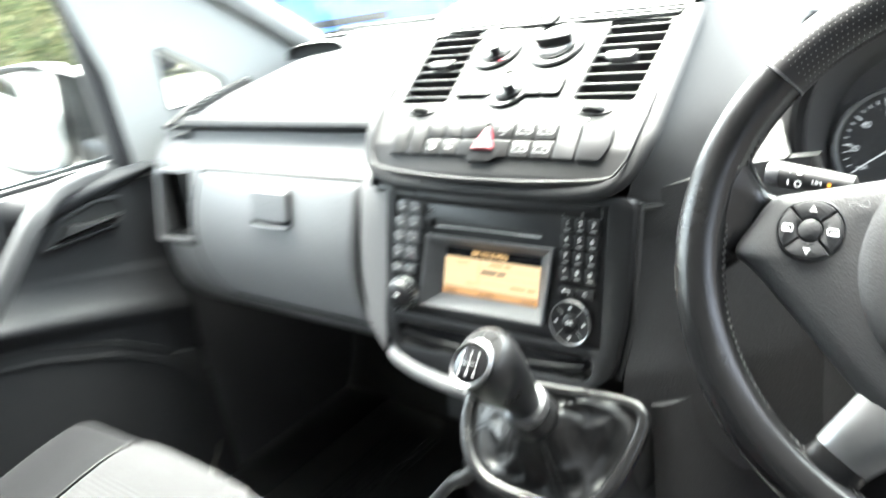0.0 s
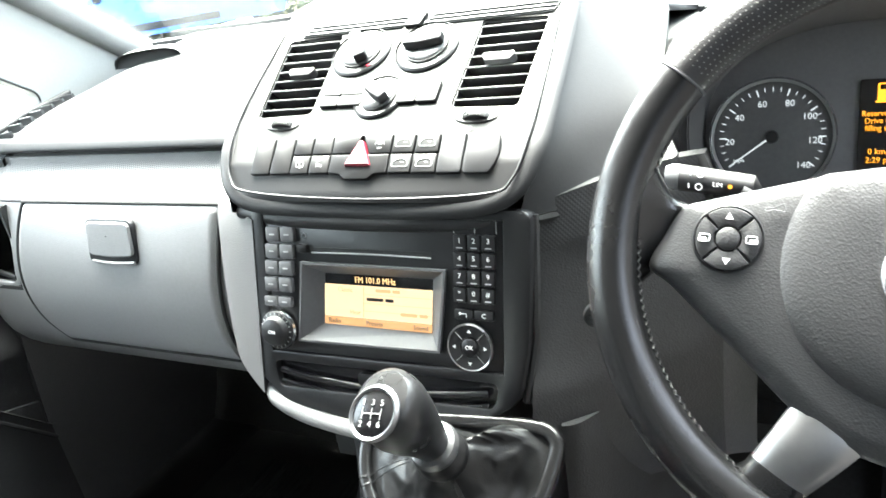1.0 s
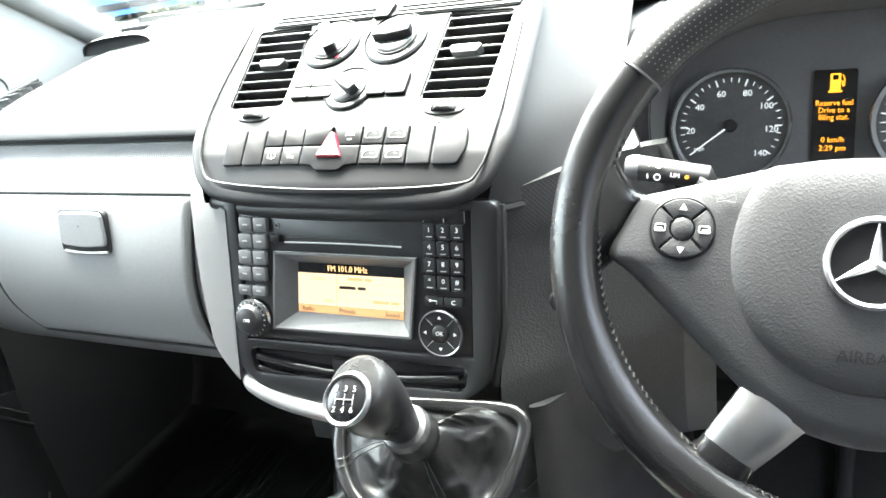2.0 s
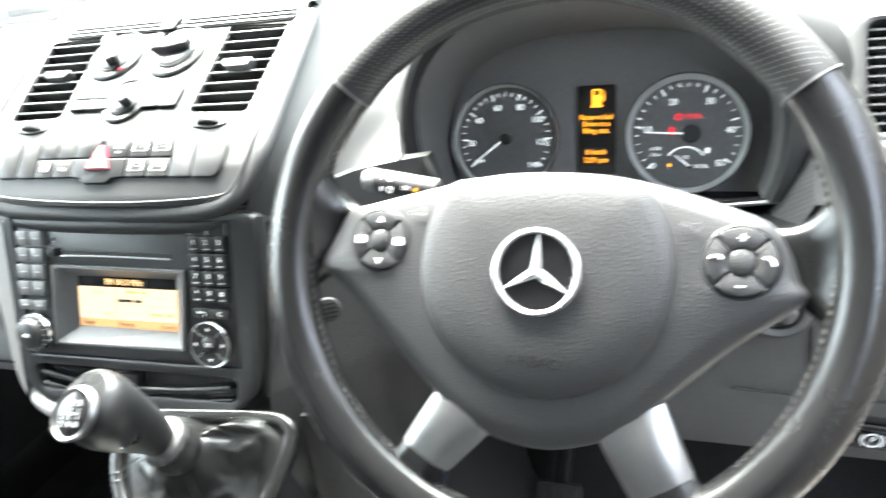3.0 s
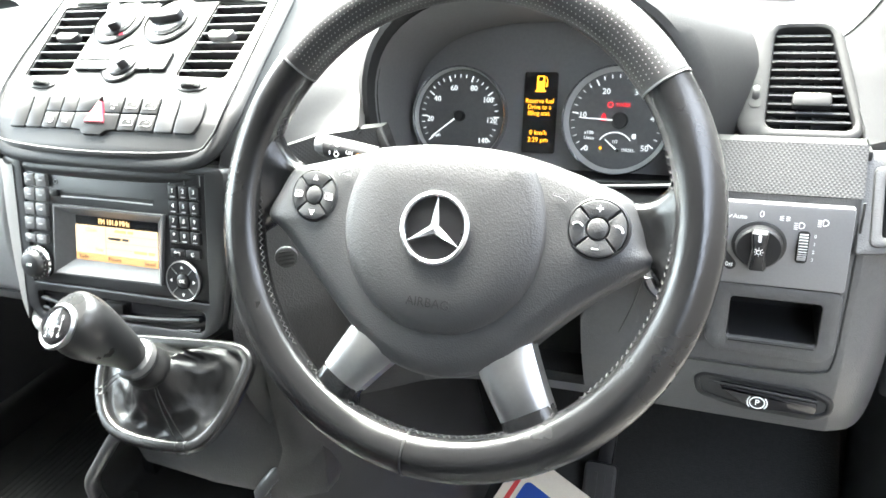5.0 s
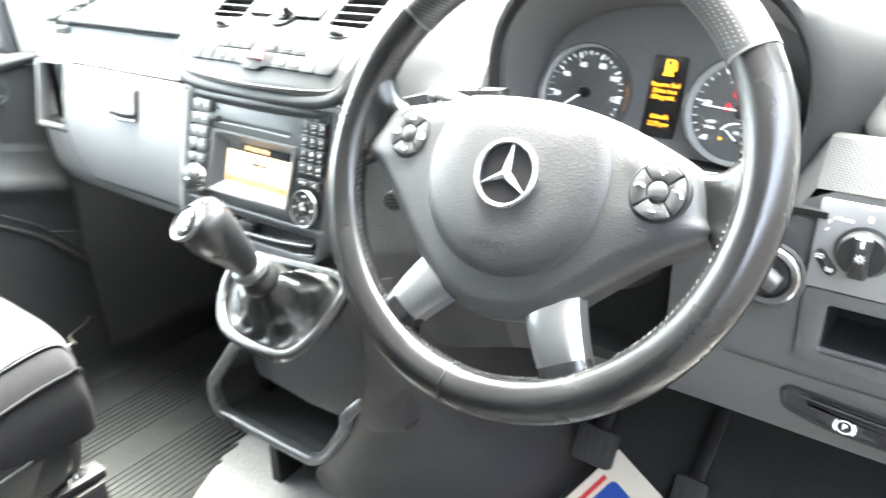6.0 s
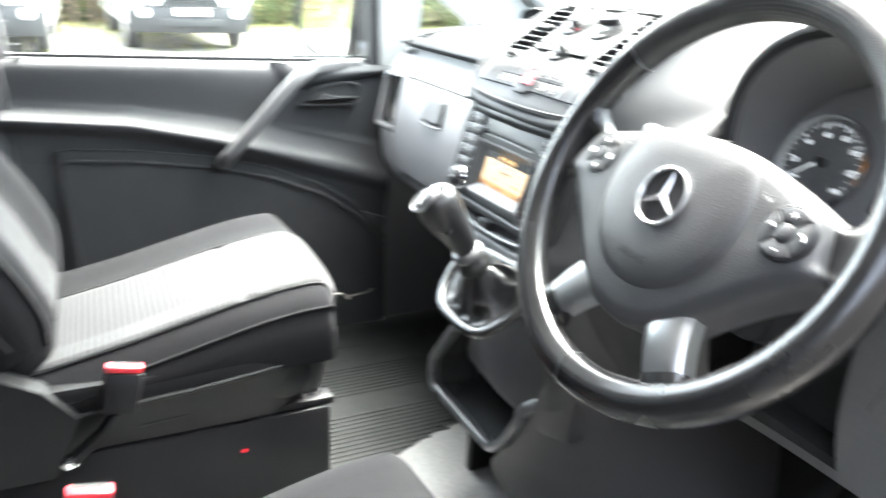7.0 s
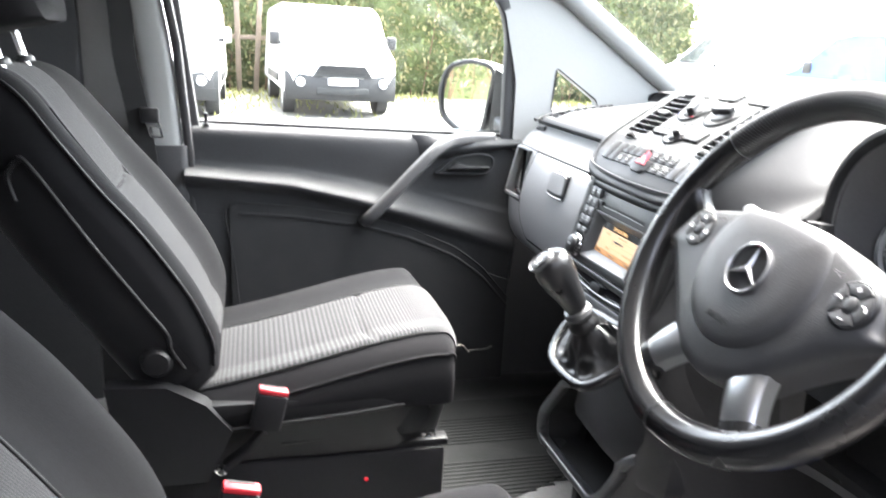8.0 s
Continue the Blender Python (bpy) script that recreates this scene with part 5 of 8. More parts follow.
part("column_left", loft([[(x, y, z) for x, y in ((-0.135 + k, 0.70), (-0.115 + k, 0.70), (-0.115 + k, 0.95), (-0.17 + k, 0.95))] for z, k in ((0.90, 0.06), (0.80, 0.02), (0.70, -0.002), (0.62, -0.006), (0.47, -0.012))]), SHELL, console)


def skirt(u, v):
    """The broad smooth cover that runs from the gear lever round to the driver's floor."""
    z = mixv(1.0, 0.585, min(1, v / 0.9))
    tuck = max(0.0, (0.67 - z) / 0.085) ** 1.6
    x0 = curve_at([(0.585, 0.045), (0.62, 0.045), (0.66, 0.055), (0.69, 0.078), (0.722, 0.105), (0.80, 0.150), (0.86, 0.178), (1.0, 0.178)], 0, z)[1]
    a = radians(90 * u)
    x = x0 + (0.245 + 0.06 * v - x0) * math.sin(a)
    y = 0.634 + 0.035 * tuck + 0.34 * (1 - math.cos(a))
    if v > 0.9:
        k = (v - 0.9) / 0.1
        z, y = mixv(0.585, 0.474, k), y + 0.07 * k
    return (x, y, z)


# cover and front take the darkened plastic, shade put into the colour
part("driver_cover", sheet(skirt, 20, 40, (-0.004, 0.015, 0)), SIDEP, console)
part("lower_front", sheet(lambda u, v: (mixv(-0.145, 0.06, u), mixv(0.645, 0.80, v), mixv(0.685, 0.474, v)), 12, 8, (0, 0.02, 0)), SIDEP, console)

# the open floor bin
BIN = basis((0, 0.628, 0), (1, 0, 0), (0, 0, 1))
bin_line = rounded([(-0.060, 0.845), (-0.155, 0.730), (-0.150, 0.683), (0.068, 0.690), (0.10, 0.722), (0.150, 0.80)], 0.03, 6)
bin_line = bin_line[3:-3]
tail = bin_line[-1]
bin_path = [BIN @ Vector((bin_line[0][0] + 0.02, bin_line[0][1] + 0.01, -0.05))] + [BIN @ Vector((x, y, 0.0)) for x, y in bin_line]
bin_path += [BIN @ Vector((tail[0] + 0.009, tail[1] + 0.013, -0.003)), BIN @ Vector((tail[0] + 0.017, tail[1] + 0.022, -0.012)), BIN @ Vector((tail[0] + 0.024, tail[1] + 0.028, -0.028))]
bin_thing = part("bin_frame", sweep(bin_path, [(q[0], q[1]) for q in rrect(0.015, 0.020, 0.0065, 4)], up=(0, -1, 0)), RIMP, console, "grey rounded frame of the open floor bin")
# lining in near-black, with the bin's inner shade in its colour
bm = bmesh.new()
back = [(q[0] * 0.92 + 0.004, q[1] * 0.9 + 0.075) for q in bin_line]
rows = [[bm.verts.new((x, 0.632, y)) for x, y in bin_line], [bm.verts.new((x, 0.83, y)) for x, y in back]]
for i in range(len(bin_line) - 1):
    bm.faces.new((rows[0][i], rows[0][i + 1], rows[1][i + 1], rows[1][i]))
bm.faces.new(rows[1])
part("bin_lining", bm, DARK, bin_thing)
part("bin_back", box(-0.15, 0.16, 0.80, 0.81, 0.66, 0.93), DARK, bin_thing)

# dark box added so that no light shows through the console's gaps
part("console_backing", box(-0.125, 0.175, 0.70, 0.74, 0.86, 1.19), DARK, console)

# ---- car radio ----
radio = thing("car_radio", RADIO @ Vector((0.01, -0.06, 0)), "black car radio with amber display and keypad", "radio")
part("faceplate", plate([(-0.112, -0.063), (0.1325, -0.060), (0.136, 0.071), (-0.1105, 0.072)], RADIO, -0.02, -0.003, [[(-0.080, -0.051), (0.0735, -0.048), (0.083, 0.028), (-0.0705, 0.0285)]], 0.001), BLACK, radio)
# bevelled frame that runs in to the display
fo = [(-0.080, -0.051), (0.0735, -0.048), (0.083, 0.028), (-0.0705, 0.0285)]
fi = [(-0.0545, -0.0335), (0.062, -0.0335), (0.0655, 0.0165), (-0.0500, 0.0165)]
bm = bmesh.new()
for a, b, za, zb in ((fo, fo, -0.004, 0.0005), (fo, inset(fo, 0.003), 0.0005, 0.0005), (inset(fo, 0.003), fi, 0.0005, -0.0105)):
    va = [bm.verts.new(RADIO @ Vector((*q, za))) for q in a]
    vb = [bm.verts.new(RADIO @ Vector((*q, zb))) for q in b]
    for i in range(4):
        bm.faces.new((va[i], va[(i + 1) % 4], vb[(i + 1) % 4], vb[i]))
part("display_frame", bm, KEYL, radio, "grey bevelled display frame", smooth=0)


def on_screen(u, v):
    """The frame of a spot on the display; u, v from its lower left corner, 0 to 1."""
    a = Vector((*fi[0], -0.0098)).lerp(Vector((*fi[1], -0.0098)), u)
    b = Vector((*fi[3], -0.0098)).lerp(Vector((*fi[2], -0.0098)), u)
    p = a.lerp(b, v)
    return at(RADIO, p.x, p.y, p.z)


def screen_patch(u0, u1, v0, v1, lift):
    bm = bmesh.new()
    bm.faces.new([bm.verts.new(on_screen(u, v) @ Vector((0, 0, lift))) for u, v in ((u0, v0), (u1, v0), (u1, v1), (u0, v1))])
    return bm


display = part("display", screen_patch(0, 1, 0, 1, -0.0006), GLOSS, radio, "amber lit display with station list", smooth=0)
part("lit_area", screen_patch(0.0, 1.0, 0.16, 0.80, 0.0), DISPLAY, display, smooth=0)
part("lit_bar", screen_patch(0.0, 1.0, 0.0, 0.155, 0.0), DISPLAY2, display, smooth=0)
part("divider", screen_patch(0.375, 0.382, 0.16, 0.80, 0.0003), DISPLAY2, display, smooth=0)
for v in (0.31, 0.46, 0.63):
    part("row_line", screen_patch(0.38, 1.0, v, v + 0.008, 0.0003), DISPLAY2, display, smooth=0)
words("FM 101.0 MHz", 0.0082, on_screen(0.48, 0.90), DISPLAYT, display, wide=0.9)
words("Radio", 0.0068, on_screen(0.10, 0.075), INK, display, wide=0.9)
words("Presets", 0.0068, on_screen(0.48, 0.075), INK, display, wide=0.9)
words("Sound", 0.0068, on_screen(0.90, 0.075), INK, display, wide=0.9)
words("Classic", 0.0066, on_screen(0.20, 0.70), DISPLAY2, display, wide=0.9)
words("Hear", 0.0066, on_screen(0.30, 0.27), DISPLAY2, display, wide=0.9)
for u, v, w, mt in ((0.53, 0.545, 0.029, INK), (0.60, 0.72, 0.026, DISPLAY2), (0.84, 0.30, 0.028, DISPLAY2)):
    for x0, x1 in ((-0.5, 0.12), (0.2, 0.5)):
        bar(w * (x1 - x0), 0.0030, on_screen(u, v) @ Matrix.Translation((w * (x0 + x1) / 2, 0, 0)), mt, display)
# left button column
for i, (y0, y1) in enumerate(((0.047, 0.0615), (0.0305, 0.045), (0.014, 0.0285), (-0.0025, 0.012), (-0.0175, -0.0075))):
    k = -0.0022 * i
    for j in range(2):
        b = part("button", plate(rrect(0.0158, y1 - y0, 0.0018, 2, -0.1005 + k + 0.0172 * j, (y0 + y1) / 2), RADIO, -0.006, 0.0015, bevel=0.0012), KEYL, radio)
        bar(0.006, 0.0014, at(RADIO, -0.1005 + k + 0.0172 * j, (y0 + y1) / 2, 0.0016), GREYMARK, b)
vol = part("volume_knob", lathe([(0.0, -0.003), (0.0195, -0.003), (0.0195, 0.004), (0.0185, 0.006), (0.0155, 0.007), (0.0135, 0.0125), (0.012, 0.0135), (0, 0.0135)], at(RADIO, -0.1015, -0.0405), 40), BLACK, radio)
part("chrome_ring", lathe([(0.0195, 0.0), (0.0205, 0.002), (0.0195, 0.0045), (0.0185, 0.003)], at(RADIO, -0.1015, -0.0405), 40), CHROME, vol)
words("ON", 0.005, at(RADIO, -0.1015, -0.0405, 0.0137), WHITE, vol)
for i in range(20):
    a = 2 * math.pi * i / 20
    bar(0.0008, 0.002, at(RADIO, -0.1015 + 0.017 * math.cos(a), -0.0405 + 0.017 * math.sin(a), 0.0066, math.degrees(a) - 90), GREYMARK, vol)
line(circle(0.0022, 14), 0.0004, at(RADIO, -0.0655, 0.0535, -0.0028), GREYMARK, radio, "key_light", True)
part("eject_button", plate(rrect(0.0115, 0.0075, 0.001, 2, -0.067, 0.041), RADIO, -0.005, 0.001, bevel=0.0008), KEY, radio)
part("disc_slot", plate(rrect(0.127, 0.0042, 0.0012, 2, 0.005, 0.0405), RADIO, -0.006, -0.0022), DARK, radio)
part("slot_edge", sweep([RADIO @ Vector((x, 0.0374 + 0.0008 * math.cos(x * 25), -0.0022)) for x in (-0.058, -0.02, 0.02, 0.068)], 0.0008), GREYMARK, radio)
# keypad
for r, row in enumerate(("123", "456", "789", "*0#")):
    for c, ch in enumerate(row):
        x, y = 0.0975 + 0.0132 * c - 0.0006 * r, 0.0525 - 0.0153 * r
        b = part("key", plate(rrect(0.0122, 0.0135, 0.0016, 2, x, y), RADIO, -0.006, 0.0005, bevel=0.001), BLACK, radio)
        words(ch, 0.0062, at(RADIO, x, y + 0.0018, 0.0007), WHITE, b)
        bar(0.0055, 0.0009, at(RADIO, x, y - 0.0042, 0.0007), GREYMARK, b)
for x, w, ch in ((0.0985, 0.018, None), (0.1175, 0.018, "C")):
    b = part("key", plate(rrect(w, 0.0088, 0.0015, 2, x, -0.0105), RADIO, -0.006, 0.0005, bevel=0.001), BLACK, radio)
    if ch:
        words(ch, 0.0058, at(RADIO, x, -0.0105, 0.0007), WHITE, b)
    else:
        line([(x + 0.003, -0.0125), (x + 0.003, -0.0095), (x - 0.002, -0.0095)], 0.0004, at(RADIO, 0, 0, 0.0007), WHITE, b)
        bar(0.002, 0.0022, at(RADIO, x - 0.003, -0.0095, 0.0007, 45), WHITE, b)
for i in (0, 1, 2):
    part("keypad_rib", box(0.091 + 0.0195 * i, 0.0915 + 0.0195 * i, 0.0605, 0.0705, -0.004, -0.0022, RADIO), GREYMARK, radio)
nav = part("control_ring", lathe([(0, -0.003), (0.0208, -0.003), (0.0208, 0.001), (0.0198, 0.003), (0.009, 0.0022), (0.0085, 0.0), (0, 0.0)], at(RADIO, 0.104, -0.039), 40), BLACK, radio)
part("control_bezel", lathe([(0.0208, 0.001), (0.0216, 0.0018), (0.0208, 0.0036), (0.0200, 0.003)], at(RADIO, 0.104, -0.039), 40), SATIN, nav)
part("ok_button", lathe([(0.0078, -0.002), (0.0078, 0.0026), (0.0065, 0.0036), (0, 0.0036)], at(RADIO, 0.104, -0.039), 28), BLACK, nav)
words("OK", 0.0052, at(RADIO, 0.104, -0.039, 0.0038), WHITE, nav)
for i in range(4):
    a = radians(90 * i)
    part("arrow", plate([(-0.0018, -0.0012), (0.0018, -0.0012), (0, 0.0018)], at(RADIO, 0.104 + 0.0145 * math.cos(a), -0.039 + 0.0145 * math.sin(a), 0.0026, 90 * i - 90), 0, 0.0005), WHITE, nav)
    a += radians(45)
    bar(0.0005, 0.009, at(RADIO, 0.104 + 0.0145 * math.cos(a), -0.039 + 0.0145 * math.sin(a), 0.0026, 90 * i - 45), GREYMARK, nav)

# ---- gear lever ----
gear = thing("gear_lever", (0.09, 0.58, 0.95), "gear lever with satin knob and black leather boot", "gear lever")
ring3 = [(0.008, 0.604, 0.991), (0.035, 0.613, 0.999), (0.074, 0.616, 1.002), (0.150, 0.620, 1.006), (0.175, 0.617, 1.003), (0.181, 0.604, 0.990), (0.169, 0.569, 0.957), (0.148, 0.547, 0.937), (0.108, 0.541, 0.932), (0.058, 0.542, 0.933), (0.030, 0.551, 0.941), (0.011, 0.569, 0.958), (0.003, 0.589, 0.977)]
ring_path = [Vector(q) for q in spline(ring3, 8, True)]
top_c = Vector((0.098, 0.565, 1.010))
rings = []
nseg = len(ring_path)
for k in range(37):
    t = k / 36
    row = []
    for i, q in enumerate(ring_path):
        a = 2 * math.pi * i / nseg
        collar = top_c + Vector((0.019 * math.cos(a - 2.2), 0.012 * math.sin(a - 2.2), 0.012 * math.sin(a - 2.2)))
        # match the collar's points with the frame's by direction
        d = (q - Vector((0.092, 0.575, 0.965)))
        d.normalize()
        collar = top_c + Vector((d.x * 0.019, d.y * 0.019, d.z * 0.010))
        p = q.lerp(collar, t)
        way = math.atan2(d.y, d.x)
        sag = -0.022 * math.sin(math.pi * t) * (1 - 0.3 * math.cos(3 * way))
        fold = 0.022 * math.exp(-((way - 0.72) / 0.20) ** 2) + 0.012 * math.exp(-((way - 2.3) / 0.35) ** 2) - 0.012 * math.exp(-((way + 0.1) / 0.35) ** 2)
        wave = 1 - 2 * abs(noise.noise((1.5 * math.cos(way) + 5, 1.5 * math.sin(way), 2.6 * t)))
        small = 1 - 2 * abs(noise.noise((5 * math.cos(way), 5 * math.sin(way) + 3, 6 * t)))
        crease = (fold + 0.0055 * (wave - 0.5) + 0.0016 * (small - 0.5)) * math.sin(math.pi * min(1, t * 1.06)) ** 0.8
        row.append(p + Vector((0, -0.4, 0.7)) * (sag * 0.6) + Vector((0, -0.55, 0.75)) * crease)
    rings.append(row)
part("boot", loft(rings, caps=False), BOOT, gear, "creased black leather boot", smooth=80)
frame_sec = rrect(0.013, 0.014, 0.0045, 3)
part("boot_frame", sweep(ring_path, frame_sec, True, up=(0, -0.7, 0.7)), LEATHER, gear, "leather covered boot frame")
for a, b in ((58, 0), (60, 0), (87, 1), (89, 1)):
    q0, q1 = ring_path[a], top_c
    pts = [q0.lerp(q1, t) + Vector((0, -0.006, 0.010)) * math.sin(math.pi * t) for t in (0.05, 0.25, 0.5, 0.75, 0.95)]
    part("boot_seam", sweep(spline(pts, 5), 0.0005), BOOT, gear)
for a in (58, 60, 87, 89):
    q = ring_path[a]
    tdir = (ring_path[(a + 1) % nseg] - ring_path[a - 1]).normalized()
    part("frame_seam", sweep([q + (Vector((0, -0.7, 0.7)).cross(tdir) * 0.0072 * math.cos(c) + Vector((0, -0.7, 0.7)) * 0.0074 * math.sin(c)) for c in np.linspace(0, 2 * math.pi, 14, endpoint=False)], 0.0009, True), LEATHER, gear)
top_at, low_at = Vector((0.104, 0.506, 1.105)), Vector((0.098, 0.566, 1.005))
zdir = (top_at - low_at).normalized()
LEV = basis(low_at, Vector((1, 0, 0)), zdir.cross(Vector((1, 0, 0))))
long = (top_at - low_at).length
part("boot_collar", lathe([(0.0, 0.0), (0.021, 0.0), (0.023, 0.006), (0.021, 0.012), (0.018, 0.016), (0.017, 0.02)], LEV, 28), BOOT, gear)
part("reverse_ring", lathe([(0.013, 0.018), (0.019, 0.020), (0.0215, 0.026), (0.0195, 0.032), (0.015, 0.034)], LEV, 28), KNOBG, gear)
knob_b = bmesh.new()
prof = [(0.0145, 0.032, 0), (0.0165, 0.045, 0), (0.0195, 0.062, 0.001), (0.0235, 0.082, 0.003), (0.0262, 0.100, 0.004), (0.0268, 0.112, 0.004), (0.0255, 0.122, 0.003), (0.0228, 0.130, 0.002), (0.018, 0.1345, 0.001), (0.0, 0.1355, 0)]
rows = []
for r, h, o in [(r, 0.032 + (h - 0.032) * 0.92, o) for r, h, o in prof[:-1]]:
    rows.append([LEV @ Vector((r * math.cos(2 * math.pi * i / 32), r * 1.05 * math.sin(2 * math.pi * i / 32) - o, h)) for i in range(32)])
knob = part("knob", loft(rows), KNOBP, gear, "smooth dark satin knob")
# cap with the shift pattern, facing the driver
capm = basis(LEV @ Vector((-0.003, -0.0125, 0.1175)), (1, 0.0, 0.1), Vector((0.05, 0.62, 0.76)))
part("cap_ring", lathe([(0.0165, 0.004), (0.0195, 0.0045), (0.0205, 0.008), (0.0185, 0.0105), (0.0165, 0.009)], capm, 36), SATIN, knob)
part("cap", lathe([(0.0175, 0.004), (0.0168, 0.0085), (0.010, 0.0105), (0, 0.011)], capm, 36), GLOSS, knob)
for i, c in enumerate("135246"):
    words(c, 0.0062, at(capm, -0.0075 + 0.0075 * (i % 3), 0.0075 if i < 3 else -0.0075, 0.0112), GREYMARK, knob)
for x in (-0.0075, 0, 0.0075):
    line([(x, 0.004), (x, -0.004)], 0.0004, at(capm, 0, 0, 0.0108), GREYMARK, knob)
line([(-0.0075, 0), (0.0075, 0)], 0.0004, at(capm, 0, 0, 0.0108), GREYMARK, knob)

# ---- instrument cluster ----
CL = lean((0.42, 0.872, 1.181), 19)
cluster = thing("instrument_cluster", (0.42, 0.88, 1.12), "dark instrument cluster with two dials and lit text display", "instrument cluster")
part("backing", plate(rounded([(-0.186, -0.062), (0.168, -0.062), (0.160, 0.03), (0.12, 0.105), (0.0, 0.125), (-0.12, 0.105), (-0.180, 0.03)], 0.04), CL, -0.012, -0.006), HOODL, cluster)
part("visor_floor", sheet(lambda u, v: CL @ Vector((mixv(-0.19, 0.172, u), -0.056 - 0.006 * math.sin(math.pi * u), mixv(-0.006, 0.06, v))), 12, 4, (0, 0, -0.004)), BLACK, cluster)
part("bezel_line", sweep(spline([CL @ Vector((x, -0.058 - 0.010 * math.sin(math.pi * (x + 0.19) / 0.36), 0.062)) for x in (-0.188, -0.12, -0.02, 0.08, 0.15, 0.172)], 5), 0.0022), SATIN, cluster)


def gauge(x, y, r, marks, first, last, step_small, numbers, ring):
    m = at(CL, x, y)
    g = part("gauge", lathe([(0, 0.0), (r * 0.93, 0.0), (r * 0.93, 0.001), (r * 0.80, 0.002), (0, 0.002)], m, 56), DIAL, cluster)
    part("chrome_ring", lathe([(r * 0.975, 0.0), (r * 0.975, 0.012), (r * 0.988, 0.0135), (r * 1.0, 0.012), (r * 1.0, 0.0)], m, 64), EMBLEM, g)
    part("scale_ring", lathe([(r * (ring + 0.02), 0.002), (r * 0.94, 0.006), (r * 0.972, 0.008)], m, 64), GREYMARK, g)
    for i in range(step_small + 1):
        a = radians(mixv(first, last, i / step_small))
        big = i % (step_small // marks) == 0
        bar(r * (0.12 if big else 0.07), r * (0.022 if big else 0.014), at(m, r * (0.78 if big else 0.80) * math.cos(a), r * (0.78 if big else 0.80) * math.sin(a), 0.0065 if not big else 0.0042, math.degrees(a)), DIALW, g, "tick")
    for t, (nx, ny) in numbers:
        words(t, 0.0084, at(m, nx, ny, 0.0023), DIALW, g)
    return m, g


sp_m, sp_g = gauge(-0.0905, 0.0, 0.0545, 7, 217, -37, 28, [("20", (-0.0365, -0.004)), ("40", (-0.0285, 0.0185)), ("60", (-0.0090, 0.0305)), ("80", (0.0145, 0.0305)), ("100", (0.0315, 0.0180)), ("120", (0.0365, -0.004)), ("140", (0.0275, -0.0265))], 0.915)
words("mph", 0.0055, at(sp_m, -0.028, -0.0215, 0.0023), DIALW, sp_g)
rv_m, rv_g = gauge(0.0820, 0.0, 0.0560, 5, 222, -35, 25, [("0", (-0.0300, -0.0295)), ("10", (-0.0355, 0.005)), ("20", (-0.0125, 0.0295)), ("30", (0.0200, 0.0290)), ("40", (0.0380, 0.0025)), ("50", (0.0300, -0.0275))], 0.87)
words("x100", 0.0050, at(rv_m, -0.028, -0.013, 0.0023), DIALW, rv_g)
words("1/min", 0.0050, at(rv_m, -0.028, -0.0185, 0.0023), DIALW, rv_g)
words("PARK", 0.0062, at(rv_m, 0.006, 0.016, 0.0024), REDGLOW, rv_g)
line(circle(0.0026, 14), 0.0007, at(rv_m, -0.0075, 0.016, 0.0024), REDGLOW, rv_g, "brake_light", True)
part("belt_light", plate(rounded([(-0.003, -0.004), (0.003, -0.004), (0.002, 0.002), (0, 0.0045), (-0.002, 0.002)], 0.001), at(rv_m, -0.0135, 0.0035, 0.0022), 0, 0.0005), REDGLOW, rv_g)
words("DIESEL", 0.0045, at(rv_m, 0.0135, -0.0300, 0.0023), DIALW, rv_g)
words("1/2", 0.0048, at(rv_m, -0.0005, -0.0215, 0.0023), DIALW, rv_g)
line([(0.018 * math.cos(radians(a)) - 0.0005, 0.016 * math.sin(radians(a)) - 0.028) for a in range(30, 151, 12)], 0.0007, at(rv_m, 0, 0, 0.0022), DIALW, rv_g, "fuel_scale")
part("fuel_sign", plate(rrect(0.004, 0.005, 0.0008, 1), at(rv_m, 0.0185, -0.0155, 0.0022), 0, 0.0004), DIALW, rv_g)
part("reserve_light", plate(circle(0.0015, 10), at(rv_m, -0.015, -0.0285, 0.0022), 0, 0.0005), AMBER, rv_g)


def needle(m, g, a, long, back, r):
    part("needle_hub", lathe([(r, 0.004), (r, 0.009), (r * 0.8, 0.011), (0, 0.011)], m, 28), BLACK, g)
    part("needle", plate([(-back, -0.0009), (long, -0.0004), (long, 0.0004), (-back, 0.0009)], at(m, 0, 0, 0, a), 0.0095, 0.0105), DIALW, g)


needle(sp_m, sp_g, 217, 0.0395, 0.003, 0.0062)
needle(at(rv_m, 0.004, 0.0), rv_g, 177, 0.042, 0.004, 0.0085)
needle(at(rv_m, 0.0035, -0.0305), rv_g, 140, 0.017, 0.001, 0.002)

screen = part("text_display", plate(rrect(0.036, 0.086, 0.002, 2, -0.0015, 0.006), CL, -0.006, -0.002), GLOSS, cluster, "black display with amber text")
pump = at(CL, -0.0015, 0.0375, -0.0018)
part("fuel_pump_sign", plate(rrect(0.0085, 0.0155, 0.001, 2), pump, 0, 0.0006, [rrect(0.005, 0.0045, 0.0006, 1, 0, 0.0042)]), AMBER, screen)
part("pump_foot", plate(rrect(0.0115, 0.002, 0.0005, 1, 0, -0.0085), pump, 0, 0.0006), AMBER, screen)
line([(0.0043, 0.001), (0.0058, 0.0), (0.0058, -0.004), (0.0072, -0.004), (0.0072, 0.003), (0.0055, 0.0065)], 0.0005, pump, AMBER, screen, "pump_hose")
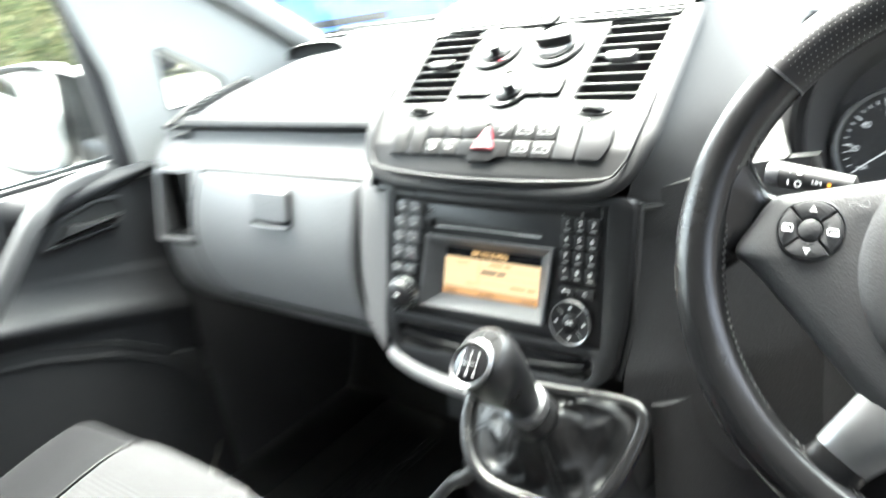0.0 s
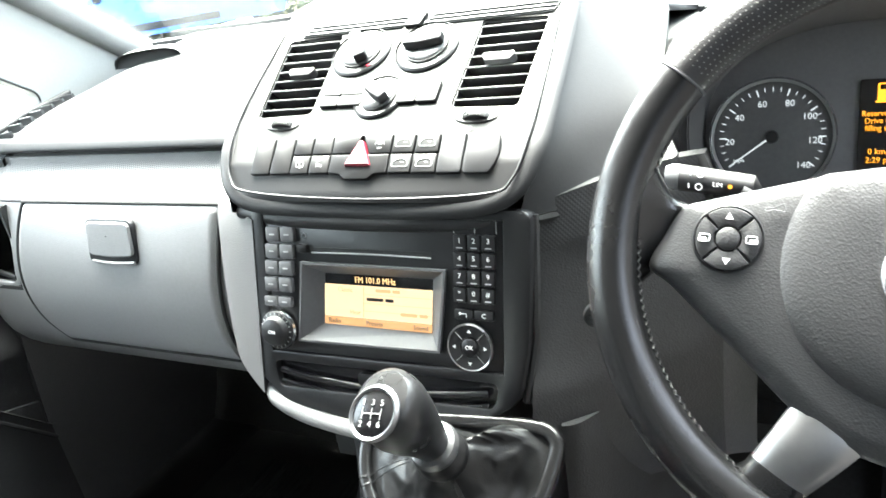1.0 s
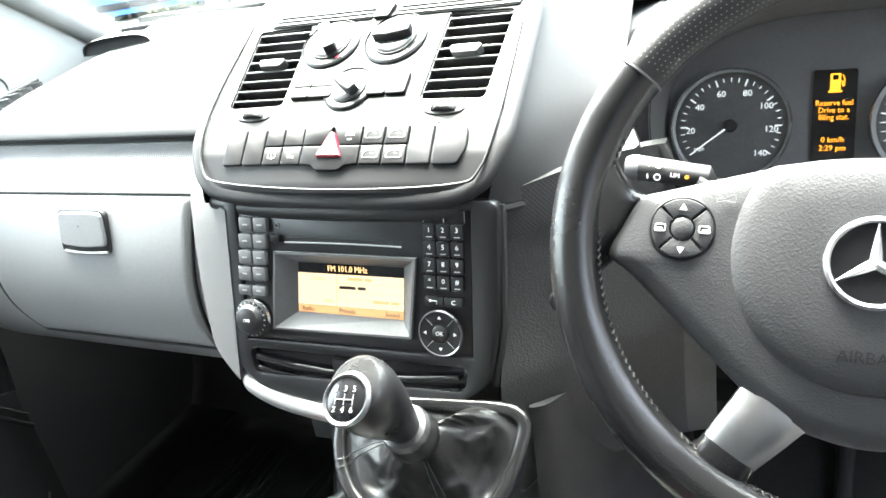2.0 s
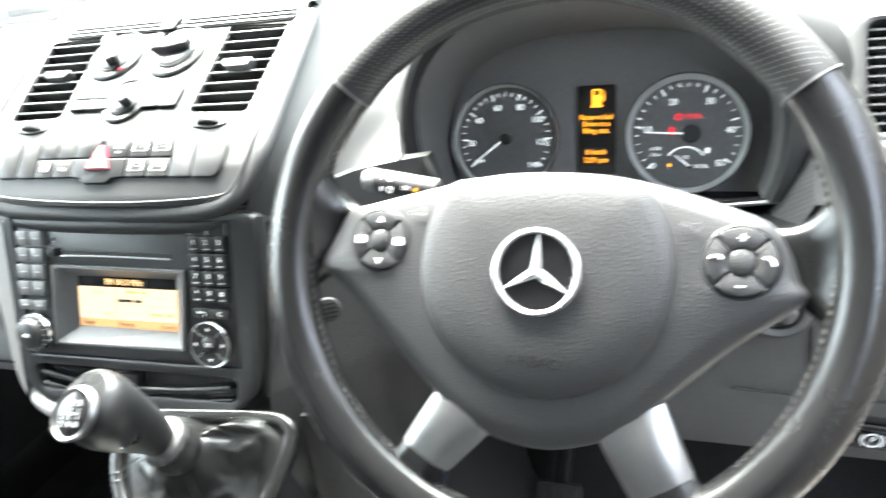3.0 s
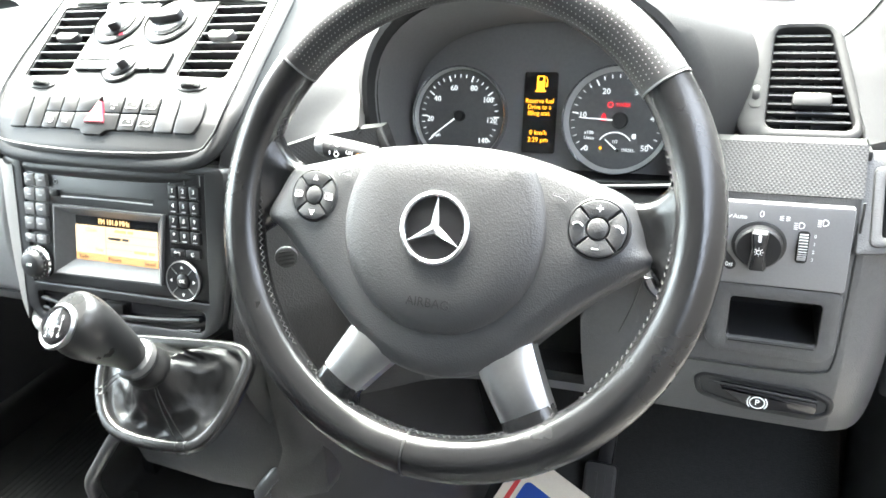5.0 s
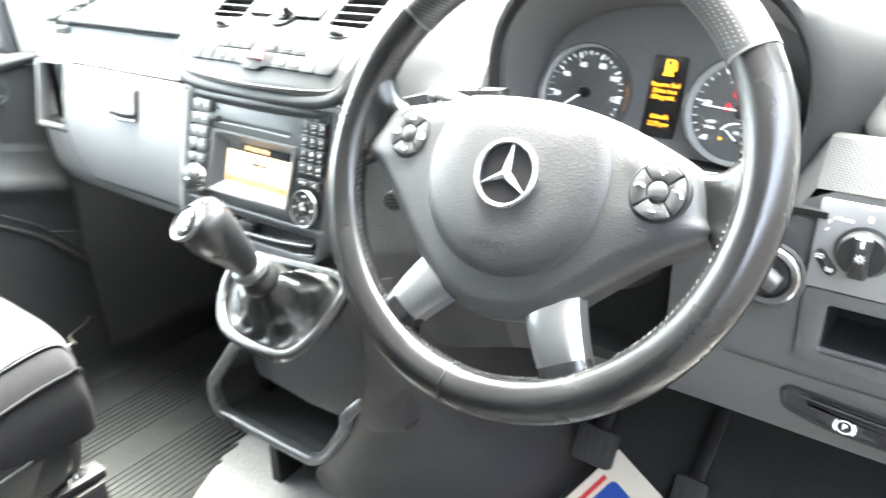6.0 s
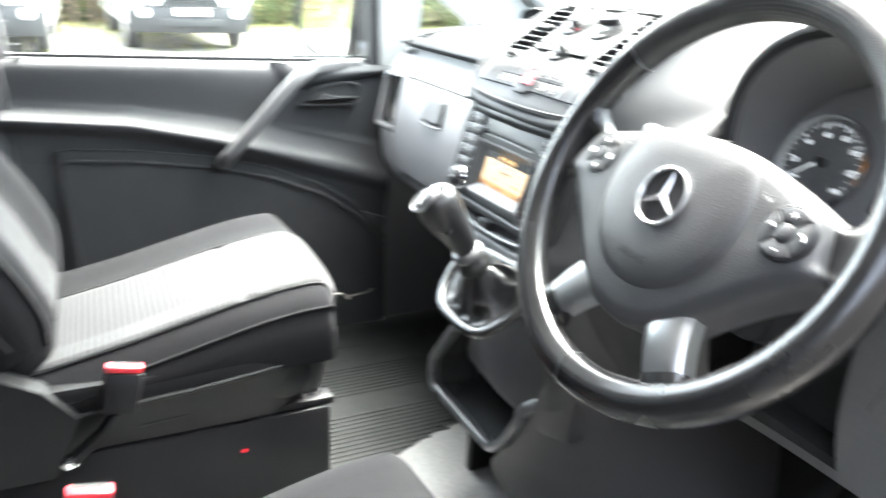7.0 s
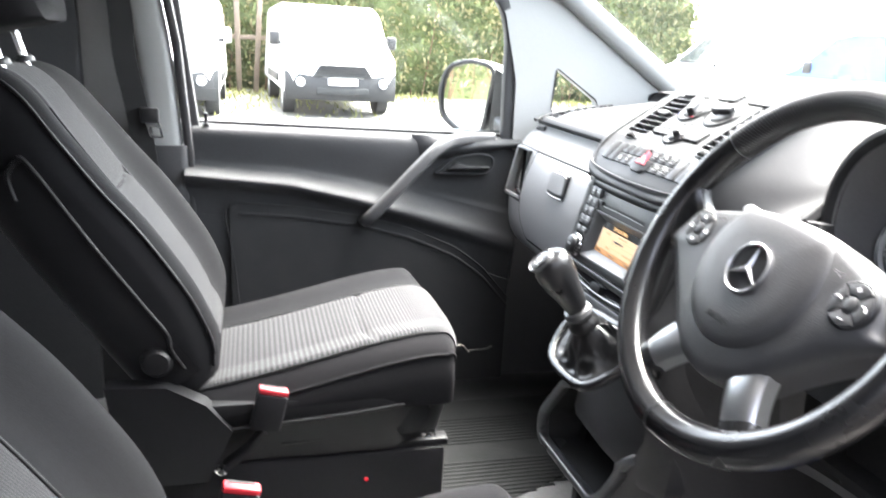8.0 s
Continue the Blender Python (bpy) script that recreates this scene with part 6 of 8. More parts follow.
for t, y in (("Reserve fuel", 0.0185), ("Drive to a", 0.0120), ("filling stat.", 0.0055), ("0 km/h", -0.0152), ("2:29 pm", -0.0228)):
    words(t, 0.0073, at(CL, -0.0018, y, -0.0017), AMBER, screen, wide=0.86 if y > 0 else 0.95)
for i, (x, y) in enumerate(((-0.1735, -0.0065), (-0.1672, -0.0215), (0.156, -0.014))):
    bar(0.0022, 0.006, at(CL, x, y, -0.004), DIALW, cluster, "indicator_sign")
    bar(0.004, 0.0016, at(CL, x + 0.001, y, -0.004), DIALW, cluster, "indicator_sign")

# ---- steering wheel ----
WH = lean((0.427, 0.565, 1.197), 28) @ Matrix.Rotation(radians(-2.2), 4, "Z")
RIM = WH @ Matrix.Translation((-0.0015, 0.006, -0.015))
RR = 0.1785
WN = (WH.to_3x3() @ Vector((0, 0, 1))).normalized()
wheel = thing("steering_wheel", (0.427, 0.6, 1.02), "black leather four-spoke steering wheel with silver lower spokes", "steering wheel")


def rim_arc(a0, a1, n, r0=RR, section=None, closed=False):
    pts = [RIM @ Vector((r0 * math.cos(radians(mixv(a0, a1, i / n))), r0 * math.sin(radians(mixv(a0, a1, i / n))), 0)) for i in range(n + (0 if closed else 1))]
    return sweep(pts, section or circle(0.0165, 20, ry=0.0175), closed, up=lambda i: WN)


grip = [(q[0] * 0.90, q[1] * 0.94) for q in spline([(0.0195, 0.0), (0.0155, 0.011), (0.001, 0.0175), (-0.014, 0.0115), (-0.0185, 0.0), (-0.014, -0.012), (0.0, -0.0165), (0.0155, -0.012)], 3, True)]
part("rim_top", rim_arc(36.5, 143.5, 48, section=[(q[0] * 1.04, q[1] * 1.04) for q in grip]), PERF, wheel, "perforated leather upper rim")
part("rim_lower", rim_arc(144.2, 395.8, 100, section=grip), LEATHER, wheel, "smooth worn leather lower rim")
# raised edge at each seam
for a in (36.2, 143.8, 268.5):
    part("rim_seam", rim_arc(a - 0.22, a + 0.22, 2, section=[(q[0] * 1.055, q[1] * 1.055) for q in grip]), KEYL if a < 200 else BLACK, wheel)
# rows of punched dots on the upper rim
bm = bmesh.new()
for row in range(19):
    b = radians(-20 + 11.2 * row)
    for i in range(86):
        a = radians(38 + 104 * (i + 0.5 * (row % 2)) / 86)
        rr, h = RR + 0.0184 * math.cos(b), 0.0173 * math.sin(b)
        c = RIM @ Vector((rr * math.cos(a), rr * math.sin(a), h))
        n = (WH.to_3x3() @ Vector((math.cos(b) * math.cos(a), math.cos(b) * math.sin(a), math.sin(b)))).normalized()
        f = n.to_track_quat("Z", "Y").to_matrix().to_4x4()
        f.translation = c + n * 0.00035
        bm.faces.new([bm.verts.new(f @ Vector((0.00055 * math.cos(k), 0.00055 * math.sin(k), 0))) for k in (0.5, 1.55, 2.6, 3.65, 4.7, 5.75)])
tagged(part("perforation", bm, HOLE, wheel, smooth=0), kind="stuff")
# zigzag stitching along the inside of the lower rim
for a0, a1, n in ((157, 226, 76), (232, 308, 84), (316, 383, 72)):
    pts = []
    for i in range(n + 1):
        a = radians(mixv(a0, a1, i / n))
        r = RR - 0.0163 - (0.0 if i % 2 else 0.0012)
        pts.append(RIM @ Vector((r * math.cos(a), r * math.sin(a), 0.0045 if i % 2 else 0.002)))
    part("stitching", sweep(pts, circle(0.00045, 5), up=lambda i: WN), THREAD, wheel)

hub_line = [(-0.1365, 0.0312), (-0.1250, 0.0345), (-0.0709, 0.0492), (-0.0342, 0.0576), (0.0015, 0.0600), (0.0359, 0.0590), (0.0693, 0.0530), (0.1040, 0.043), (0.1285, 0.0335), (0.1385, 0.0200), (0.1455, 0.0015), (0.1485, -0.0110), (0.1105, -0.0424), (0.0772, -0.0757), (0.0542, -0.0990), (0.0100, -0.1150), (-0.032, -0.1105), (-0.0608, -0.0950), (-0.1027, -0.0580), (-0.1420, -0.0230), (-0.1585, -0.0105), (-0.1505, 0.0098), (-0.1425, 0.0258)]
hub_pts = [(q[0], q[1]) for q in spline([Vector((*q, 0)) for q in hub_line], 4, True)]


def dome(pts, m, z0, z1, steps=((1.0, 0.0), (0.985, 0.45), (0.95, 0.72), (0.85, 0.9), (0.6, 0.98), (0.3, 1.0)), bm=None):
    """A softly domed cushion over an outline."""
    bm = bm or bmesh.new()
    cx, cy = sum(q[0] for q in pts) / len(pts), sum(q[1] for q in pts) / len(pts)
    rows = [[bm.verts.new(m @ Vector((*q, z0))) for q in pts]]
    for s, k in steps:
        rows.append([bm.verts.new(m @ Vector((cx + (q[0] - cx) * s, cy + (q[1] - cy) * s, mixv(z0 * 0.3, z1, k)))) for q in pts])
    for a, b in zip(rows, rows[1:]):
        for i in range(len(pts)):
            j = (i + 1) % len(pts)
            bm.faces.new((a[i], a[j], b[j], b[i]))
    bm.faces.new(rows[0])
    bm.faces.new(rows[-1])
    return bm


HB = at(WH, 0, 0, -0.013)
part("hub_cover", dome(hub_pts, HB, -0.040, 0.008), AIRBAG, wheel, "grained dark hub cover")
air = [(x, min(y, 0.0565 - 1.5 * x * x)) for x, y in circle(0.0805, 64, -0.001, -0.002)]
cushion = part("airbag_cover", dome(air, HB, 0.0, 0.0155, ((1.0, 0.30), (0.985, 0.46), (0.95, 0.62), (0.86, 0.80), (0.6, 0.95), (0.3, 1.0))), AIRBAG, wheel, "grained round airbag cover")
words("AIRBAG", 0.0098, at(HB, -0.001, -0.0585, 0.0136) @ Matrix.Rotation(radians(4), 4, "X"), FASCIA, cushion, depth=0.0006)
# emblem: a three-pointed star in a ring
EM = at(HB, -0.002, -0.004, 0.0150)
emb = part("emblem", lathe([(0.0, 0.0), (0.0235, 0.0), (0.0235, 0.0012), (0, 0.0018)], EM, 48), GLOSS, wheel, "round silver emblem on black ground")
part("emblem_ring", lathe([(0.0233, 0.0005), (0.0233, 0.003), (0.0248, 0.0042), (0.0268, 0.003), (0.0270, -0.0005)], EM, 56), EMBLEM, emb)
bm = bmesh.new()
tip = bm.verts.new(EM @ Vector((0, 0, 0.0042)))
outer = []
for i in range(3):
    a = radians(90 + 120 * i)
    outer.append(bm.verts.new(EM @ Vector((0.0238 * math.cos(a), 0.0238 * math.sin(a), 0.0024))))
    b = a + radians(60)
    outer.append(bm.verts.new(EM @ Vector((0.0040 * math.cos(b), 0.0040 * math.sin(b), 0.0014))))
for i in range(6):
    bm.faces.new((tip, outer[i], outer[(i + 1) % 6]))
part("emblem_star", bm, EMBLEM, emb, smooth=0)
# horn signs
for s in (-1, 1):
    line([(-0.007, 0.0012), (-0.001, 0.0008), (0.006, 0.0032), (0.0072, 0.0), (0.006, -0.0032), (-0.001, -0.0008), (-0.007, -0.0012)], 0.0004, at(HB, s * 0.0845, 0.0290, 0.0085, -s * 10) @ Matrix.Scale(0.8, 4), KEYL, wheel, "horn_sign", True)


def button_pad(x, y, r, kind):
    m = at(HB, x, y, 0.0050)
    p = part("button_pad", lathe([(r + 0.0012, -0.008), (r + 0.0012, 0.0020), (r, 0.0030), (r * 0.96, 0.0022), (0, 0.0022)], m, 44), BLACK, wheel)
    for i in range(4):
        a0, a1 = 90 * i - 42, 90 * i + 42
        seg = [(r * 0.40 * math.cos(radians(mixv(a0, a1, k / 8))), r * 0.40 * math.sin(radians(mixv(a0, a1, k / 8)))) for k in range(9)]
        seg += [(r * 0.95 * math.cos(radians(mixv(a1, a0, k / 8))), r * 0.95 * math.sin(radians(mixv(a1, a0, k / 8)))) for k in range(9)]
        part("button", plate(seg, m, 0.0, 0.0042, bevel=0.0009), AIRBAG, p)
        c, s = math.cos(radians(90 * i)) * r * 0.67, math.sin(radians(90 * i)) * r * 0.67
        q = at(m, c, s, 0.0043)
        if kind == 0:
            if i in (1, 3):
                part("arrow", plate([(-0.0024, -0.0016), (0.0024, -0.0016), (0, 0.0026)], at(q, 0, 0, 0, 0 if i == 1 else 180), 0, 0.0003), WHITE, p)
            else:
                line(rrect(0.006, 0.004, 0.0004, 1), 0.0004, q, WHITE, p, "page_sign", True)
                bar(0.005, 0.003, at(q, 0.0012 if i == 0 else -0.0012, -0.0012), WHITE, p, "page_sign")
        elif i == 1:
            bar(0.0046, 0.0009, q, WHITE, p, "plus_sign")
            bar(0.0009, 0.0046, q, WHITE, p, "plus_sign")
        elif i == 3:
            bar(0.0046, 0.0009, q, WHITE, p, "minus_sign")
        else:
            line([(0.0034 * math.cos(radians(t)), 0.0026 * math.sin(radians(t))) for t in range(20, 161, 20)], 0.0008, at(q, 0, 0, 0, -35 if i == 0 else 0), WHITE, p, "phone_sign")
    part("centre_button", lathe([(r * 0.34, 0.0), (r * 0.34, 0.0042), (r * 0.28, 0.0050), (0, 0.0052)], m, 28), AIRBAG, p)


button_pad(-0.1095, 0.0095, 0.0200, 0)
button_pad(0.1125, 0.0100, 0.0205, 1)


# upper spoke arms: leather webs that spread from the hub's edge into the rim
def bend(a, b, c, t):
    return a.lerp(b, t).lerp(b.lerp(c, t), t)


def spoke_arm(edge, control_top, control_low, a_top, a_low):
    inner = spline([Vector((*q, 0)) for q in edge], 6)

    def on_rim(v):
        a = radians(mixv(a_top, a_low, v))
        return Vector((-0.0015 + (RR - 0.004) * math.cos(a), 0.006 + (RR - 0.004) * math.sin(a), 0))

    def fn(u, v):
        k = v * (len(inner) - 1)
        i = min(int(k), len(inner) - 2)
        e = inner[i].lerp(inner[i + 1], k - i)
        t = bend(inner[0], Vector((*control_top, 0)), on_rim(0), u)
        b = bend(inner[-1], Vector((*control_low, 0)), on_rim(1), u)
        p = t.lerp(b, v) + e.lerp(on_rim(v), u) - inner[0].lerp(inner[-1], v).lerp(on_rim(0).lerp(on_rim(1), v), u)
        rise = u * u * (3 - 2 * u)
        return WH @ Vector((p.x, p.y, -0.0205 + 0.0175 * rise - 0.010 * abs(2 * v - 1) ** 5 * (1 - 0.5 * u)))
    part("spoke_arm", sheet(fn, 20, 24, WN * -0.014), LEATHER, wheel, smooth=60)


spoke_arm([(-0.1330, 0.0325), (-0.1400, 0.0255), (-0.1480, 0.0090), (-0.1550, -0.0110)], (-0.1530, 0.0300), (-0.1635, -0.0190), 158, 194)
spoke_arm([(0.1260, 0.0330), (0.1360, 0.0190), (0.1430, 0.0000), (0.1460, -0.0110)], (0.1560, 0.0270), (0.1555, -0.0190), 21, -13)
# silver lower spokes
for s, quad in ((-1, [(-0.0605, -0.0740), (-0.0205, -0.0985), (-0.0570, -0.1385), (-0.0880, -0.1225)]), (1, [(0.0325, -0.0930), (0.0735, -0.0725), (0.0965, -0.1200), (0.0622, -0.1375)])):
    q4 = [Vector((*q, 0)) for q in quad]
    def spoke(u, v, q4=q4):
        """A bowed band from the hub to the rim, round across."""
        p = q4[0].lerp(q4[1], u).lerp(q4[3].lerp(q4[2], u), v)
        return WH @ Vector((p.x, p.y, -0.012 + 0.003 * math.sin(math.pi * v) - 0.006 * abs(2 * u - 1) ** 3 + 0.003 * v))
    part("silver_spoke", sheet(spoke, 20, 8, WN * -0.016), SATIN, wheel, "brushed silver lower spoke")
    c = Vector(((quad[2][0] + quad[3][0]) / 2, (quad[2][1] + quad[3][1]) / 2, -0.019))
    d = Vector((c.x, c.y, 0)).normalized()
    w = (Vector(quad[2]) - Vector(quad[3])).length
    part("spoke_foot", sweep([WH @ (c - d * 0.003), WH @ (c + d * 0.004), WH @ (c + d * 0.009 - Vector((0, 0, 0.001))), WH @ (c + d * 0.015 - Vector((0, 0, 0.003)))], [(q[0] * w, q[1]) for q in spline([(-0.52, 0.0), (-0.40, 0.009), (0.0, 0.011), (0.40, 0.009), (0.52, 0.0), (0.4, -0.012), (-0.4, -0.012)], 3, True)], up=lambda i: WN, scales=[1.0, 1.02, 1.1, 1.2]), LEATHER, wheel, smooth=70)

# steering column cover and the cruise stalk
column = thing("steering_column", (0.427, 0.72, 1.0), "dark plastic steering column cover", "steering column")
part("cowl", sweep([(0.427, 0.60, 1.178), (0.427, 0.66, 1.150), (0.427, 0.80, 1.10)], rrect(0.12, 0.085, 0.03, 4), up=(0, 0, 1)), BLACK, column)
part("lower_cowl", sweep([(0.425, 0.66, 1.085), (0.425, 0.74, 1.055), (0.425, 0.86, 1.03)], rrect(0.10, 0.05, 0.02, 4), up=(0, 0, 1)), SHELL, column)
stalk = thing("cruise_stalk", (0.30, 0.66, 1.20), "short black cruise control stalk with white signs", "control stalk")
part("shaft", sweep([(0.39, 0.664, 1.165), (0.345, 0.664, 1.190), (0.318, 0.664, 1.203)], 0.007), STALKP, stalk)
SK = basis((0.297, 0.662, 1.213), (0.97, -0.03, -0.14), (0.1, 0.35, 0.9))
part("paddle", lathe([(0.0, -0.028), (0.0080, -0.028), (0.0095, -0.022), (0.0092, 0.0), (0.0085, 0.03), (0.0, 0.036)], at(SK, 0, 0, -0.010) @ Matrix.Rotation(radians(90), 4, "Y"), 28), STALKP, stalk)
part("end_cap", lathe([(0.0, -0.032), (0.0072, -0.031), (0.0092, -0.027), (0.0097, -0.021), (0.0090, -0.0205)], at(SK, 0, 0, -0.010) @ Matrix.Rotation(radians(90), 4, "Y"), 28), KEYL, stalk)
for x, y in ((-0.012, 0.004), (-0.012, -0.005)):
    line(circle(0.0022, 12), 0.0003, at(SK, x + 0.006, y, -0.0008), WHITE, stalk, "stalk_sign", True)
    bar(0.0008, 0.0036, at(SK, x - 0.001, y, -0.0008, 10), WHITE, stalk, "stalk_sign")
words("LIM", 0.0045, at(SK, 0.0065, -0.002, -0.0009), WHITE, stalk)
part("stalk_light", plate(circle(0.0015, 10), at(SK, 0.0150, -0.002, -0.0012), 0, 0.0006), AMBER, stalk)

# ---- passenger's door ----
def door_ridge(y):
    return curve_at([(-0.1, 1.055), (-0.02, 1.05), (0.2, 1.03), (0.37, 0.992), (0.52, 0.95), (0.67, 0.90), (0.85, 0.84)], 0, y)[1]


DOORX = [tuple(q) for q in spline([(-0.885, 0.16), (-0.868, 0.163), (-0.845, 0.15), (-0.838, 0.12), (-0.842, 0.06), (-0.838, 0.04), (-0.815, 0.022), (-0.790, 0.010), (-0.785, 0.0), (-0.793, -0.012), (-0.812, -0.03), (-0.822, -0.06), (-0.825, -0.1)], 4)]


def door_top(u, v):
    """The door's inner panel from the sill to below the arm rest."""
    y = mixv(-0.045, 0.80, u)
    x, dz = along(DOORX, v)
    r = door_ridge(y)
    high = (1.168 - 0.018 * u) - r
    z = r + (dz * high / 0.163 if dz > 0 else dz)
    soft = max(0, min(1, (y - 0.45) / 0.3))
    x = mixv(x, -0.835 if dz < 0.05 else x, soft * 0.75)
    return (x, y, z)


door = thing("door_1", (-0.85, 0.36, 0.5), "grey moulded plastic passenger door with diagonal grab handle", "door", kind="structure")
part("upper_panel", sheet(door_top, 60, 60, (-0.02, 0, 0)), DOORP, door)


def pocket_line(y):
    return curve_at([(0.04, 0.975), (0.062, 0.985), (0.2, 0.976), (0.373, 0.951), (0.5, 0.918), (0.62, 0.868), (0.70, 0.812), (0.80, 0.70)], 0, y)[1]


def door_low(u, v):
    y = mixv(-0.045, 0.80, u)
    top = door_ridge(y) - 0.095
    return (-0.824, y, mixv(0.47, top, v))


part("lower_panel", sheet(door_low, 30, 20, (-0.02, 0, 0)), DOORP, door)


part("pocket_gap", sweep([(-0.809, y, pocket_line(y) + 0.001) for y in np.linspace(0.06, 0.78, 30)], 0.0016, up=(1, 0, 0)), DARK, door)
part("pocket_end", sweep(spline([(-0.80, 0.07, 0.984), (-0.80, 0.045, 0.968), (-0.80, 0.047, 0.93), (-0.80, 0.062, 0.85), (-0.80, 0.075, 0.7)], 5), 0.0016, up=(1, 0, 0)), DOORD, door)
part("pocket_lining", sheet(lambda u, v: (-0.810 + 0.006 * (1 - v), mixv(0.055, 0.78, u), mixv(0.47, pocket_line(mixv(0.055, 0.78, u)), v)), 30, 10, (-0.01, 0, 0)), DOORD, door, "dark pocket lining")
part("pocket_lip", sweep([(-0.807, y, pocket_line(y) - 0.024) for y in np.linspace(0.075, 0.78, 30)], circle(0.0035, 8, ry=0.002), up=(1, 0, 0)), DOORD, door)
# grab handle
gp = spline([(-0.800, 0.378, 0.938), (-0.772, 0.395, 0.962), (-0.768, 0.45, 1.022), (-0.768, 0.51, 1.088), (-0.775, 0.558, 1.132), (-0.80, 0.60, 1.148), (-0.83, 0.66, 1.150), (-0.845, 0.72, 1.148)], 6)
part("grab_handle", sweep(gp, rrect(0.030, 0.026, 0.010, 4), up=(1, 0, 0), scales=[0.85, 0.9] + [1.0] * (len(gp) - 2)), LOWERD, door, "smooth grey diagonal grab handle")
part("handle_plate", sheet(lambda u, v: (-0.850 + 0.017 * min(1, u * 5) + 0.028 * math.sin(math.pi * v) * (1 - u * 0.6) * min(1, u * 5), mixv(0.505, 0.80, u) + 0.04 * (1 - v) * u, mixv(1.085 + 0.052 * u, 1.156 - 0.008 * u, v)), 14, 8, (-0.012, 0, 0)), DOORP, door)
# inside release lever in its dark dish
dm = basis((-0.826, 0.645, 1.08), (0, 1, 0), (0, 0, 1))
dish = rounded([(-0.085, -0.022), (0.06, -0.022), (0.078, 0.0), (0.072, 0.028), (0.03, 0.036), (-0.035, 0.024)], 0.014)
part("lever_dish", plate(dish, dm, -0.010, 0.006, [inset(dish, 0.006)], 0.002), DOORP, door)
part("dish_floor", plate(inset(dish, 0.004), dm, -0.010, 0.001), DARK, door)
part("release_lever", plate(rounded([(-0.055, -0.010), (0.058, -0.008), (0.062, 0.000), (0.0, 0.002), (-0.028, 0.012)], 0.006), dm, 0.001, 0.016, bevel=0.004), FASCIA, door)
part("lock_pin", lathe([(0.009, 0.0), (0.009, 0.003), (0.004, 0.004), (0.0035, 0.02), (0.005, 0.022), (0.005, 0.028), (0, 0.029)], Matrix.Translation((-0.855, 0.003, 1.165)), 16), BLACK, door)
# window frame, glass and outer skin
for a, b in (((-0.868, -0.028, 1.15), (-0.866, -0.066, 1.46)), ((-0.866, -0.066, 1.46), (-0.82, -0.13, 1.72))):
    part("rear_frame", sweep([a, b], rrect(0.034, 0.03, 0.006, 2), up=(1, 0, 0)), RUBBER, door)
fr = spline([(-0.866, 0.762, 1.14), (-0.866, 0.757, 1.3), (-0.862, 0.75, 1.42), (-0.855, 0.715, 1.50), (-0.84, 0.62, 1.60), (-0.81, 0.46, 1.72)], 5)
part("front_frame", sweep(fr, rrect(0.03, 0.03, 0.006, 2), up=(1, 0, 0)), RUBBER, door)
part("top_frame", sweep([(-0.81, -0.14, 1.72), (-0.81, 0.46, 1.72)], rrect(0.04, 0.04, 0.01, 2), up=(0, 0, 1)), RUBBER, door)
part("sill_seal", sweep([(-0.878, -0.04, 1.170), (-0.878, 0.76, 1.155)], rrect(0.014, 0.010, 0.003, 2)), RUBBER, door)
pane = part("window_pane", plate([(-0.05, 1.12), (0.76, 1.12), (0.76, 1.30), (0.72, 1.50), (0.46, 1.72), (-0.13, 1.72), (-0.06, 1.4)], basis((-0.882, 0, 0), (0, 1, 0), (0, 0, 1)), -0.002, 0.002), GLASS, door)
pane.visible_shadow = False
part("outer_skin", sheet(lambda u, v: (-0.90 - 0.035 * math.sin(math.pi * v), mixv(-0.06, 0.85, u), mixv(0.35, 1.165, v)), 4, 10, (-0.01, 0, 0)), BODYD, door)

# left door mirror, seen through the window
mirror = thing("door_mirror", (-1.06, 0.78, 1.14), "black door mirror with clear glass", "mirror")
MM = basis((-1.075, 0.715, 1.238), (0.80, 0.60, 0), (0, 0, 1))
glass_o = rounded([(-0.092, -0.055), (-0.03, -0.092), (0.052, -0.098), (0.085, 0.085), (0.0, 0.096), (-0.075, 0.078), (-0.096, 0.02)], 0.03, 5)
part("housing", dome(inset(glass_o, -0.012), MM @ Matrix.Rotation(radians(180), 4, "Y") @ Matrix.Diagonal((-1, 1, 1, 1)), 0.0, 0.085), BLACK, mirror)
part("rim", plate(inset(glass_o, -0.012), MM, -0.01, 0.012, [inset(glass_o, 0.001)], 0.003), BLACK, mirror)
part("mirror_glass", plate(glass_o, MM, 0.0, 0.004), MIRROR, mirror)
part("inner_shell", loft([[MM @ Vector((x, y, z)) for x, y, z in r] for r in ([(0.085, -0.10, 0.014), (0.095, 0.085, 0.014), (0.095, 0.085, -0.07), (0.085, -0.10, -0.07)], [(0.135, -0.095, 0.01), (0.14, 0.065, 0.01), (0.14, 0.06, -0.05), (0.135, -0.09, -0.05)])]), BLACK, mirror)
part("arm", sweep([MM @ Vector((0.10, -0.06, -0.03)), (-0.93, 0.80, 1.16), (-0.89, 0.82, 1.15)], rrect(0.07, 0.05, 0.015, 3)), BLACK, mirror)

# side trims of the footwells
for s in (-1, 1):
    solo("kick_panel", plate([(0.76, 0.47), (1.2, 0.47), (1.3, 0.8), (1.3, 1.15), (0.82, 1.15)] , basis((s * 0.835, 0, 0), (0, 1, 0), (0, 0, 1)), -0.015, 0.015), LOWER, "dark plastic kick panel beside the footwell", "kick panel", kind="structure")
    solo("sill_trim", box(s * 0.7575 - 0.0725, s * 0.7575 + 0.0725, -0.1, 1.13, 0.46, 0.484, bevel=0.006), SHELL, "dark plastic door sill trim", "sill trim", kind="structure")
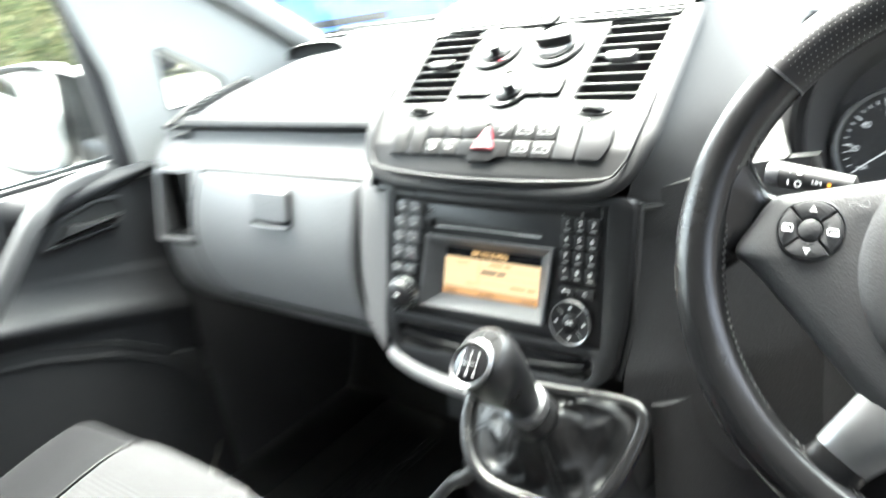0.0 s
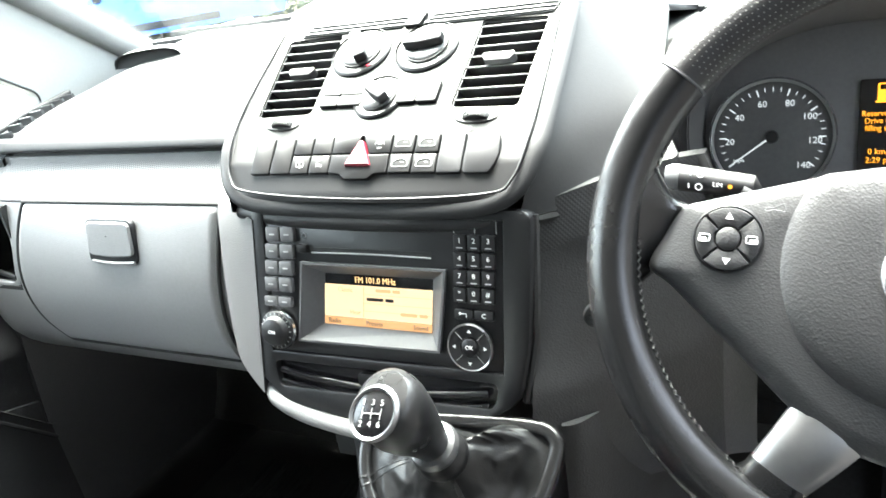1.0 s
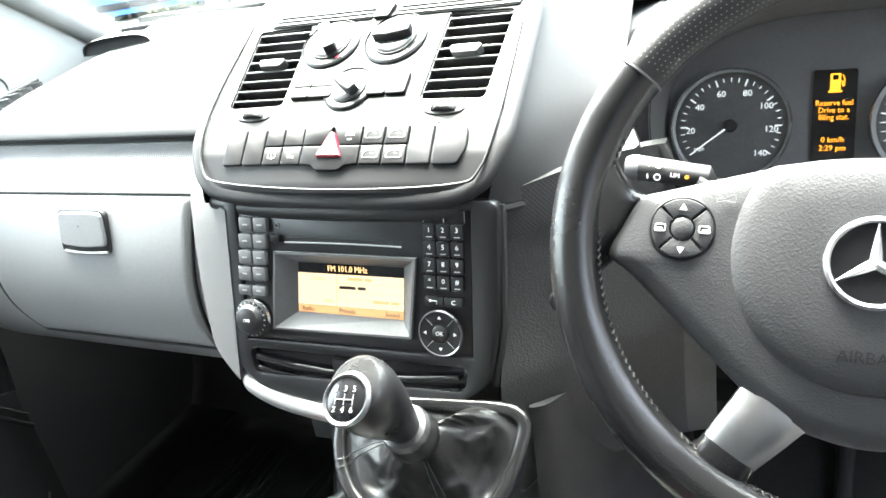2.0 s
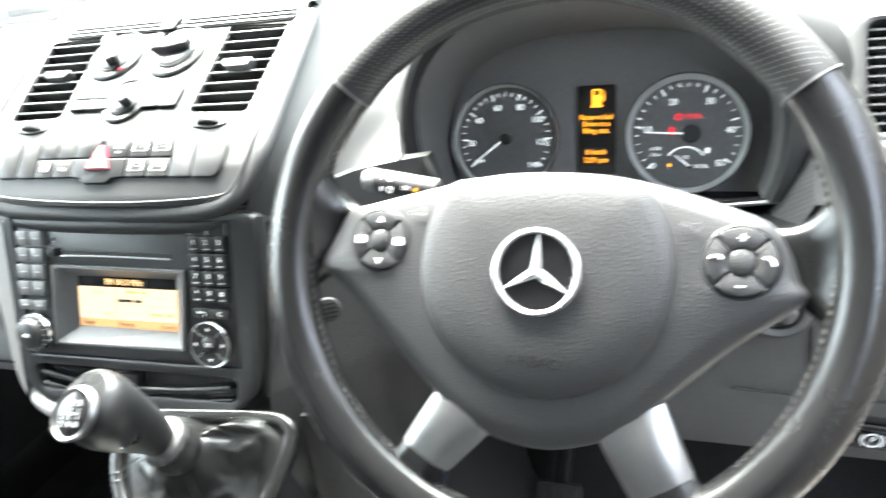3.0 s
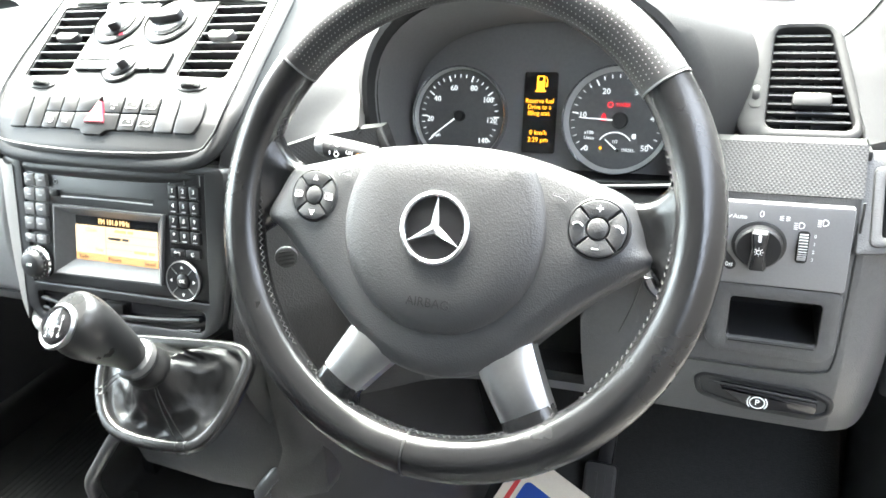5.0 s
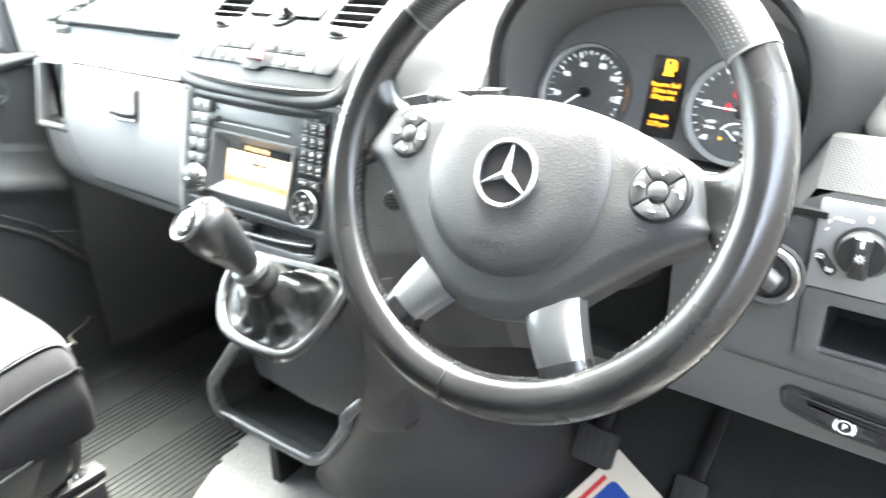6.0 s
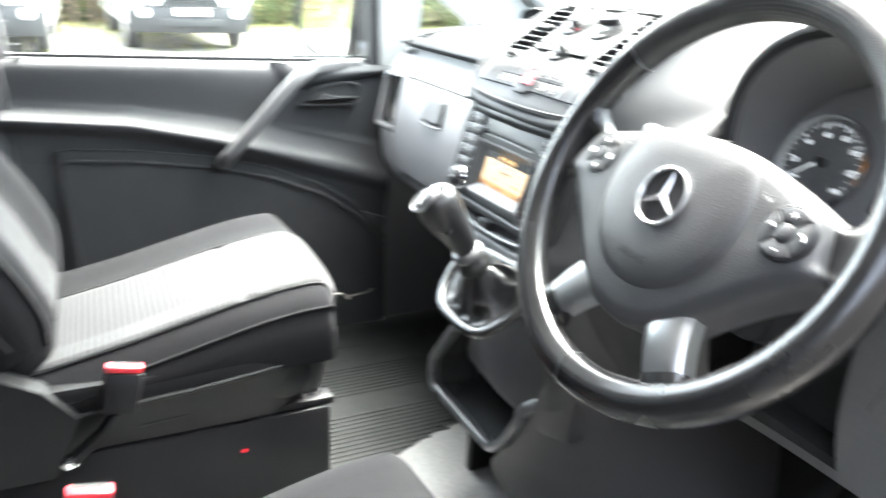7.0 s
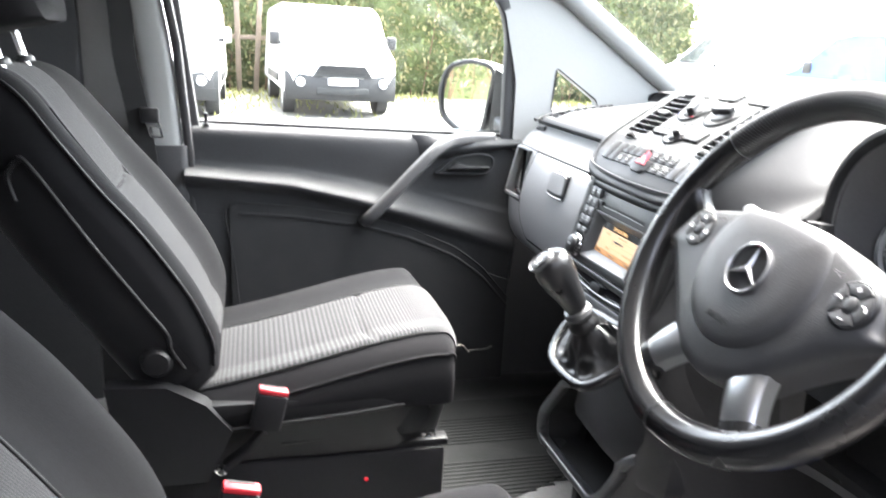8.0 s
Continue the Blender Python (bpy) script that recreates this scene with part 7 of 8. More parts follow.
grille = thing("door_speaker", (0.80, 0.93, 0.87), "round perforated loudspeaker grille in the side trim", "loudspeaker")
GM = basis((0.800, 0.93, 0.935), (0.2, 0.98, 0), (0, 0, 1)) @ Matrix.Rotation(radians(180), 4, "X")
part("cover", dome(circle(0.075, 36), GM, -0.02, 0.006), LOWER, grille)
bm = bmesh.new()
for i in range(-11, 12):
    for j in range(-12, 13):
        x, y = (i + 0.5 * (j % 2)) * 0.0058, j * 0.005
        if x * x + y * y < 0.064 ** 2:
            k = 0.006 - 0.0035 * (x * x + y * y) / 0.064 ** 2
            bm.faces.new([bm.verts.new(GM @ Vector((x + 0.0019 * math.cos(a), y + 0.0019 * math.sin(a), k + 0.0006))) for a in (0.3, 1.35, 2.4, 3.45, 4.5, 5.55)])
tagged(part("perforation", bm, DARK, grille, smooth=0), kind="stuff")

# ---- floor coverings and pedals ----
mat_thing = thing("rubber_mat", (-0.38, 0.72, 0.476), "dark grooved rubber mat on the passenger's floor", "floor mat")
part("sheet", plate(rounded([(-0.69, 0.40), (-0.17, 0.40), (-0.215, 0.56), (-0.335, 0.80), (-0.36, 1.12), (-0.69, 1.12)], 0.02), ONE, 0.474, 0.482, bevel=0.002), MATTING, mat_thing)
bm = bmesh.new()
for i in range(30):
    x = -0.592 + 0.0138 * i
    y1 = 1.04 if x < -0.36 else mixv(1.04, 0.42, min(1, (x + 0.36) / 0.17) ** 0.8)
    if y1 > 0.46 and i not in (9, 10, 11, 12, 13):
        box(x, x + 0.0075, 0.42, y1, 0.482, 0.4834, bm=bm)
part("ribs", bm, MATTING, mat_thing)
solo("toe_board", sheet(lambda u, v: (mixv(0.12, 0.80, u), mixv(0.86, 1.2, v), 0.476 + 0.23 * v ** 1.2), 6, 8, (0, 0, -0.02)), CARPET, "dark carpeted toe board under the pedals", "toe board", kind="structure")
solo("tunnel_cover", sheet(lambda u, v: (mixv(-0.30, 0.34, u), mixv(0.40, 0.80, v), 0.478 + 0.035 * math.sin(math.pi * u) * max(0, v - 0.2) + 0.0), 16, 10, (0, 0, -0.008)), VINYL, "scuffed pale grey vinyl tunnel cover", "tunnel cover", kind="structure")


def pedal(name, x, y, z, w, h, label):
    p = thing(name, (x, y, z - 0.03), label, "pedal")
    m = lean((x, y, z), 35)
    part("pad", plate(rrect(w, h, 0.008, 3), m, -0.008, 0.006, bevel=0.003), RUBBER, p)
    for i in range(4):
        part("rib", box(-w * 0.36 + i * w * 0.24 - 0.002, -w * 0.36 + i * w * 0.24 + 0.002, -h * 0.36, h * 0.36, 0.005, 0.0085, m), RUBBER, p)
    part("arm", sweep([(x, y + 0.005, z), (x + 0.01, y + 0.12, z + 0.12), (x + 0.02, y + 0.16, z + 0.3)], rrect(0.014, 0.022, 0.003, 2), up=(1, 0, 0)), METAL_BLACK, p)
    return p


cable = thing("seat_cable", (-0.40, 0.50, 0.70), "thin brown wire from the passenger seat to the door", "cable")
part("wire", sweep(spline([(-0.32, 0.44, 0.775), (-0.322, 0.485, 0.792), (-0.335, 0.515, 0.795), (-0.46, 0.570, 0.722), (-0.61, 0.622, 0.658), (-0.712, 0.694, 0.614), (-0.76, 0.73, 0.60)], 6), 0.0018), mat("brown_wire", (0.04, 0.036, 0.03), 0.5, vary=0.2), cable)


pedal("clutch_pedal", 0.225, 0.93, 0.702, 0.062, 0.05, "black ribbed clutch pedal on a steel arm")
pedal("brake_pedal", 0.338, 0.935, 0.637, 0.062, 0.055, "black ribbed brake pedal on a steel arm")
pedal("accelerator_pedal", 0.47, 0.97, 0.555, 0.05, 0.10, "tall black accelerator pedal")

card = thing("paper_card", (0.36, 0.93, 0.55), "cream paper card with blue and red print on the floor", "paper card")
CM = Matrix.Translation((0.345, 1.01, 0.582)) @ basis((0, 0, 0), (0.85, -0.45, -0.20), (0.42, 0.85, 0.42)) @ Matrix.Rotation(radians(4), 4, "Z")
part("sheet", plate([(0, 0), (0, -0.20), (0.13, -0.20), (0.13, 0)], CM, -0.0008, 0.0004), CARD, card, smooth=0)
part("blue_print", plate(rounded([(0.030, -0.038), (0.030, -0.19), (0.12, -0.19), (0.12, -0.038)], 0.012), CM, 0.0, 0.0010), BLUEINK, card, smooth=0)
part("red_print", plate([(0.014, -0.045), (0.014, -0.19), (0.022, -0.19), (0.022, -0.045)], CM, 0.0, 0.0010), REDINK, card, smooth=0)

# ---- seats ----
SEATZ = [(-0.06, 0.775), (0.0, 0.79), (0.05, 0.80), (0.15, 0.822), (0.25, 0.848), (0.33, 0.868), (0.40, 0.880), (0.44, 0.880), (0.465, 0.868), (0.482, 0.845), (0.488, 0.815), (0.486, 0.785)]
seatz = spline([Vector((*q, 0)) for q in SEATZ], 4)
CX, HW = -0.378, 0.224


def seat_line(t):
    k = t * (len(seatz) - 1)
    i = min(int(k), len(seatz) - 2)
    return seatz[i].lerp(seatz[i + 1], k - i)


def cushion_top(a, t):
    """A point of the cushion; a from -1 (door side) to 1, t from the back to the front edge."""
    q = seat_line(t)
    w = HW * (1 - 0.24 * max(0, (t - 0.55) / 0.45) ** 2.4)
    bol = 0.016 * max(0, abs(a) - 0.55) / 0.45 if abs(a) < 0.86 else 0.0057 * 1.0 - 0.5 * (abs(a) - 0.86) ** 1.4
    bol = min(bol, 0.016)
    front = max(0, min(1, (0.488 - q.x) / 0.05))
    return Vector((CX + a * w, q.x - 0.055 * abs(a) ** 2.6 * max(0, (t - 0.6) / 0.4), q.y + bol * front))


def seat():
    s = thing("passenger_seat", (CX, 0.2, 0.475), "dark grey cloth passenger seat with ribbed pale centre panels", "seat", "front seats")
    # cushion: shell of plain cloth
    rows = []
    for j in range(41):
        t = j / 40
        row = [cushion_top(-1 + 2 * i / 32, t) for i in range(33)]
        rows.append(row)
    bm = bmesh.new()
    grid = []
    for j, row in enumerate(rows):
        edge_r, edge_l = row[-1], row[0]
        ring = [Vector((edge_l.x - 0.004, edge_l.y, 0.765)), Vector((edge_l.x - 0.010, edge_l.y, (edge_l.z + 0.765) / 2))] + row + [Vector((edge_r.x + 0.012, edge_r.y, (edge_r.z + 0.765) / 2)), Vector((edge_r.x + 0.006, edge_r.y, 0.765))]
        grid.append([bm.verts.new(q) for q in ring])
    for a, b in zip(grid, grid[1:]):
        for i in range(len(a) - 1):
            bm.faces.new((a[i], a[i + 1], b[i + 1], b[i]))
    bm.faces.new(grid[0])
    bm.faces.new(grid[-1])
    cushion = part("cushion", bm, CLOTH, s, smooth=60)
    # pale ribbed panel with a cross seam
    def rib(u, v):
        t = mixv(0.04, 0.90, v)
        p = cushion_top(mixv(-0.34, 0.86, u), t)
        y = p.y
        dip = -0.006 * math.exp(-((y - 0.318 + 0.02 * math.sin(math.pi * u)) / 0.006) ** 2)
        edge = min(1, min(u, 1 - u) / 0.03, (1 - v) / 0.02)
        return p + Vector((0, 0.002 if v > 0.9 else 0, 0.0055 * edge ** 0.5 + dip))
    part("centre_panel", sheet(rib, 40, 120, uvs=(0.29, 0.47)), RIBBED, cushion, "pale grey ribbed cloth panel", smooth=80)
    pts = [cushion_top(0.985, t) + Vector((0.004, 0, -0.002)) for t in np.linspace(0.05, 0.86, 30)]
    part("piping", sweep(pts, 0.0028), CLOTH, cushion)
    part("panel_seam", sweep([cushion_top(0.865, t) + Vector((0, 0, 0.0025)) for t in np.linspace(0.04, 0.9, 30)], 0.0018), SHELL, cushion)
    part("panel_seam", sweep([cushion_top(-0.35, t) + Vector((0, 0, 0.0025)) for t in np.linspace(0.04, 0.9, 30)], 0.0018), SHELL, cushion)
    # plastic skirt with raised lines
    def skirt_ring(z, grow):
        o = rounded([(CX - HW - 0.004 + grow, -0.05), (CX + HW + 0.004 - grow, -0.05), (CX + HW + 0.006 - grow, 0.36), (CX + HW - 0.06, 0.468 - grow), (CX - HW + 0.06, 0.468 - grow), (CX - HW - 0.006 + grow, 0.36)], 0.07, 6)
        return [(x, y, z) for x, y in o]
    skirt_p = part("base_skirt", loft([skirt_ring(0.79, -0.003), skirt_ring(0.775, -0.007), skirt_ring(0.755, -0.004), skirt_ring(0.715, 0.006), skirt_ring(0.672, 0.020)]), SHELL, s, "grained dark plastic seat skirt", smooth=50)
    x = CX + HW
    part("skirt_line", sweep(spline([(x + 0.014, -0.02, 0.742), (x + 0.016, 0.1, 0.752), (x + 0.016, 0.25, 0.763), (x + 0.006, 0.36, 0.770)], 5), 0.004), SHELL, skirt_p)
    part("skirt_line", sweep([(x - 0.006, 0.15, 0.705), (x - 0.007, 0.32, 0.714)], 0.004), SHELL, skirt_p)
    part("pivot_cover", lathe([(0.0, 0.006), (0.034, 0.005), (0.040, 0.001), (0.042, -0.01)], Matrix.Translation((x - 0.010, 0.372, 0.742)) @ Matrix.Rotation(radians(90), 4, "Y"), 32), SHELL, skirt_p)
    part("rear_cover", loft([[(x + dx, y, z) for y, z in ((-0.10, 0.66), (0.03, 0.66), (0.07, 0.75), (0.03, 0.80), (-0.03, 0.835), (-0.12, 0.84))] for dx in (-0.01, 0.02, 0.024)]), SHELL, s, "black plastic recliner cover")
    part("rear_cover", loft([[(CX - HW - dx, y, z) for y, z in ((-0.10, 0.66), (0.03, 0.66), (0.07, 0.75), (0.03, 0.80), (-0.03, 0.835), (-0.12, 0.84))] for dx in (-0.01, 0.02, 0.024)]), SHELL, s)
    # steel box below
    b = part("seat_box", box(CX - HW + 0.02, x - 0.012, -0.12, 0.445, 0.475, 0.668, bevel=0.006), METAL_BLACK, s, "black painted steel seat box")
    part("rail", box(x - 0.05, x - 0.018, -0.1, 0.452, 0.668, 0.682, bevel=0.003), METAL_BLACK, b)
    part("rail", box(CX - HW + 0.03, CX - HW + 0.06, -0.1, 0.452, 0.668, 0.682, bevel=0.003), METAL_BLACK, b)
    for i in range(2):
        part("rail_bolt", lathe([(0.0, 0.008), (0.006, 0.008), (0.008, 0.0)], Matrix.Translation((x - 0.034, 0.425 - 0.018 * i, 0.682)), 12), CHROME, b)
    # backrest
    BL = basis((CX, 0.0, 0.80), (-1, 0, 0), (0, -0.56, 0.83))
    LONG = 0.605
    CREST = [tuple(q) for q in spline([(-0.04, 0.03), (0.0, 0.058), (0.05, 0.094), (0.11, 0.110), (0.17, 0.116), (0.27, 0.116), (0.35, 0.108), (0.45, 0.102), (0.52, 0.096), (0.57, 0.072), (0.605, 0.02)], 4)]

    def back_half(h):
        return HW * curve_at([(0.0, 0.94), (0.15, 1.0), (0.55, 0.99), (0.72, 0.93), (0.85, 0.84), (0.95, 0.74), (1.0, 0.62)], 0, h)[1]

    def back_front(a, h):
        """A point of the backrest's front."""
        w, n = back_half(h), curve_at(CREST, 0, LONG * h)[1]
        relief = 0.026 * min(1, h / 0.12) * (1 - 0.75 * max(0, (h - 0.5) / 0.5))
        k = abs(a)
        t = min(1, max(0, (k - 0.42) / 0.36))
        off = -relief * (1 - t * t * (3 - 2 * t))
        if k > 0.80:
            off = -0.042 * (1 - math.sqrt(max(0, 1 - ((k - 0.80) / 0.20) ** 2)))
        return BL @ Vector((-a * w, LONG * h, n + off))
    bm = bmesh.new()
    grid = []
    for j in range(37):
        h = j / 36
        front = [back_front(-1 + 2 * i / 28, h) for i in range(29)]
        w = back_half(h)
        deep = -0.045 + 0.03 * max(0, (h - 0.85) / 0.15) ** 2
        rear = [BL @ Vector((-w * k, LONG * h, deep + (0.02 if abs(k) > 0.9 else 0))) for k in (0.98, 0.8, 0.0, -0.8, -0.98)]
        grid.append([bm.verts.new(q) for q in front + rear])
    n = len(grid[0])
    for a, b2 in zip(grid, grid[1:]):
        for i in range(n):
            bm.faces.new((a[i], a[(i + 1) % n], b2[(i + 1) % n], b2[i]))
    bm.faces.new(grid[0])
    bm.faces.new(grid[-1])
    backrest = part("backrest", bm, CLOTH, s, smooth=60)
    def back_rib(u, v):
        h = mixv(0.03, 0.985, v)
        p = back_front(mixv(-0.25, 0.62, u) if h < 0.8 else mixv(mixv(-0.25, -0.45, (h - 0.8) / 0.2), mixv(0.62, 0.75, (h - 0.8) / 0.2), u), h)
        edge = min(1, min(u, 1 - u) / 0.04)
        dip = -0.006 * math.exp(-((h - 0.56 + 0.02 * math.sin(math.pi * u)) / 0.010) ** 2)
        return p + (BL.to_3x3() @ Vector((0, 0, 1))) * (0.005 * edge ** 0.5 + dip)
    part("centre_panel", sheet(back_rib, 32, 110, uvs=(0.26, 0.55)), RIBBED, backrest, "pale grey ribbed cloth panel", smooth=80)
    for a in (-0.26, 0.63):
        part("panel_seam", sweep([back_front(a, h) + (BL.to_3x3() @ Vector((0, 0, 1))) * 0.002 for h in np.linspace(0.03, 0.8, 26)], 0.0018), SHELL, backrest)
    part("piping", sweep([back_front(0.93, h) + Vector((0.003, 0, 0)) for h in np.linspace(0.03, 0.93, 30)], 0.0026), SHELL, backrest)
    # hard shell behind, with its bright edge line
    def shell(u, v):
        h = mixv(0.05, 0.73, v)
        w = back_half(h) + 0.007
        a = radians(mixv(0, 180, u))
        return BL @ Vector((w * math.copysign(abs(math.cos(a)) ** 0.3, math.cos(a)), LONG * h, 0.046 - 0.115 * max(0, math.sin(a)) ** 0.6))
    sh = part("back_shell", sheet(shell, 30, 16), SHELL, backrest, "hard black plastic back shell")
    for k in (-1, 1):
        edge = [(0.40, 0.0), (0.432, 0.012), (0.444, 0.035), (0.430, 0.046), (0.30, 0.046), (0.18, 0.046), (0.115, 0.046), (0.09, 0.035), (0.05, 0.03)]
        part("shell_edge", sweep(spline([BL @ Vector((k * (back_half(h / LONG) + 0.009), h, n)) for h, n in edge], 5), 0.0036, up=(1, 0, 0)), SHELL, sh)
    part("recliner_knob", lathe([(0.0, 0.016), (0.019, 0.0145), (0.023, 0.009), (0.025, 0.0)], BL @ Matrix.Translation((-back_half(0.1) - 0.008, 0.085, 0.005)) @ Matrix.Rotation(radians(-90), 4, "Y"), 28), SHELL, s, "round black recliner knob")
    # headrest on two bright posts
    HR = basis((CX, -0.268, 1.312), (-1, 0, 0), (0, -0.25, 0.97))
    for k in (-0.068, 0.068):
        part("headrest_post", sweep([HR @ Vector((k, -0.006, 0)), HR @ Vector((k, 0.10, 0.0))], 0.0065, up=(1, 0, 0)), CHROME, s, "chrome headrest post")
        part("post_collar", lathe([(0.016, -0.002), (0.016, 0.006), (0.012, 0.010), (0, 0.010)], HR @ Matrix.Translation((k, 0.002, 0)) @ Matrix.Rotation(radians(-90), 4, "X"), 20), BLACK, s)
    part("headrest", loft([[HR @ Vector((x * k, y * 1.0, z0)) for x, y in rrect(0.26, 0.17, 0.06, 6, 0, 0.138)] for k, z0 in ((0.88, -0.055), (1.0, -0.03), (1.02, 0.01), (0.98, 0.06), (0.84, 0.085))]), CLOTH, s, "padded dark cloth headrest", smooth=70)
    return s


first = seat()
second = copy_thing(first, pose(CX + 0.795, 0.165, 0.437))
second.name = "driver_seat"
tagged(second, "dark grey cloth driver seat with ribbed pale centre panels")


# ---- seat belts ----
def buckle(x, y, z, label, tilt=0):
    """A belt buckle with red press button on its stalk."""
    s = thing("seat_belt_buckle", (x, y, z - 0.14), label, "seat belt buckle", "front seat buckles")
    m = Matrix.Translation((x, y, z)) @ Matrix.Rotation(radians(tilt), 4, "X")
    part("housing", box(-0.011, 0.011, -0.025, 0.025, -0.072, -0.006, m, 0.005), METAL_BLACK, s)
    b = part("press_button", box(-0.0095, 0.0095, -0.024, 0.024, -0.006, 0.004, m, 0.003), BUCKLE, s, "red press button")
    part("tongue_slot", box(-0.0072, -0.0020, -0.019, 0.017, 0.002, 0.0047, m), DARK, b)
    part("stalk", sweep([m @ Vector((0, 0, -0.07)), m @ Vector((0, -0.02, -0.11)), m @ Vector((-0.006, -0.05, -0.150))], rrect(0.010, 0.030, 0.003, 2), up=(1, 0, 0)), METAL_BLACK, s)
    part("anchor_bolt", lathe([(0, 0.010), (0.006, 0.010), (0.0065, 0.004), (0.011, 0.003), (0.011, 0.0)], m @ Matrix.Translation((0.004, -0.055, -0.150)) @ Matrix.Rotation(radians(90), 4, "Y"), 6), CHROME, s)


buckle(-0.128, 0.136, 0.822, "black seat belt buckle with red button beside the passenger seat", -12)
buckle(0.130, 0.088, 0.815, "black seat belt buckle with red button beside the driver seat", -12)
belt = thing("seat_belt", (-0.80, -0.12, 1.1), "black webbing seat belt hanging at the door pillar", "seat belt")
bp = [(-0.775, -0.20, 1.66), (-0.79, -0.166, 1.434), (-0.79, -0.160, 1.316), (-0.79, -0.137, 1.18), (-0.79, -0.12, 1.0), (-0.78, -0.11, 0.6)]
part("webbing", sweep(spline(bp, 5), rrect(0.048, 0.002, 0.0008, 1), up=(1, 0, 0)), mat("belt_webbing", (0.004, 0.004, 0.0043), 0.8, grain=0.6, cell=0.002, kind="ribs", vary=0.15), belt)
part("tongue", plate(rrect(0.03, 0.05, 0.006, 3), basis((-0.780, -0.105, 1.165), (0, 1, 0), (0, -0.25, 0.97)), -0.002, 0.002, [rrect(0.018, 0.02, 0.003, 2, 0, -0.010)]), CHROME, belt)
part("tongue_grip", box(-0.008, 0.008, -0.018, 0.022, 0.0, 0.034, Matrix.Translation((-0.778, -0.115, 1.175)), 0.005), BLACK, belt)
part("upper_guide", box(-0.02, 0.02, -0.04, 0.04, -0.02, 0.04, Matrix.Translation((-0.79, -0.20, 1.64)), 0.008), BLACK, belt)

# red light on the seat box
solo("indicator_light", lathe([(0, 0.002), (0.003, 0.0015), (0.004, 0)], Matrix.Translation((CX + HW - 0.012, 0.30, 0.615)) @ Matrix.Rotation(radians(90), 4, "Y"), 12), REDGLOW, "tiny red light on the black seat box", "indicator light")

# ---- vehicles parked outside ----
def wheel_at(parent, m, x, y, r, side):
    w = part("wheel", lathe([(0.0, 0.0), (r * 0.62, 0.0), (r * 0.64, 0.02), (r * 0.95, 0.02), (r, -0.02), (r, -0.18), (r * 0.9, -0.2), (0, -0.2)], m @ Matrix.Translation((x, y, r)) @ Matrix.Rotation(radians(90 * side), 4, "X"), 28), TYRE, parent)
    part("rim", lathe([(r * 0.62, -0.02), (r * 0.60, 0.012), (r * 0.3, 0.004), (r * 0.15, 0.02), (0, 0.022)], m @ Matrix.Translation((x, y, r)) @ Matrix.Rotation(radians(90 * side), 4, "X"), 20), PALEG, w)


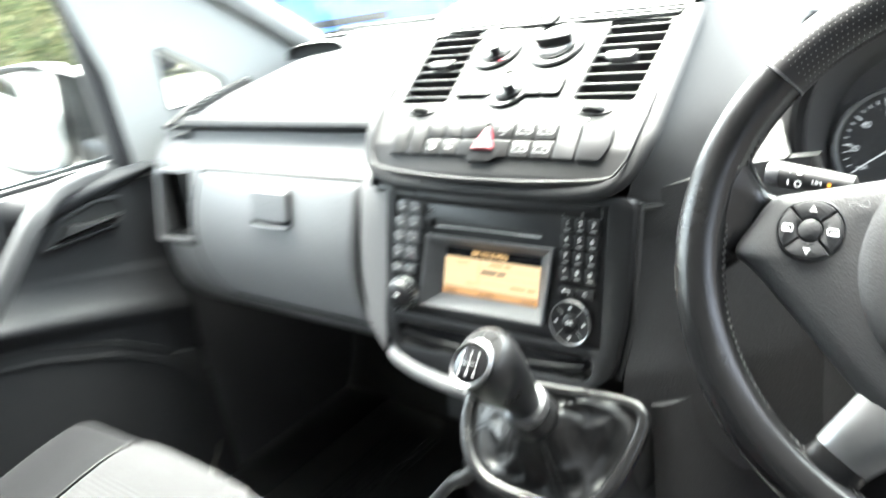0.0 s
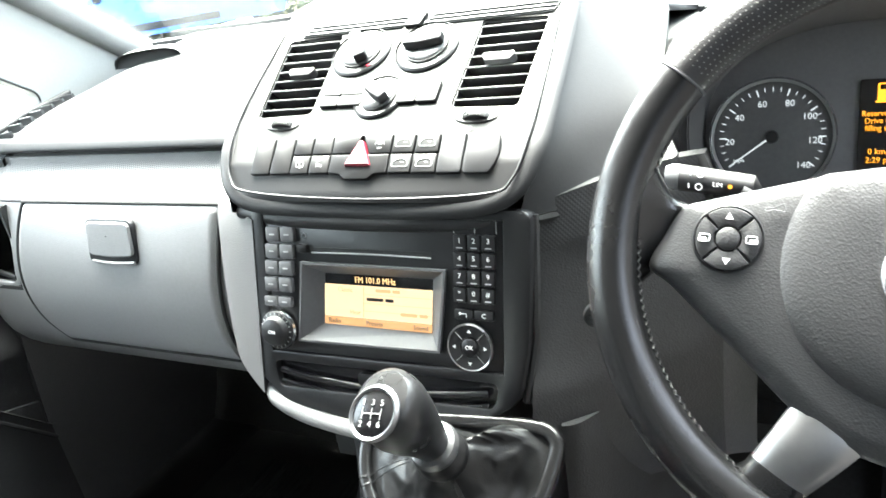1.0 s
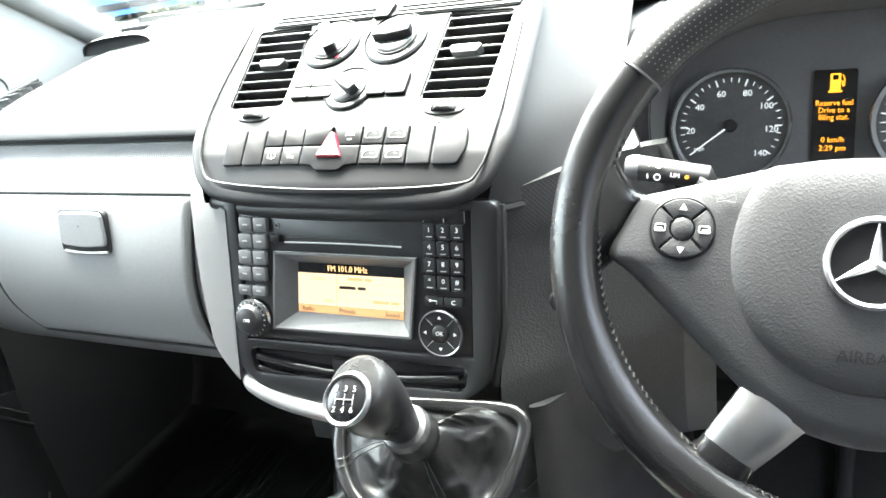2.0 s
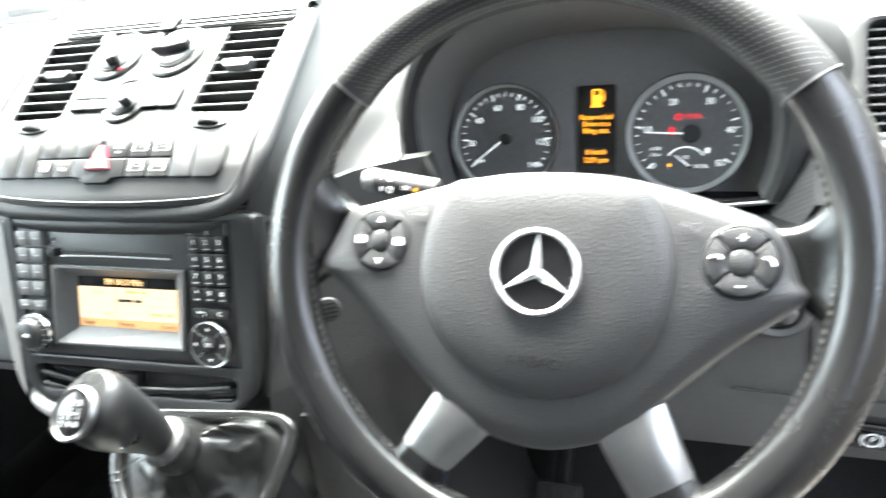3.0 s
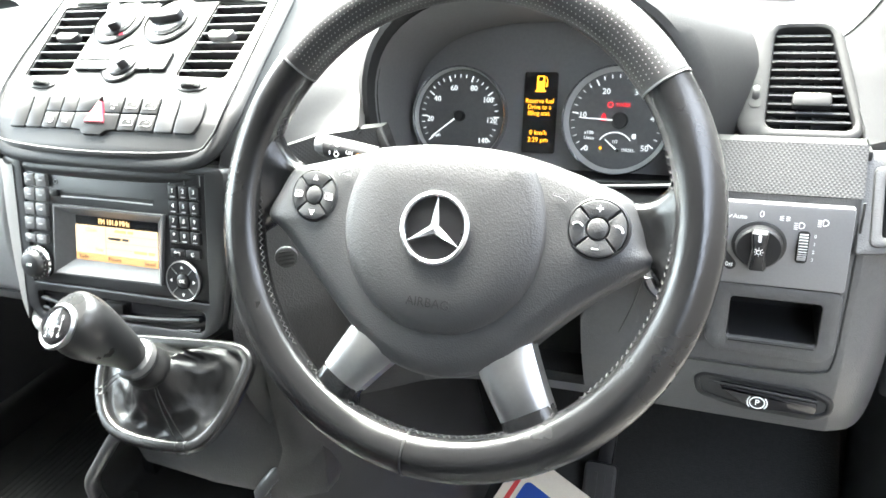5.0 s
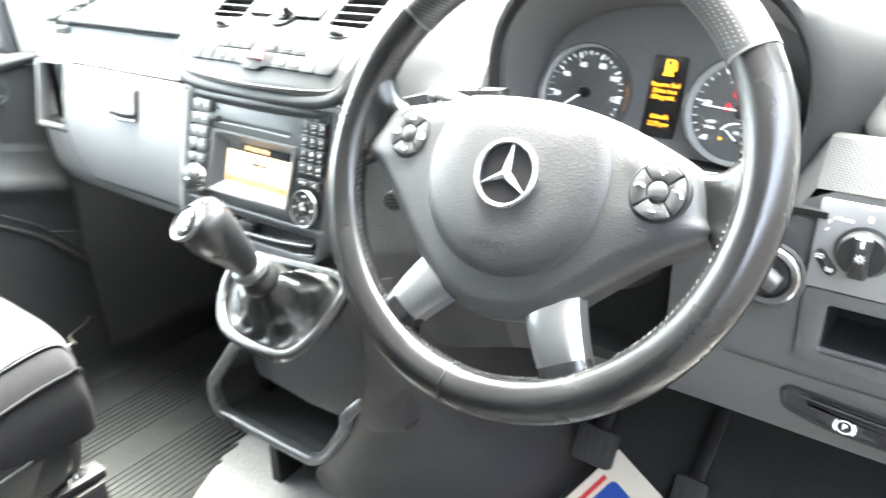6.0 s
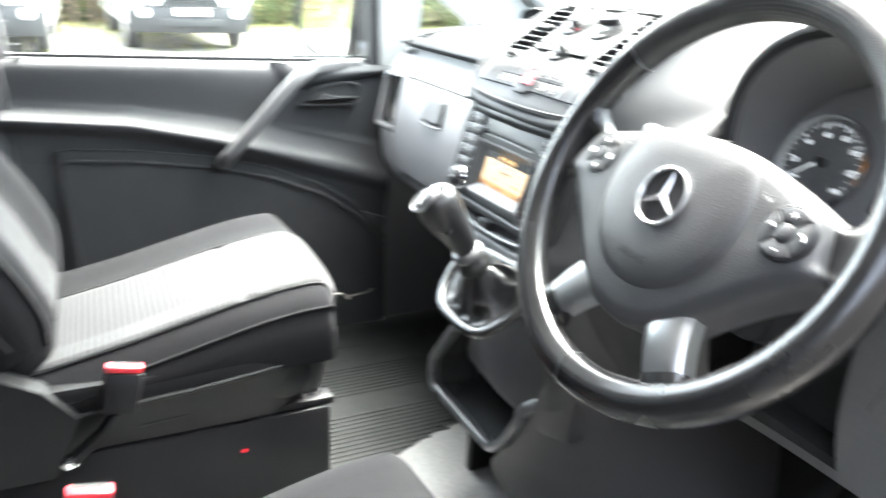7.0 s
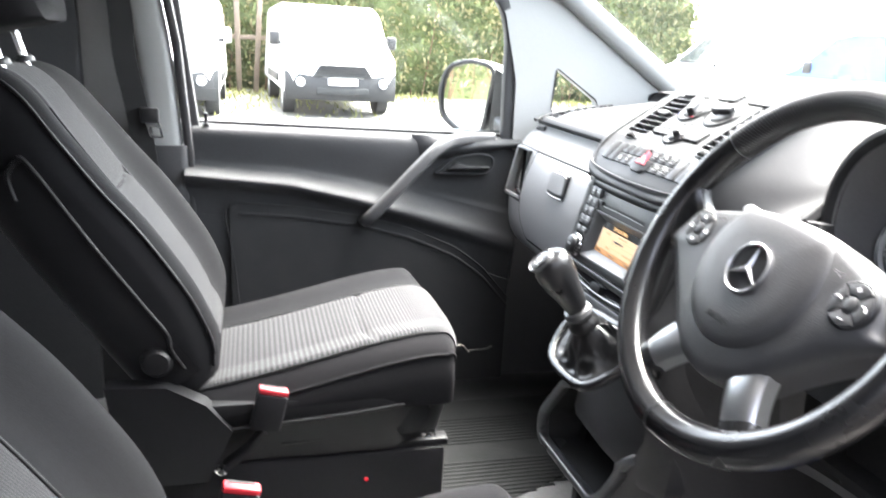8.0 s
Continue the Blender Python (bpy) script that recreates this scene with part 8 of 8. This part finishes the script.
def van(name, m, paint, label, long=4.9, wide=1.95, high=1.95, grille=0, group="parked vans"):
    """A panel van; its nose points along the frame's x axis."""
    base = m.translation
    v = thing(name, base, label, "van", group)
    L, W, H = long, wide / 2, high
    prof = [(0.0, 0.42), (0.03, 0.62), (0.02, 0.86), (-0.10, 1.02), (-0.55, 1.14), (-0.75, 1.22), (-1.15, 1.62), (-1.42, H - 0.10), (-1.75, H - 0.01), (-2.6, H), (-L + 0.1, H - 0.03), (-L, H - 0.15), (-L, 0.45)]
    prof = [(q[0], q[1]) for q in [(Vector(p)) for p in rounded(prof, 0.10, 4)]]
    rows = []
    for k, inset_d in ((-1.0, 0.0), (-0.86, 0.0), (0.0, 0.0), (0.86, 0.0), (1.0, 0.0)):
        row = []
        for x, z in prof:
            tuck = 0.10 * max(0, (z - 1.1) / 0.9) if abs(k) == 1.0 else 0.0
            nose = -0.10 * abs(k) ** 4 * max(0, 1 - abs(x) / 0.6)
            edge = 0.05 if abs(k) == 1.0 else 0.0
            row.append(m @ Vector((x + nose - (edge if x > -0.3 else -edge if x < -L + 0.2 else 0), k * W * (1 - tuck), z - (edge * 0.6 if z > H - 0.12 else 0))))
        rows.append(row)
    bm = bmesh.new()
    g = [[bm.verts.new(q) for q in r] for r in rows]
    for a, b in zip(g, g[1:]):
        for i in range(len(a) - 1):
            bm.faces.new((a[i], a[i + 1], b[i + 1], b[i]))
        bm.faces.new((a[-1], a[0], b[0], b[-1]))
    bm.faces.new(g[0])
    bm.faces.new(g[-1])
    part("body", bm, paint, v, smooth=35)
    # windscreen and side glass
    def scr(u, w):
        k = mixv(-0.80, 0.80, u) * (1 - 0.10 * w)
        return m @ Vector((mixv(-0.76, -1.37, w) + 0.035 - 0.05 * (2 * u - 1) ** 2, k * W, mixv(1.245, H - 0.14, w) + 0.02))
    # pale colour paints the sky's reflection into the white vans' screens
    part("windscreen", sheet(scr, 10, 4), CARGLASS if paint is BODYB or group == "vans across the yard" else PALEG, v)
    for s in (-1, 1):
        part("side_window", plate([(-1.62, 1.22), (-0.98, 1.22), (-1.36, 1.66), (-1.62, 1.68)][::1], m @ basis((0, s * (W * 0.945), 0), (1, 0, 0), (0, 0, 1)) @ Matrix.Rotation(radians(s * 6), 4, "X"), -0.02, 0.02), CARGLASS, v)
        mir = part("wing_mirror", box(-0.10, 0.05, -0.09, 0.09, -0.12, 0.12, m @ Matrix.Translation((-0.95, s * (W + 0.10), 1.30)), 0.04), BUMPER if grille == 0 else paint, v)
        part("mirror_arm", box(-0.03, 0.03, -0.09, 0.09, -0.03, 0.03, m @ Matrix.Translation((-0.92, s * (W - 0.02), 1.22)), 0.01), BUMPER, mir)
        part("headlamp", sheet(lambda u, w: m @ Vector((0.0 - 0.16 * u ** 2 - 0.14 * w - 0.03, s * mixv(W * 0.55, W * 0.96, u), mixv(0.80, 0.80 + 0.16 + 0.06 * u, w))), 6, 4, (0.02, 0, 0)), PALEG, v)
        part("fog_lamp", lathe([(0.0, 0.03), (0.06, 0.02), (0.075, 0.0), (0.08, -0.03)], m @ Matrix.Translation((0.045, s * W * 0.74, 0.60)) @ Matrix.Rotation(radians(90), 4, "Y"), 18), PALEG, v)
        for x in (-0.85, -L + 0.95):
            wheel_at(v, m, x, s * (W - 0.04), 0.33, 1 if s < 0 else -1)
    part("bumper", sheet(lambda u, w: m @ Vector((0.08 - 0.16 * abs(2 * u - 1) ** 3 - 0.03 * (2 * w - 1) ** 2, mixv(-W * 1.0, W * 1.0, u), mixv(0.30, 0.68 + 0.10 * abs(2 * u - 1) ** 2, w))), 20, 8, (-0.12, 0, 0)), BUMPER, v, "grey plastic bumper")
    part("lower_intake", box(-0.02, 0.03, -0.45, 0.45, 0.40, 0.52, m @ Matrix.Translation((0.075, 0, 0)), 0.01), DARK, v)
    gr = part("grille", sheet(lambda u, w: m @ Vector((0.045, mixv(-0.52, 0.52, u) * (1 - 0.25 * w), mixv(0.70, 0.90, w))), 8, 4, (0.02, 0, 0)), DARK, v)
    for i in range(4):
        part("bar", box(0.0, 0.03, -0.45 + 0.02 * i, 0.45 - 0.02 * i, -0.008, 0.008, m @ Matrix.Translation((0.055, 0, 0.785 + 0.032 * i)), 0.004), BUMPER, gr)
    for s in (-1, 1):
        part("bonnet_slot", box(-0.02, 0.02, -0.13, 0.13, -0.010, 0.010, m @ Matrix.Translation((-0.07, s * 0.30, 1.035)), 0.004), BUMPER, v)
    part("number_plate", box(-0.01, 0.01, -0.26, 0.26, -0.056, 0.056, m @ Matrix.Translation((0.10, 0.0, 0.62)), 0.006), PLATE, v)
    part("wiper", sweep([m @ Vector((-0.74, -0.55, 1.27)), m @ Vector((-0.70, 0.0, 1.285)), m @ Vector((-0.74, 0.5, 1.27))], 0.012), BUMPER, v)
    part("side_strip", box(-L + 1.4, -1.3, -0.02, 0.02, -0.07, 0.07, m @ Matrix.Translation((0, -W - 0.005, 0.60)), 0.01), BUMPER, v)
    part("side_strip", box(-L + 1.4, -1.3, -0.02, 0.02, -0.07, 0.07, m @ Matrix.Translation((0, W + 0.005, 0.60)), 0.01), BUMPER, v)
    return v


van("white_van", pose(-12.2, 1.66, 0, 0, 0, 3), BODYW, "white panel van with grey bumper parked nose out")
van("white_van", pose(-11.3, -1.35, 0, 0, 0, 0), BODYW, "white panel van with grey bumper beside the hedge", grille=1)
van("white_van", pose(-2.9, -11.5, 0, 0, 0, 85), BODYW, "white van parked behind, seen in the mirror", grille=1)
van("blue_van", pose(-13.6, 11.2, 0, 0, 0, 222), BODYB, "bright blue van parked across the yard", long=4.6, high=2.02)
van("white_van", pose(-15.4, 9.6, 0, 0, 0, 262), BODYW, "white van with dark windscreen beside the blue one", grille=1, group="vans across the yard")


# ---- hedge and fence ----
def hedge(name, x0, y0, x1, y1, high, count, seed, label):
    """A wild hedge: stems with many small leaf clumps in an uneven outline."""
    rng = random.Random(seed)
    h = thing(name, ((x0 + x1) / 2, (y0 + y1) / 2, 0), label, "hedge")
    d = Vector((x1 - x0, y1 - y0, 0))
    side = Vector((-d.y, d.x, 0)).normalized()
    stems = bmesh.new()
    for i in range(60):
        p = Vector((x0, y0, 0)) + d * rng.random() + side * rng.uniform(-0.6, 0.6)
        q = p + Vector((rng.uniform(-0.4, 0.4), rng.uniform(-0.4, 0.4), high * rng.uniform(0.5, 0.95)))
        sweep([p, p.lerp(q, 0.5) + Vector((rng.uniform(-0.15, 0.15), rng.uniform(-0.15, 0.15), 0)), q], circle(0.02, 5), bm=stems, scales=[1.3, 0.9, 0.4])
    tagged(part("stems", stems, TWIG, h), kind="stuff")
    def core(u, w):
        p = Vector((x0, y0, 0)) + d * u - side * (0.5 * math.sin(w * math.pi) ** 0.5 + 0.25 * noise.noise((u * 30, w * 8, seed)))
        return p + Vector((0, 0, high * 0.8 * w * (1 + 0.35 * noise.noise((u * 14, 0.3, seed)))))
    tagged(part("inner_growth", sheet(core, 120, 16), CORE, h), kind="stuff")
    for mt, share, nm in ((LEAF, 0.6, "leaves"), (LEAFY, 0.4, "pale_leaves")):
        verts, faces = [], []
        for i in range(int(count * share)):
            t = rng.random()
            top = high * (0.72 + 0.28 * math.sin(t * 23 + seed) * math.sin(t * 7.3) + 0.12 * rng.random())
            z = top * rng.random() ** 0.75
            dep = 0.9 * (1 - 0.5 * (z / high) ** 2)
            p = Vector((x0, y0, 0)) + d * t + side * rng.uniform(-dep, dep) + Vector((0, 0, z + 0.05))
            s = rng.uniform(0.04, 0.11)
            a = Vector((rng.gauss(0, 1), rng.gauss(0, 1), rng.gauss(0, 1))).normalized()
            b = a.orthogonal().normalized()
            k = len(verts)
            verts += [p - a * s, p + b * s * 0.45, p + a * s, p - b * s * 0.45]
            faces.append((k, k + 1, k + 2, k + 3))
        me = bpy.data.meshes.new(nm)
        me.from_pydata(verts, [], faces)
        me.materials.append(mt)
        ob = new(nm, me)
        ob.parent = h
        ob.matrix_parent_inverse = Matrix.Translation(-h.location)
        ob["kind"] = "stuff"
    return h


hedge("hedge", -18.5, -9.0, -18.5, 12.0, 4.2, 70000, 3, "tall wild hedge with green and dry leaves")
hedge("hedge", -18.0, 12.0, -9.0, 24.0, 2.1, 12000, 8, "wild hedge across the far side of the yard")
hedge("hedge", -9.0, -15.0, 1.0, -17.0, 3.6, 9000, 11, "wild hedge behind the parked vans")


def fence(x, y0, y1):
    f = thing("wooden_fence", (x, (y0 + y1) / 2, 0), "weathered dark wooden fence posts in the hedge", "fence")
    rng = random.Random(5)
    for i in range(7):
        y = mixv(y0, y1, i / 6)
        part("post", box(-0.05, 0.05, -0.06, 0.06, 0, 2.0 + rng.uniform(-0.3, 0.2), Matrix.Translation((x, y, 0)) @ Matrix.Rotation(radians(rng.uniform(-4, 4)), 4, "X"), 0.008), FENCE, f)
    part("rail", box(-0.03, 0.03, y0 - (y0 + y1) / 2, y1 - (y0 + y1) / 2, 1.2, 1.3, Matrix.Translation((x, (y0 + y1) / 2, 0)), 0.008), FENCE, f)


fence(-17.2, -1.6, 0.6)


def verge():
    """Thin grass tufts along the foot of the hedge."""
    rng = random.Random(21)
    verts, faces = [], []
    for i in range(9000):
        x, y = -17.3 + rng.gauss(0, 1.0), rng.uniform(-8, 14)
        if i % 5 == 0:
            x = rng.uniform(-16, -11.5)
        hgt = rng.uniform(0.03, 0.12)
        a = rng.uniform(0, 6.28)
        w = 0.018
        k = len(verts)
        verts += [(x - w * math.cos(a), y - w * math.sin(a), 0), (x + w * math.cos(a), y + w * math.sin(a), 0), (x + rng.gauss(0, 0.05), y + rng.gauss(0, 0.05), hgt)]
        faces.append((k, k + 1, k + 2))
    me = bpy.data.meshes.new("grass")
    me.from_pydata(verts, [], faces)
    me.materials.append(GRASS)
    tagged(new("grass", me), "thin dry grass tufts along the hedge", "grass", kind="stuff")


verge()
